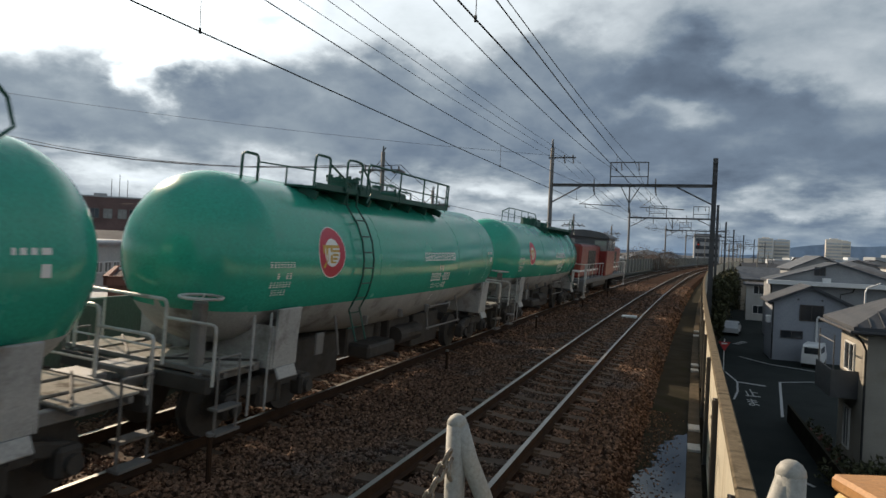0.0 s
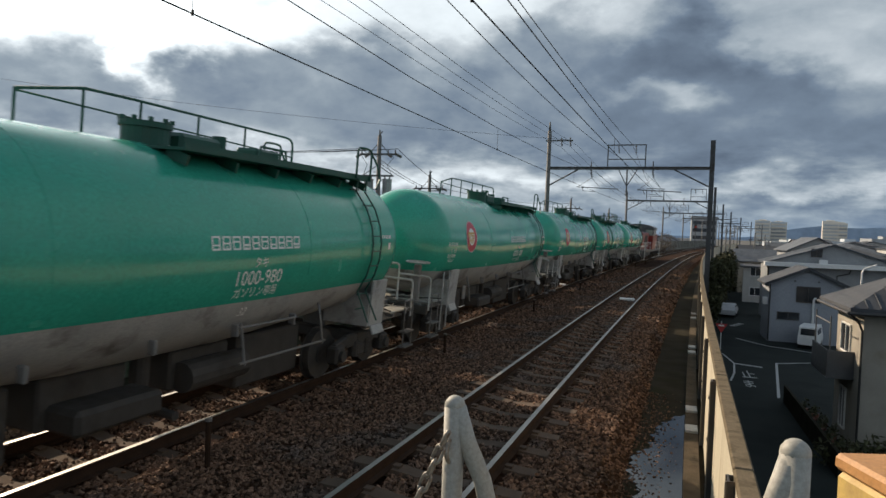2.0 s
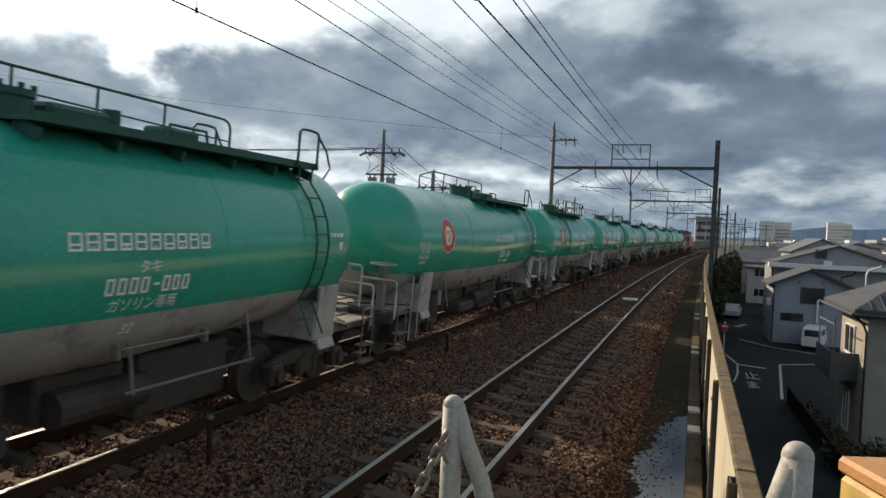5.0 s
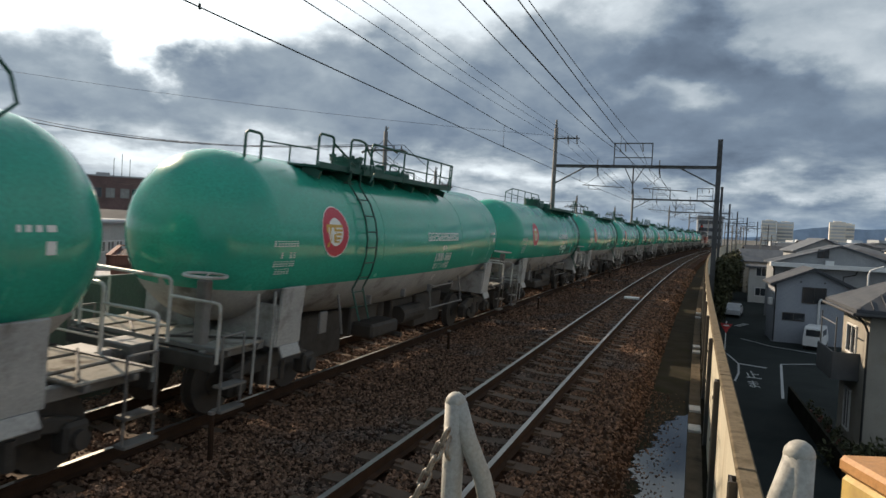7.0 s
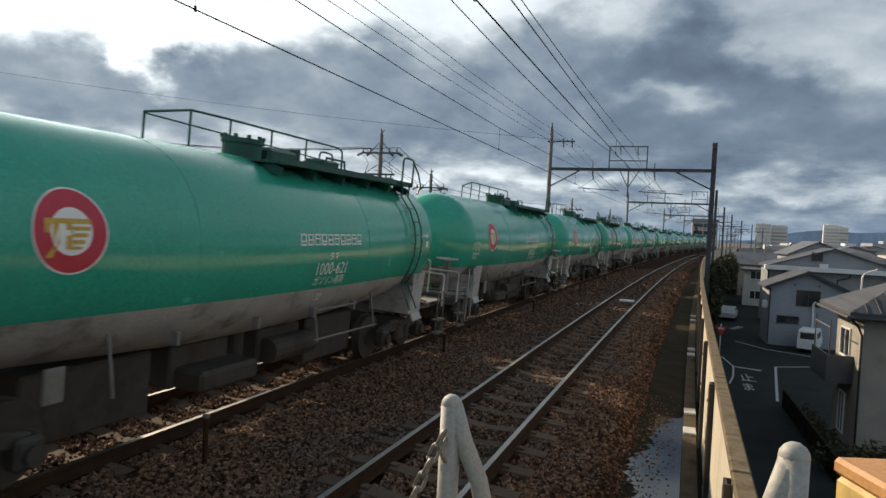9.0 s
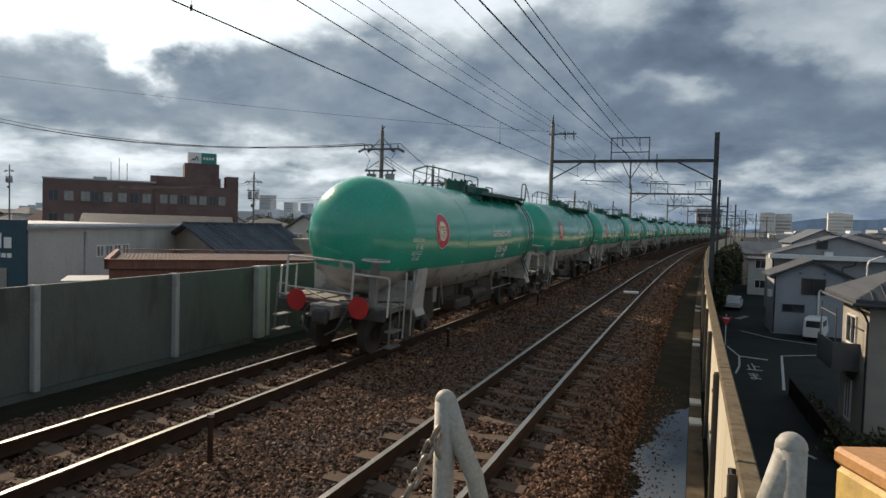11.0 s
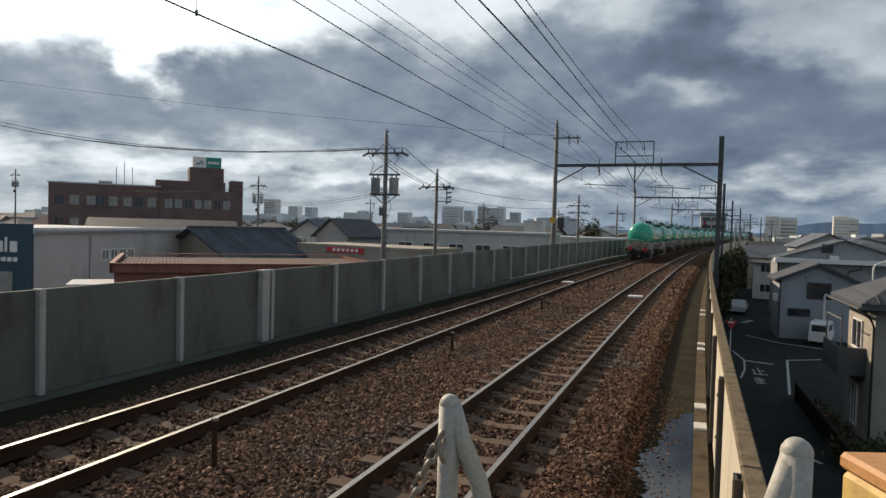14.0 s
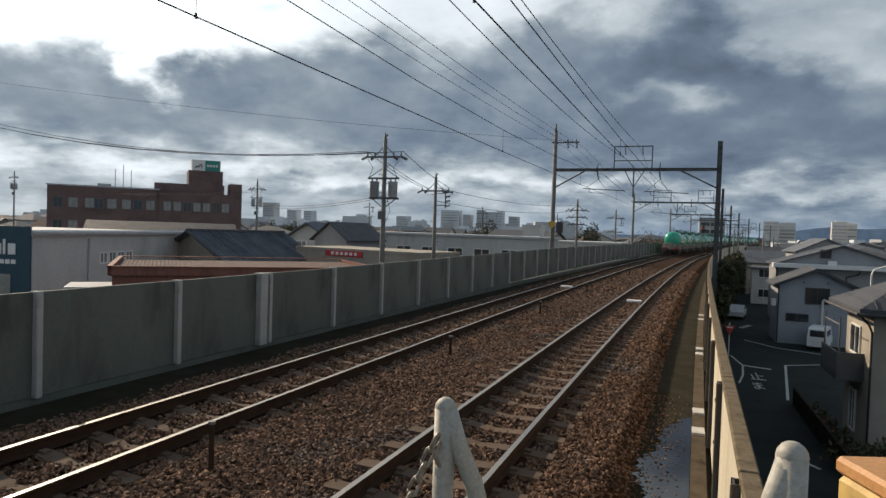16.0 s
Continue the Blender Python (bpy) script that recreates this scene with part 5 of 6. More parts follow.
    part("gutter", fresh(lambda b: rod(b, (-4.68, -2.8, 5.93), (4.68, -2.8, 5.93), 0.07, 8), lambda b: rod(b, (-4.7, -2.8, 5.93), (-4.7, 2.8, 5.93), 0.07, 8)), STEEL_POST, h)
    part("downpipe", fresh(lambda b: pipe(b, [(-4.6, -2.7, 5.9), (-4.2, -2.25, 5.5), (-4.06, -2.16, 5.2), (-4.06, -2.16, 0.1)], 0.045, 6)), BLACK, h)
    bm = bmesh.new()
    box(bm, (-4.5, 0.5, 3.1), (1.0, 3.0, 0.14))
    box(bm, (-4.97, 0.5, 3.65), (0.06, 3.0, 1.05))
    box(bm, (-4.5, -0.98, 3.65), (1.0, 0.06, 1.05))
    part("balcony", bm, LOCO_GREY, h, "dark balcony parapet")
    bm = bmesh.new()
    for yy in (-0.9, 1.9):
        rod(bm, (-4.9, yy, 4.1), (-4.9, yy, 5.6), 0.03)
    rod(bm, (-4.9, -0.9, 5.3), (-4.9, 1.9, 5.3), 0.03)
    part("drying_rack", bm, STEEL_MAST, h)
    # garden wall, hedge and clutter
    tagged(part("garden_wall", fresh(lambda b: box(b, (6.35, 33.5, G0 + 0.45), (0.14, 12.0, 0.95), None, 0.01)), CONCRETE_DARK), "low dark garden wall beside the street", "wall", kind="structure")
    for k in range(9):
        u = empty("plant_pot", pose(6.9 + 0.3 * (k % 2), 30.0 + k * 0.9, G0), "small potted plant by the house wall", "plant pot", "potted plants")
        part("pot", fresh(lambda b: rod(b, (0, 0, 0), (0, 0, 0.3), 0.13, 10, 0.17)), ROOF_RUST, u)
        part("leaves", leaf_cloud((0, 0, 0.5), (0.25, 0.25, 0.28), 60, 0.09, k), LEAF, u)
    hd = empty("hedge", pose(8.2, 28.9, G0), "clipped dark green garden hedge", "hedge")
    part("leaves", leaf_cloud((0, 0, 0.6), (2.2, 0.5, 0.7), 1500, 0.13, 77), LEAF, hd)
    part("stem", fresh(*[(lambda b, k=k: rod(b, (-1.6 + k * 0.8, 0, 0), (-1.6 + k * 0.8, 0, 0.7), 0.03, 5)) for k in range(5)]), BARK, hd)
    # pale gabled house
    h = house(11.35, 65.2, 5.7, 4.4, 5.05, 6.35, WALL_BLUE, ROOF_DARK, "pale grey gabled house with dark windows", "gable_y", 0.42, 0, [((0.15, -2.20, 4.15), 1.75, 1.3, "-y", GLASS, STEEL_POST), ((-1.3, -2.20, 2.25), 1.65, 0.6, "-y", GLASS, STEEL_POST)])
    part("vent_pipe", fresh(lambda b: pipe(b, [(0.55, -2.35, 1.2), (0.55, -2.35, 3.7), (0.62, -2.38, 3.85), (0.75, -2.40, 3.9)], 0.09, 8)), WHITE_PAINT, h)
    part("air_conditioner", fresh(lambda b: box(b, (-3.05, -1.5, 3.4), (0.35, 0.8, 0.6), None, 0.03), lambda b: rod(b, (-3.24, -1.5, 3.4), (-3.23, -1.5, 3.4), 0.24, 14)), WHITE_PAINT, h)
    part("downpipe", fresh(lambda b: pipe(b, [(-2.78, -2.28, 4.9), (-2.78, -2.28, 0.1)], 0.05, 6)), BLACK, h)
    part("barge_board", fresh(lambda b: box(b, (-1.63, -2.65, 5.62), (3.55, 0.06, 0.2), Matrix.Rotation(radians(-24.5), 3, "Y")), lambda b: box(b, (1.63, -2.65, 5.62), (3.55, 0.06, 0.2), Matrix.Rotation(radians(24.5), 3, "Y"))), ROOF_DARK, h)
    for x in (-0.9, 0.9):
        part("vent_cap", fresh(lambda b: rod(b, (x, -2.20, 5.25), (x, -2.26, 5.25), 0.09, 8)), STEEL_MAST, h)
    # large gabled workshop behind
    h = house(16.8, 82.6, 12.6, 5.2, 6.25, 8.3, WALL_GREY, ROOF_GREY, "large pale grey gabled workshop with white eaves band", "gable_y", 0.35, 0, [((-1.6, -2.60, 7.45), 1.0, 0.85, "-y", GLASS, STEEL_POST)])
    part("eaves_band", fresh(lambda b: box(b, (0, -3.10, 6.10), (13.4, 1.0, 0.46), None, 0.02)), WHITE_PAINT, h, "white metal eaves band")
    part("downpipe", fresh(lambda b: pipe(b, [(-6.45, -3.20, 6.0), (-6.2, -2.72, 5.5), (-6.2, -2.72, 0.2)], 0.08, 6), lambda b: pipe(b, [(1.6, -3.20, 6.0), (1.5, -2.75, 5.4), (0.4, -2.72, 5.1), (0.4, -2.72, 4.4)], 0.06, 6)), BLACK, h)
    part("lamp_arm", fresh(lambda b: pipe(b, [(1.6, -7.10, 3.2), (1.6, -7.10, 5.7), (1.75, -7.10, 6.1), (2.8, -7.30, 6.6)], 0.08, 6)), WHITE_PAINT, h)
    part("air_conditioner", fresh(lambda b: box(b, (-1.0, -2.90, 6.5), (0.8, 0.35, 0.5), None, 0.03)), WHITE_PAINT, h)
    # kei van
    v = empty("small_van", pose(11.5, 61.2, G0, 0, 0, 72), "small white van parked by the house", "van")
    bm = bmesh.new()
    prof = [(-1.65, 0.35), (-1.68, 1.0), (-1.55, 1.75), (-1.3, 1.86), (0.9, 1.86), (1.35, 1.1), (1.66, 0.95), (1.7, 0.35)]
    for xx in (-0.7, 0.7):
        bm.faces.new([bm.verts.new((y, xx * (0.92 if zz > 1.2 else 1), zz)) for y, zz in prof])
    bm.verts.ensure_lookup_table()
    n = len(prof)
    for k in range(n):
        bm.faces.new((bm.verts[k], bm.verts[(k + 1) % n], bm.verts[n + (k + 1) % n], bm.verts[n + k]))
    body = part("body", bm, WHITE_PAINT, v)
    for yy in (-1.0, 0.0):
        for sx in (-1, 1):
            part("side_window", fresh(lambda b: box(b, (yy, sx * 0.675, 1.42), (0.85, 0.06, 0.45), None, 0.02)), GLASS, body)
    part("windscreen", fresh(lambda b: box(b, (1.16, 0, 1.45), (0.06, 1.1, 0.62), Matrix.Rotation(radians(-31), 3, "Y"))), GLASS, body)
    part("rear_window", fresh(lambda b: box(b, (-1.64, 0, 1.4), (0.05, 1.0, 0.5), Matrix.Rotation(radians(9), 3, "Y"))), GLASS, body)
    for a in (-1.05, 1.1):
        for sx in (-1, 1):
            w = part("wheel", fresh(lambda b: rod(b, (a, sx * 0.56, 0.28), (a, sx * 0.71, 0.28), 0.28, 16)), TYRE, v)
            part("rim", fresh(lambda b: rod(b, (a, sx * 0.70, 0.28), (a, sx * 0.72, 0.28), 0.16, 12)), PALE_RAIL, w)
    car = empty("parked_car", pose(6.9, 80.5, G0, 0, 0, 80), "pale grey parked car on the street", "car")
    bm = bmesh.new()
    prof = [(-2.0, 0.35), (-2.05, 0.85), (-1.7, 0.98), (-1.1, 1.42), (0.4, 1.45), (1.1, 0.98), (1.95, 0.82), (2.0, 0.35)]
    for xx in (-0.8, 0.8):
        bm.faces.new([bm.verts.new((y, xx * (0.85 if zz > 1.1 else 1), zz)) for y, zz in prof])
    bm.verts.ensure_lookup_table()
    for k in range(8):
        bm.faces.new((bm.verts[k], bm.verts[(k + 1) % 8], bm.verts[8 + (k + 1) % 8], bm.verts[8 + k]))
    cb = part("body", bm, ROOF_PALE, car)
    for sx in (-1, 1):
        part("side_window", fresh(lambda b: box(b, (-0.35, sx * 0.73, 1.18), (1.3, 0.06, 0.3), None, 0.02)), GLASS, cb)
        for a in (-1.2, 1.25):
            part("wheel", fresh(lambda b: rod(b, (a, sx * 0.65, 0.31), (a, sx * 0.82, 0.31), 0.31, 14)), TYRE, car)
    # houses further along
    rng = random.Random(21)
    walls = (WALL_WHITE, WALL_GREY, WALL_CREAM, WALL_BLUE)
    names = ("off-white", "grey", "cream", "pale grey")
    spots = [(13.6, 104, 6, 8, 5.6), (19.6, 108, 7, 8, 8.2), (14, 121, 6, 7, 6.0), (28, 122, 9, 9, 7.0), (17, 138, 7, 8, 6.2), (25, 150, 8, 9, 6.6), (19, 163, 7, 8, 6.3), (34, 145, 9, 9, 7.2), (24, 180, 8, 9, 6.7), (36, 178, 10, 10, 7.4), (31, 205, 9, 9, 7.0), (45, 200, 10, 10, 7.6), (40, 235, 10, 10, 7.5), (55, 240, 12, 12, 8.0), (50, 275, 12, 12, 8.2), (68, 290, 12, 12, 8.4), (28, 100, 8, 8, 6.8), (37, 110, 10, 9, 7.3), (47, 130, 10, 10, 7.6), (58, 160, 12, 10, 8.2), (63, 330, 14, 12, 8.6), (85, 340, 14, 12, 8.6), (100, 380, 16, 12, 9.0), (78, 400, 16, 12, 9.0), (62, 210, 12, 12, 8.0), (80, 260, 14, 12, 8.8)]
    for k, (x, y, w, d, e) in enumerate(spots):
        j = k % 4
        st = ("hip", "gable_x", "gable_y", "flat")[(k * 7 + 3) % 4]
        ws = [((dx, -d / 2, zz), 1.3, 1.1, "-y") for dx in (-w * 0.25, w * 0.25) for zz in (1.5, 4.2)]
        house(x, y, w, d, e - 0.8, e + 0.9, walls[j], ROOF_GREY if k % 3 else ROOF_DARK, "%s two-storey house with grey roof" % names[j], st, 0.45, rng.uniform(-8, 8), ws if y < 210 else ws[:2], group="houses east of the line")
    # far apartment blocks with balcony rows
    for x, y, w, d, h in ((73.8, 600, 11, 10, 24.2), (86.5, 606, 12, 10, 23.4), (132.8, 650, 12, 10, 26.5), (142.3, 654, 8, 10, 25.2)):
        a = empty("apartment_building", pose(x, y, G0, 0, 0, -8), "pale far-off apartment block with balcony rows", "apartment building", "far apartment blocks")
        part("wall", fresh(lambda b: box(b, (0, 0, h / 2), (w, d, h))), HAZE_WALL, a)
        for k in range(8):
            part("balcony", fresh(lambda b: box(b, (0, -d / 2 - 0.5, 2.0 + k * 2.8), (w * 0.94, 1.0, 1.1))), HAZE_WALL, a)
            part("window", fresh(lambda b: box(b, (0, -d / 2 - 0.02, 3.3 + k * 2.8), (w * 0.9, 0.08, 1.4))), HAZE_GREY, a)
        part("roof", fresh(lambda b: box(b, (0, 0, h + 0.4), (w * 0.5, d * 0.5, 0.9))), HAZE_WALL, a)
    # dark block behind the signal
    a = empty("office_block", pose(13.2, 275, G0), "dark hazy office block beyond the tracks", "office building")
    part("wall", fresh(lambda b: box(b, (0, 0, 8.1), (9.0, 9, 16.2))), WALL_GREY, a)
    for k in range(5):
        part("window", fresh(lambda b: box(b, (0, -4.52, 3.0 + 2.8 * k), (8.0, 0.08, 1.3))), GLASS, a)
    part("roof", fresh(lambda b: box(b, (0, 0, 16.4), (9.2, 9.2, 0.4))), WALL_GREY, a)
    # lineside poles east of the wall
    for x, y, h in ((9.3, 120, 10.5), (12.5, 150, 11.0), (17, 185, 12.0), (14.6, 128, 9.5), (19, 150, 9.4)):
        utility_pole(x, y, h, 1, False)


def leaf_cloud(c, size, n, leaf, seed):
    """Many small leaf blades in an uneven cloud."""
    rng = np.random.default_rng(seed)
    p = rng.normal(0, 1, (n, 3))
    p /= np.linalg.norm(p, axis=1)[:, None]
    p *= (rng.random((n, 1)) ** 0.4)
    p *= np.array(size) * (1 + 0.25 * np.sin(p[:, :1] * 5 + p[:, 1:2] * 4))
    p += np.array(c)
    bm = bmesh.new()
    for q in p:
        a, b = Vector(rng.normal(0, 1, 3)).normalized(), Vector(rng.normal(0, 1, 3)).normalized()
        q = Vector(q)
        bm.faces.new([bm.verts.new(v) for v in (q - a * leaf, q + b * leaf * 0.5, q + a * leaf, q - b * leaf * 0.5)])
    return bm


def utility_pole(x, y, h, arms=2, transformers=False, label="grey concrete utility pole with crossarms and insulators"):
    p = empty("utility_pole", pose(x, y, G0), label, "utility pole", "utility poles")
    part("pole", fresh(lambda b: rod(b, (0, 0, 0), (0, 0, h), 0.17, 12, 0.10)), POLE, p, "", True)
    part("pole_top", fresh(lambda b: rod(b, (0, 0, h), (0, 0, h + 0.28), 0.05, 6, 0.03), lambda b: rod(b, (0.02, 0, h + 0.05), (0.14, 0, h + 0.22), 0.03, 6)), STEEL_MAST, p)
    part("climbing_step", fresh(*[(lambda b, k=k: rod(b, (0.0, -0.02, h * 0.35 + 0.45 * k), ((-1) ** k * 0.30, -0.02, h * 0.35 + 0.45 * k), 0.014, 4)) for k in range(int(h * 0.6 / 0.45))]), STEEL_MAST, p)
    for k in range(1 if transformers else arms):
        z = h - 0.95 - k * (0.75 if arms > 2 else 1.9)
        part("crossarm", fresh(lambda b: box(b, (0, -0.08, z), (1.9 - 0.2 * k, 0.09, 0.09)), lambda b: rod(b, (-0.6, 0, z), (0, 0.0, z + 0.62), 0.02), lambda b: rod(b, (0.6, 0, z), (0, 0, z + 0.62), 0.02)), STEEL_MAST, p)
        for dx, tip in ((-0.92, -0.34), (-0.52, -0.22), (0.52, 0.22), (0.92, 0.34)):
            dx *= 1 - 0.1 * k
            part("insulator", fresh(lambda b: insulator(b, (dx, -0.08, z + 0.02), (dx + tip, -0.08, z - 0.14), 0.075, 4), lambda b: rod(b, (dx, -0.08, z), (dx, -0.08, z + 0.22), 0.05, 7, 0.03)), INSULATOR, p)
    if transformers:
        z = h - 2.55
        part("hanger_arm", fresh(lambda b: box(b, (0, -0.1, z + 0.52), (1.7, 0.09, 0.09)), lambda b: rod(b, (-0.8, -0.1, z + 0.55), (-0.1, -0.1, z + 1.0), 0.022), lambda b: rod(b, (0.8, -0.1, z + 0.55), (0.1, -0.1, z + 1.0), 0.022)), STEEL_MAST, p)
        part("platform_arm", fresh(lambda b: box(b, (0, -0.1, z - 0.48), (1.5, 0.12, 0.10)), lambda b: box(b, (0, 0.14, z - 0.48), (1.5, 0.08, 0.10)), lambda b: rod(b, (-0.65, 0, z - 0.5), (0, 0, z - 1.0), 0.025), lambda b: rod(b, (0.65, 0, z - 0.5), (0, 0, z - 1.0), 0.025)), STEEL_MAST, p)
        for dx in (-0.52, 0.50):
            t = part("transformer", fresh(lambda b: rod(b, (dx, -0.04, z - 0.43), (dx, -0.04, z + 0.30), 0.235, 16), lambda b: rod(b, (dx, -0.04, z + 0.30), (dx, -0.04, z + 0.36), 0.25, 16), *[(lambda b, q=q: box(b, (dx + q * 0.09, -0.28, z - 0.08), (0.03, 0.06, 0.5))) for q in (-1, 0, 1)]), WALL_GREY, p, "grey can transformer")
            part("bushing", fresh(lambda b: rod(b, (dx - 0.11, -0.04, z + 0.36), (dx - 0.16, -0.04, z + 0.56), 0.04, 6), lambda b: rod(b, (dx + 0.11, -0.04, z + 0.36), (dx + 0.16, -0.04, z + 0.56), 0.04, 6)), INSULATOR, t)
        pts = [(0.9, -0.1, h - 1.05), (0.55, -0.2, h - 1.5), (0.78, -0.15, z + 0.55)]
        part("lead", fresh(lambda b: pipe(b, pts, 0.013, 4), lambda b: pipe(b, [(-x_, y_, z_) for x_, y_, z_ in pts], 0.013, 4), lambda b: pipe(b, [(0.25, -0.15, z - 0.5), (0.45, -0.2, z - 1.1), (0.12, -0.18, z - 1.9)], 0.013, 4)), WIRE, p)
        part("switch_box", fresh(lambda b: box(b, (0.0, -0.26, z - 1.35), (0.3, 0.22, 0.42), None, 0.02)), STEEL_MAST, p)
    elif arms < 3:
        z = h - 1.5
        part("side_rack", fresh(lambda b: box(b, (0.75, -0.08, z), (0.06, 0.06, 1.15)), *[(lambda b, k=k: insulator(b, (0.78, -0.08, z - 0.45 + 0.3 * k), (1.08, -0.08, z - 0.38 + 0.3 * k), 0.07, 3)) for k in range(4)], lambda b: rod(b, (0, 0, z + 0.4), (0.75, -0.08, z + 0.4), 0.03), lambda b: rod(b, (0, 0, z - 0.4), (0.75, -0.08, z - 0.4), 0.03)), STEEL_MAST, p)
    return p


def west_side():
    # low brown-roofed building right behind the wall
    h = house(-20.6, 28.9, 11.8, 8.6, 6.35, 6.8, ROOF_RUST, ROOF_BROWN, "low faded red building with brown corrugated roof", "flat", 0.1, 42)
    part("roof_ribs", fresh(*[(lambda b, k=k: rod(b, (-5.7 + 11.4 * k / 63, -4.1, 6.5), (-5.7 + 11.4 * k / 63, 4.1, 6.5), 0.05, 5)) for k in range(64)]), ROOF_BROWN, h)
    part("parapet", fresh(lambda b: box(b, (0, -4.38, 6.5), (12.1, 0.14, 0.36)), lambda b: box(b, (6.0, 0, 6.5), (0.14, 8.9, 0.36)), lambda b: box(b, (-6.0, 0, 6.5), (0.14, 8.9, 0.36))), ROOF_RUST, h)
    part("parapet_cap", fresh(lambda b: box(b, (0, -4.4, 6.7), (12.2, 0.2, 0.05)), lambda b: box(b, (0, 4.4, 6.7), (12.2, 0.2, 0.05)), lambda b: box(b, (-6.0, 0, 6.7), (0.2, 9.0, 0.05))), ROOF_RUST, h)
    h = house(-23.8, 23.6, 3.4, 2.2, 5.55, 5.9, WALL_WHITE, ROOF_PALE, "small lean-to with pale metal roof", "flat", 0.2, 42, name="shed", category="shed")
    # white warehouse, its side along the line, its end wall a shop front
    h = house(-43.3, 36.1, 14.0, 20.6, 7.6, 7.9, WALL_WHITE, ROOF_PALE, "long off-white warehouse with pale corrugated roof edge", "flat", 0.1, 14, [((7.0, -3.6 + k * 1.0, 6.1), 0.8, 0.7, "x", GLASS_PALE) for k in range(4)])
    part("eave_edge", fresh(*[(lambda b, k=k: rod(b, (6.9, -10.3 + k * 0.25, 7.82), (7.35, -10.3 + k * 0.25, 7.74), 0.10, 6)) for k in range(83)]), ROOF_PALE, h, "wavy corrugated roof edge")
    part("downpipe", fresh(lambda b: pipe(b, [(7.08, -5.2, 7.4), (7.08, -5.2, 0)], 0.08, 6)), WALL_GREY, h)
    part("shop_front", fresh(lambda b: box(b, (0.1, -10.42, 4.0), (13.8, 0.16, 8.2))), NAVY, h, "dark teal shop front")
    for u, w, hh in ((4.75, 0.42, 0.62), (5.2, 0.26, 0.62), (5.5, 0.16, 0.85), (5.95, 0.45, 0.62)):
        part("letter_shape", fresh(lambda b: box(b, (u, -10.53, 6.5 + hh / 2), (w, 0.06, hh), None, 0.02)), WHITE_PAINT, h)
    for k in range(5):
        part("letter_shape", fresh(lambda b: box(b, (4.7 + k * 0.34, -10.53, 6.1), (0.25, 0.05, 0.24))), WHITE_PAINT, h)
    part("shop_window", fresh(lambda b: box(b, (4.6, -10.53, 4.4), (2.6, 0.05, 2.0))), GLASS_PALE, h)
    # tiled house behind
    h = house(-35.2, 48.2, 9.0, 8.0, 5.9, 7.8, WALL_CREAM, ROOF_GREY, "cream house with grey tiled gable roof", "gable_x", 0.6, 75)
    for k in range(27):
        part("tile_row", fresh(lambda b: rod(b, (-5.0 + 10.0 * k / 26, -4.58, 5.77), (-5.0 + 10.0 * k / 26, -0.05, 7.95), 0.075, 6)), ROOF_GREY, h)
    part("ridge_tiles", fresh(*[(lambda b, k=k: box(b, (-4.95 + k * 0.43, 0, 8.02), (0.38, 0.30, 0.22), None, 0.04)) for k in range(24)]), ROOF_GREY, h)
    part("verge", fresh(lambda b: rod(b, (-5.1, -4.6, 5.72), (-5.1, 0, 7.92), 0.10, 6), lambda b: rod(b, (-5.1, 4.6, 5.72), (-5.1, 0, 7.92), 0.10, 6)), ROOF_DARK, h)
    house(-52, 58, 14, 8, 6.9, 8.4, WALL_GREY, ROOF_DARK, "grey gabled storehouse behind the warehouse", "gable_x", 0.4, 40)
    # dark red brick office with a rooftop sign
    o = empty("office_building", pose(-80.5, 86.5, G0, 0, 0, 43), "dark red brick office building with rooftop sign box", "office building")
    part("wall", fresh(lambda b: box(b, (-6.2, 0.4, 6.75), (15.2, 10, 13.5))), BRICK_RED, o)
    part("wall_wing", fresh(lambda b: box(b, (7.6, 0, 6.6), (12.4, 10, 13.2)), lambda b: box(b, (6.0, 1, 13.9), (10.6, 7, 1.7))), BRICK_RED, o)
    part("stair_tower", fresh(lambda b: box(b, (8.4, 0.6, 15.6), (5.3, 6, 2.9))), BRICK_RED, o)
    part("side_tower", fresh(lambda b: box(b, (13.1, -1.0, 7.5), (1.9, 4.0, 15.2))), BRICK_RED, o)
    part("roof", fresh(lambda b: box(b, (-6.2, 0.4, 13.55), (15.4, 10.2, 0.22))), WALL_GREY, o)
    sg = part("rooftop_sign", fresh(lambda b: box(b, (8.5, 0.6, 18.0), (4.4, 3.4, 1.85), None, 0.04)), WHITE_PAINT, o, "white and teal sign box")
    part("sign_face", fresh(lambda b: box(b, (9.5, -1.13, 18.0), (2.3, 0.06, 1.75)), lambda b: box(b, (10.73, 0.6, 18.0), (0.06, 3.2, 1.75))), TEAL, sg)
    part("sign_mark", fresh(lambda b: box(b, (7.0, -1.13, 17.75), (0.5, 0.06, 0.2), Matrix.Rotation(radians(-40), 3, "Y")), lambda b: box(b, (7.45, -1.13, 17.95), (0.16, 0.06, 0.8), Matrix.Rotation(radians(25), 3, "Y")), lambda b: box(b, (7.8, -1.13, 17.9), (0.14, 0.06, 0.6))), NAVY, sg)
    part("sign_bars", fresh(*[(lambda b, k=k: box(b, (8.8 + k * 0.45, -1.17, 18.0), (0.3, 0.03, 0.4))) for k in range(4)]), WHITE_PAINT, sg)
    for k in range(3):
        part("aerial", fresh(lambda b: rod(b, (-5.0 + k * 1.15, 0, 13.4), (-5.0 + k * 1.15, 0, 16.6 + (0.8 if k == 1 else 0)), 0.05, 5)), STEEL_MAST, o)
    part("roof_unit", fresh(lambda b: box(b, (-6.4, -2, 13.8), (1.8, 2, 0.6))), WALL_GREY, o)
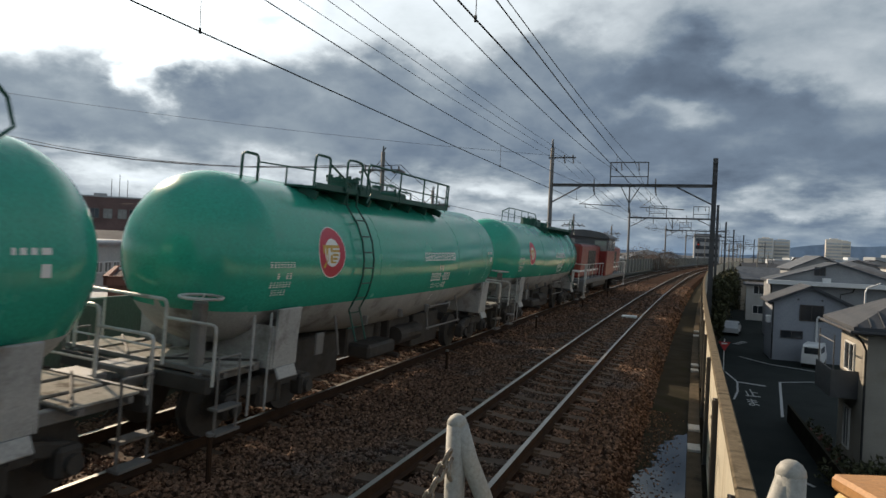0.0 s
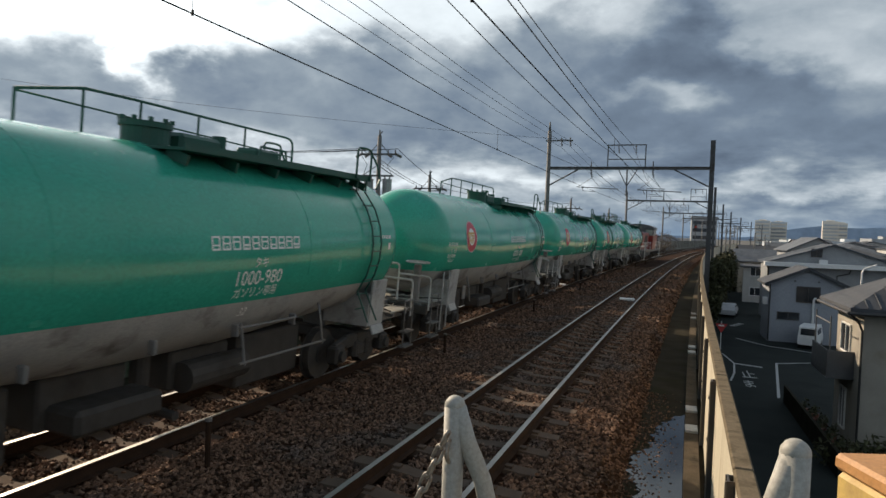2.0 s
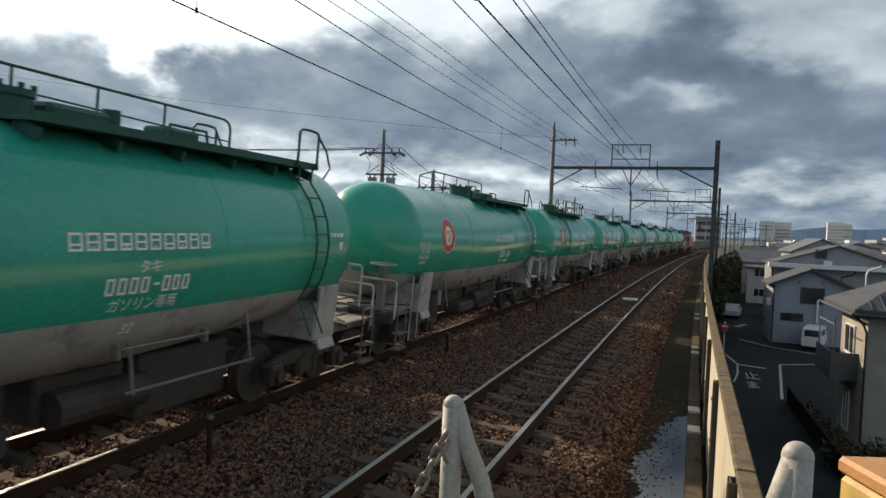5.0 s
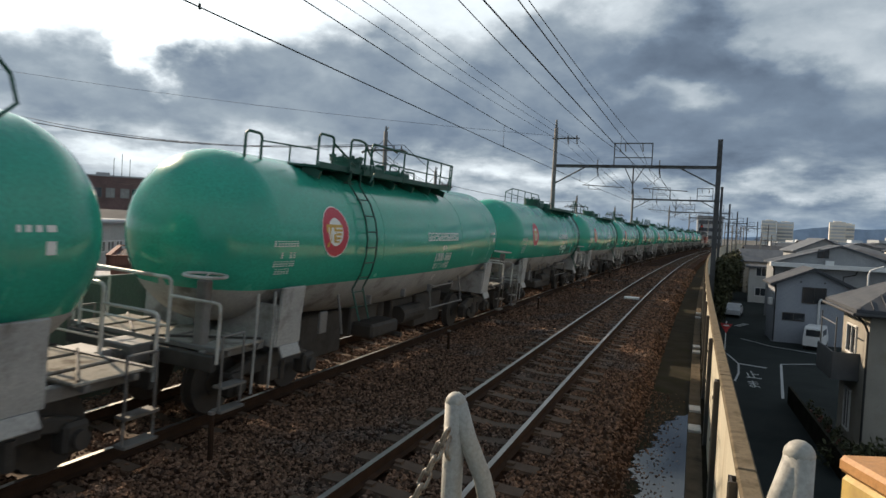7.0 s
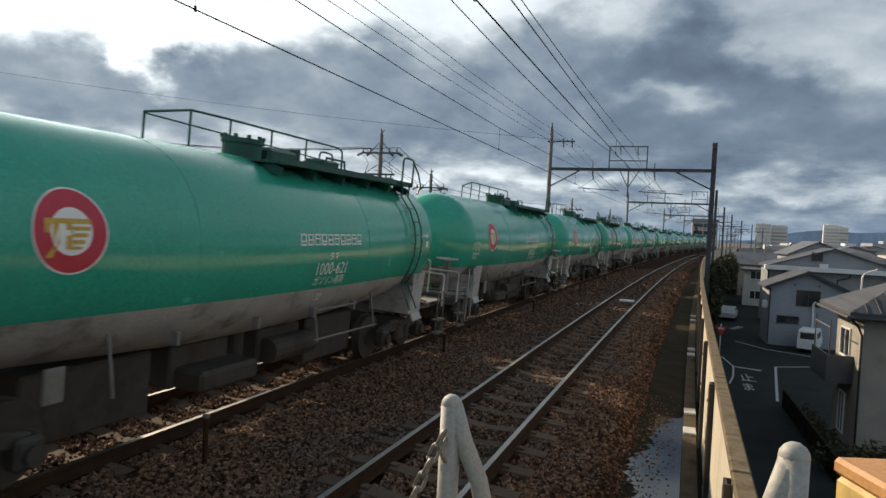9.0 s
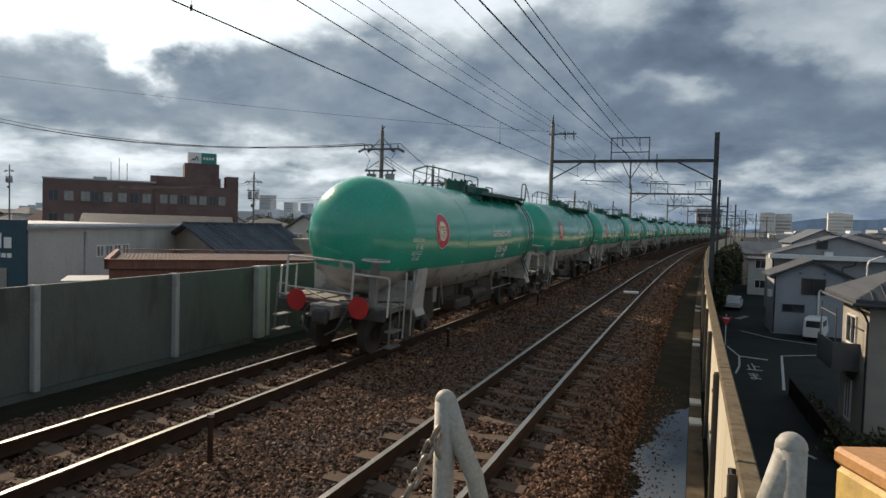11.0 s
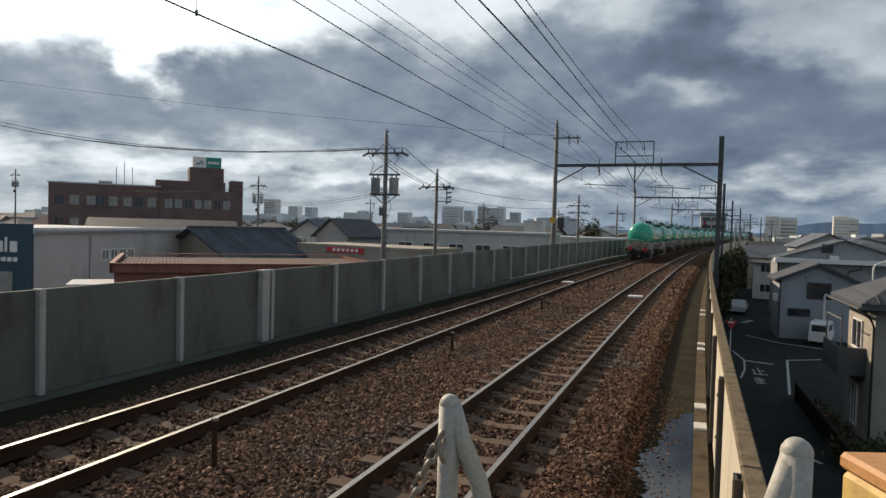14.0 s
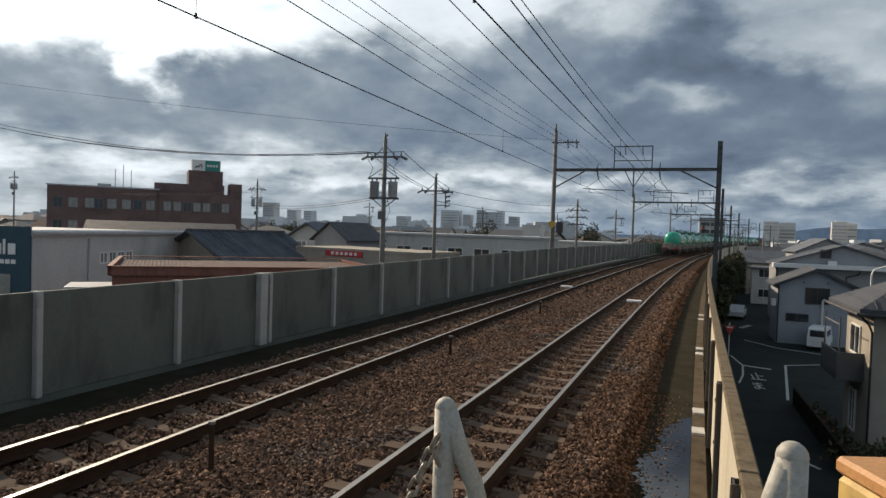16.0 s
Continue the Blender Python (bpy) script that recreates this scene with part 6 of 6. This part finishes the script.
    for row, z in enumerate((11.0, 7.6, 4.2)):
        for k, x in enumerate((-12.4, -10.4, -8.2, -7.0, -5.2, -3.2, -1.6, 0.2)):
            window(o, (x, -4.6, z), 1.25, 1.45, "-y", GLASS_PALE if k % 3 else GLASS, POLE)
        for k in range(7):
            window(o, (2.6 + k * 1.45, -5.0, z), 1.1, 1.4, "-y", GLASS_PALE if k not in (2, 5) else GLASS, POLE)
    # long white low building
    h = house(-24.5, 72.0, 24.0, 8.0, 8.1, 8.6, WALL_WHITE, ROOF_PALE, "long low off-white building with flat pale roof", "flat", 0.25, -2, [((-9.5 + k * 3.0, -4.0, 6.4), 1.7, 0.8, "-y") for k in range(7)])
    h = house(-13.5, 93.0, 14.0, 9.0, 7.6, 8.4, WALL_WHITE, ROOF_PALE, "off-white flat-roofed hall behind the wall", "flat", 0.2, -4, [((-5 + k * 2.4, -4.5, 6.6), 1.4, 0.7, "-y") for k in range(4)])
    h = house(-18.2, 90.0, 2.4, 3.0, 9.6, 9.8, WALL_WHITE, ROOF_PALE, "white rooftop stair house", "flat", 0.1, 0)
    h = house(-36.3, 66.0, 5.5, 7.0, 7.4, 8.9, WALL_WHITE, ROOF_GREY, "off-white gabled house with small entrance roof", "gable_y", 0.5, -10, [((-0.9, -3.5, 6.6), 1.3, 0.8, "-y", GLASS_PALE)])
    h = house(-31.8, 62.0, 4.0, 6.0, 7.5, 9.0, WALL_GREY, ROOF_DARK, "dark grey house with steep roof", "gable_y", 0.4, -10)
    h = house(-24.0, 52.0, 13.0, 6.0, 6.7, 7.2, WALL_CREAM, WALL_CREAM, "cream low building with red sign strip", "flat", 0.05, -14)
    part("sign_strip", fresh(lambda b: box(b, (-1.0, -3.06, 6.45), (4.0, 0.06, 0.45))), RED_SIGN, h)
    part("sign_bars", fresh(*[(lambda b, k=k: box(b, (-2.2 + k * 0.5, -3.1, 6.45), (0.3, 0.03, 0.25))) for k in range(6)]), WHITE_PAINT, h)
    # scattered houses behind
    rng = random.Random(8)
    walls = (WALL_WHITE, WALL_GREY, WALL_CREAM, WALL_BLUE)
    names = ("off-white", "grey", "cream", "pale grey")
    n = 0
    for ring in range(7):
        y = 85 + ring * 32
        x = -18 - ring * 0.5 + bend(y)
        while x > -1.25 * y - 25:
            if not (-112 < x < -55 and y < 112):
                w, d = rng.uniform(7, 13), rng.uniform(7, 10)
                e = rng.uniform(5.2, 7.6) + ring * 0.1
                j = n % 4
                st = ("gable_x", "hip", "gable_y", "flat", "gable_x")[rng.randrange(5)]
                ws = [((dx, -d / 2, e - 1.5), 1.5, 1.0, "-y") for dx in (-w * 0.25, w * 0.25)] if ring < 3 else []
                house(x, y + rng.uniform(-8, 8), w, d, e, e + rng.uniform(1.4, 2.2), walls[j], (ROOF_GREY, ROOF_DARK, ROOF_GREY, ROOF_BROWN)[rng.randrange(4)], "%s town house with low roof" % names[j], st, 0.45, rng.uniform(-20, 20), ws, group="houses west of the line")
                n += 1
            x -= rng.uniform(11, 19)
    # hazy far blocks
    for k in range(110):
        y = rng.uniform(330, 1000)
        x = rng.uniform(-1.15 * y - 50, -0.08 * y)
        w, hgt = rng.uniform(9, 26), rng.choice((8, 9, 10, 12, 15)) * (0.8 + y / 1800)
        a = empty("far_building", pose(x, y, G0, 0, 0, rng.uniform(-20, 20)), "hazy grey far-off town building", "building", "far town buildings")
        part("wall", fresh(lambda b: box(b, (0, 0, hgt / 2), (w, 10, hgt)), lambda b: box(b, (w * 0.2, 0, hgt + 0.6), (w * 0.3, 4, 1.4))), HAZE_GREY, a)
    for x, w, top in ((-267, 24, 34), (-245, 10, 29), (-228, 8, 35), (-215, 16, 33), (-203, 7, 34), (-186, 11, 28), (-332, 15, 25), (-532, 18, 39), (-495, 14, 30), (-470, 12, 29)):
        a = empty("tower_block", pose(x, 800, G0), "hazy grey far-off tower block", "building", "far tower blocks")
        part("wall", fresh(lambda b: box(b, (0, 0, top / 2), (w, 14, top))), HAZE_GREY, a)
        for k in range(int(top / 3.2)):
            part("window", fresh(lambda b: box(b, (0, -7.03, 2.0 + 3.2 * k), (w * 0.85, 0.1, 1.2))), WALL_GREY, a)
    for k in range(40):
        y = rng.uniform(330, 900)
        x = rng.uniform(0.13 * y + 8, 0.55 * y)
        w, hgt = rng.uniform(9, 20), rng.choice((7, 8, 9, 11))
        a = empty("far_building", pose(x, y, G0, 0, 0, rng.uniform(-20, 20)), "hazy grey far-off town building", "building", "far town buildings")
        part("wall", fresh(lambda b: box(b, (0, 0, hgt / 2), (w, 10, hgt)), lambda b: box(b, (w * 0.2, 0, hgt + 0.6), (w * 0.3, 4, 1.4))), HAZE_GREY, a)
    # poles and wires
    utility_pole(-14.0, 31.0, 13.2, 2, True, "grey concrete utility pole with two can transformers")
    utility_pole(-15.2, 42.0, 12.2, 1, False)
    utility_pole(-48.6, 70.0, 13.9, 3, True, "grey utility pole crowded with transformers")
    utility_pole(-114.8, 90.0, 16.7, 2, True)
    utility_pole(-9.9, 72.0, 12.2, 3, False)
    utility_pole(-7.6, 93.0, 12.0, 2, False)
    utility_pole(-90.0, 80.0, 13.0, 1, False)
    utility_pole(-62.0, 130.0, 14.0, 2, False)
    utility_pole(-34.0, 120.0, 13.0, 2, False)
    utility_pole(-25.0, 150.0, 13.0, 2, False)

    def span(a, b, sag, r=0.016):
        a, b = Vector(a), Vector(b)
        wire([a.lerp(b, k / 14) - Vector((0, 0, 4 * sag * k / 14 * (1 - k / 14))) for k in range(15)], r, "power_line", "black power line sagging between poles", "power lines")

    for dz, dx in ((0.0, -1.0), (-0.05, -0.6), (-0.02, 1.0)):
        span((-14.0 + dx, 31, 6.55 + dz), (-62, 26.0 + dx, 15.6 + dz), 3.1)
        span((-14.0 + dx, 31, 6.55 + dz), (-15.2 + dx, 42, 5.5 + dz), 0.15)
    span((-14, 31, 4.2), (-48.6, 70, 5.0), 0.5)
    span((-14, 31, 4.3), (-48.6, 70, 5.3), 0.5)
    span((-15.2, 42, 4.6), (-9.9, 72, 5.2), 0.5)
    span((-15.2, 42, 5.5), (-9.9, 72, 5.8), 0.5)
    span((-48.6, 70, 6.6), (-114.8, 90, 8.0), 0.9)
    span((-48.6, 70, 6.8), (-114.8, 90, 8.3), 0.9)
    utility_pole(-62, 26.0, 22.3, 2, False)
    span((-9.0 + bend(46), 46, 8.98), (-62, 26, 14.0), 0.8, 0.010)
    # trees
    for k, (x, y, hgt, r) in enumerate(((4.0, 62.5, 4.6, 0.7), (4.6, 70, 6.4, 0.9), (5.5, 79, 6.6, 1.1), (6.7, 90, 6.4, 1.3), (8.2, 102, 6.6, 1.5))):
        tree(x, y, hgt, r, LEAF, "dark evergreen overgrown with creeper beside the viaduct", 30 + k)
    tree(-5.4, 116, 9.5, 3.6, TWIG, "bare winter tree with fine brown twigs", 1)
    tree(-1.6, 118, 9.2, 3.4, TWIG, "bare winter tree with fine brown twigs", 2)
    tree(-33.5, 122, 10.4, 2.6, LEAF, "dark evergreen tree among houses", 3)
    tree(-13.2, 112, 10.2, 2.0, LEAF, "dark evergreen tree among houses", 4)
    for k in range(5):
        tree(-100 + k * 4.5, 150 + k * 3, 9.2, 2.8, LEAF, "dark evergreen tree among houses", 10 + k)
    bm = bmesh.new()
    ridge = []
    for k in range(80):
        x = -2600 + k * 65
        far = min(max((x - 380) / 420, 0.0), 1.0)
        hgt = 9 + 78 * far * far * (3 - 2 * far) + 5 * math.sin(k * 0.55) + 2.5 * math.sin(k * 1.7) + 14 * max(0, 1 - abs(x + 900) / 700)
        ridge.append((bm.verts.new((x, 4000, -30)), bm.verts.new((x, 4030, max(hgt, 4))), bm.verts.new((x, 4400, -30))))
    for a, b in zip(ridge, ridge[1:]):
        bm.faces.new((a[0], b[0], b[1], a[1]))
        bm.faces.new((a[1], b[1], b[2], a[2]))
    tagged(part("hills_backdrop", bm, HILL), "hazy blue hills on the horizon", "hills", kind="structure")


def tree(x, y, h, r, leaf, label, seed):
    t = empty("tree", pose(x, y, G0), label, "tree", "trees")
    rng = random.Random(seed)
    bm = bmesh.new()
    rod(bm, (0, 0, 0), (0.1, 0, h * 0.55), 0.22, 8, 0.13)
    tips = []
    for k in range(9):
        a = k * 2.4
        z0 = h * rng.uniform(0.3, 0.55)
        tip = Vector((math.cos(a) * r * 0.7, math.sin(a) * r * 0.7, z0 + h * rng.uniform(0.2, 0.42)))
        rod(bm, (0.05, 0, z0), tip, 0.09, 6, 0.03)
        tips.append(tip)
    part("trunk", bm, BARK, t)
    part("crown", leaf_cloud((0, 0, h * 0.68), (r, r, h * 0.33), 2600 if leaf is LEAF else 3200, 0.22 if leaf is LEAF else 0.13, seed), leaf, t)


east_side()
west_side()

# undergrowth at the foot of the viaduct and in the trough
for k_, (x_, y_, sx_, sy_, sz_) in enumerate(((4.2, 75, 1.0, 8, 1.4), (6.5, 96, 1.2, 9, 1.6), (10.5, 125, 1.5, 12, 1.6))):
    b_ = empty("shrubs", pose(x_, y_, G0), "dark winter shrubs along the viaduct foot", "shrubs", "shrubs")
    part("leaves", leaf_cloud((0, 0, sz_ * 0.6), (sx_, sy_, sz_), 1800, 0.2, 50 + k_), LEAF, b_)
    part("stem", fresh(*[(lambda b, j=j: rod(b, (0, -sy_ * 0.6 + j * sy_ * 0.3, 0), (0, -sy_ * 0.6 + j * sy_ * 0.3, sz_), 0.04, 5)) for j in range(5)]), BARK, b_)


# ---- sleepers and stones, last ----
def sleepers():
    bm = bmesh.new()
    xs = (-1.0, -0.72, -0.42, 0.0, 0.42, 0.72, 1.0)
    zs = (-0.005, 0.0, 0.0, -0.035, 0.0, 0.0, -0.005)
    rings = [[bm.verts.new((x, -0.115, z)), bm.verts.new((x, 0.115, z)), bm.verts.new((x, 0.14, z - 0.16)), bm.verts.new((x, -0.14, z - 0.16))] for x, z in zip(xs, zs)]
    for a, b in zip(rings, rings[1:]):
        for k in range(4):
            bm.faces.new((a[k], a[(k + 1) % 4], b[(k + 1) % 4], b[k]))
    bm.faces.new(rings[0])
    bm.faces.new(rings[-1][::-1])
    for x in (-0.5665, 0.5665):
        for d in (-0.1, 0.1):
            box(bm, (x + d, 0, 0.012), (0.09, 0.10, 0.035))
    me = None
    for centre, y0, name in ((NEAR, 2.6, "track_near"), (FAR, 2.9, "track_far")):
        tr = empty(name, Matrix(), "railway track on concrete sleepers", "track", kind="structure")
        for k in range(150):
            y = y0 + 0.735 * k
            if me is None:
                o = part("sleeper", bm, SLEEPER, tr)
                me = o.data
            else:
                o = new("sleeper", me)
                o.parent = tr
            z = cant(centre, centre) - 0.158
            o.matrix_world = Matrix.Translation(on(centre, y, z)) @ Matrix.Rotation(-slope(y), 4, "Z") @ Matrix.Rotation(math.atan(0.053 if centre == NEAR else 0.076), 4, "Y")


sleepers()


def stones():
    """Loose crushed stone over the bed, denser and finer close to the platform."""
    rng = np.random.default_rng(5)
    base = np.array([(1, 0, 0), (0, 1, 0), (-1, 0, 0), (0, -1, 0), (0, 0, 1), (0, 0, -1)], float)
    tris = np.array([(0, 1, 4), (1, 2, 4), (2, 3, 4), (3, 0, 4), (1, 0, 5), (2, 1, 5), (3, 2, 5), (0, 3, 5)])
    offs, ys, size = [], [], []
    for y0, y1, dens, s in ((3.0, 9.0, 760, 0.026), (9.0, 18.0, 600, 0.028), (18.0, 32.0, 300, 0.036), (32.0, 62.0, 85, 0.058)):
        n = int((y1 - y0) * 8.0 * dens)
        offs.append(rng.uniform(-10.1, -1.19, n))
        ys.append(rng.uniform(y0, y1, n))
        size.append(rng.uniform(0.7, 1.5, n) * s)
    o, y, s = (np.concatenate(v) for v in (offs, ys, size))
    zp = np.interp(o, (-10.2, -8.75, -8.3, -6.0, -5.1, -4.2, -2.0, -1.45, -1.2), (-0.33, -0.19, -0.17, -0.20, -0.22, -0.15, -0.19, -0.21, -0.50))
    keep = np.ones(len(o), bool)
    for c, ystart in ((NEAR, 2.6), (FAR, 2.9)):
        k = (y - ystart) / 0.735
        d = np.abs(k - np.round(k)) * 0.735
        keep &= ~((np.abs(o - c) < 1.0) & (d < 0.105) & (rng.random(len(o)) < 0.93))
        for side in (-1, 1):
            keep &= np.abs(o - c - side * 0.5665) > 0.11
        zp = np.where(np.abs(o - c) < 1.0, cant(c, c) - 0.053 * (o - c) - 0.182, zp - 0.015)
    # bare dark soil along the west wall
    keep &= o > -8.85 - 0.35 * rng.random(len(o)) ** 2 + 0.12 * np.sin(y * 1.7)
    # a few strays on the damp deck, at the puddle's edge
    n = 2400
    so, sy = rng.uniform(-1.25, -0.55, n), rng.uniform(5.0, 14.0, n)
    near = rng.random(n) < np.clip(1.0 - (so + 1.25) / 0.7, 0.08, 1)
    o, y, s, zp = o[keep], y[keep], s[keep], zp[keep]
    o, y, s, zp = np.concatenate((o, so[near])), np.concatenate((y, sy[near])), np.concatenate((s, rng.uniform(0.007, 0.022, near.sum()))), np.concatenate((zp, np.full(near.sum(), DECK)))
    n = len(o)
    v = base[None] * s[:, None, None] * rng.uniform(0.6, 1.3, (n, 6, 1)) + rng.normal(0, 0.25, (n, 6, 3)) * s[:, None, None]
    a, t = rng.uniform(0, 6.28, n), rng.normal(0, 0.5, n)
    ca, sa, ct, st = np.cos(a), np.sin(a), np.cos(t), np.sin(t)
    v = np.stack((v[..., 0], v[..., 1] * ct[:, None] - v[..., 2] * st[:, None], v[..., 1] * st[:, None] + v[..., 2] * ct[:, None]), -1)
    v = np.stack((v[..., 0] * ca[:, None] - v[..., 1] * sa[:, None], v[..., 0] * sa[:, None] + v[..., 1] * ca[:, None], v[..., 2] * 0.8), -1)
    centre = np.stack((o + np.maximum(y + 41.1, 0) ** 2 / 3222.0, y, zp + s * 0.25), -1)
    v = (v + centre[:, None]).reshape(-1, 3)
    f = (tris[None] + 6 * np.arange(n)[:, None, None]).reshape(-1, 3)
    me = bpy.data.meshes.new("ballast_stones")
    me.vertices.add(len(v))
    me.vertices.foreach_set("co", v.ravel())
    me.loops.add(len(f) * 3)
    me.loops.foreach_set("vertex_index", f.ravel().astype(np.int32))
    me.polygons.add(len(f))
    me.polygons.foreach_set("loop_start", np.arange(0, len(f) * 3, 3, dtype=np.int32))
    me.update(calc_edges=True)
    me.validate()
    me.shade_flat()
    me.materials.append(STONE)
    tagged(new("ballast_stones", me), "loose rust-stained crushed stone", "ballast", kind="stuff")


stones()

motions()
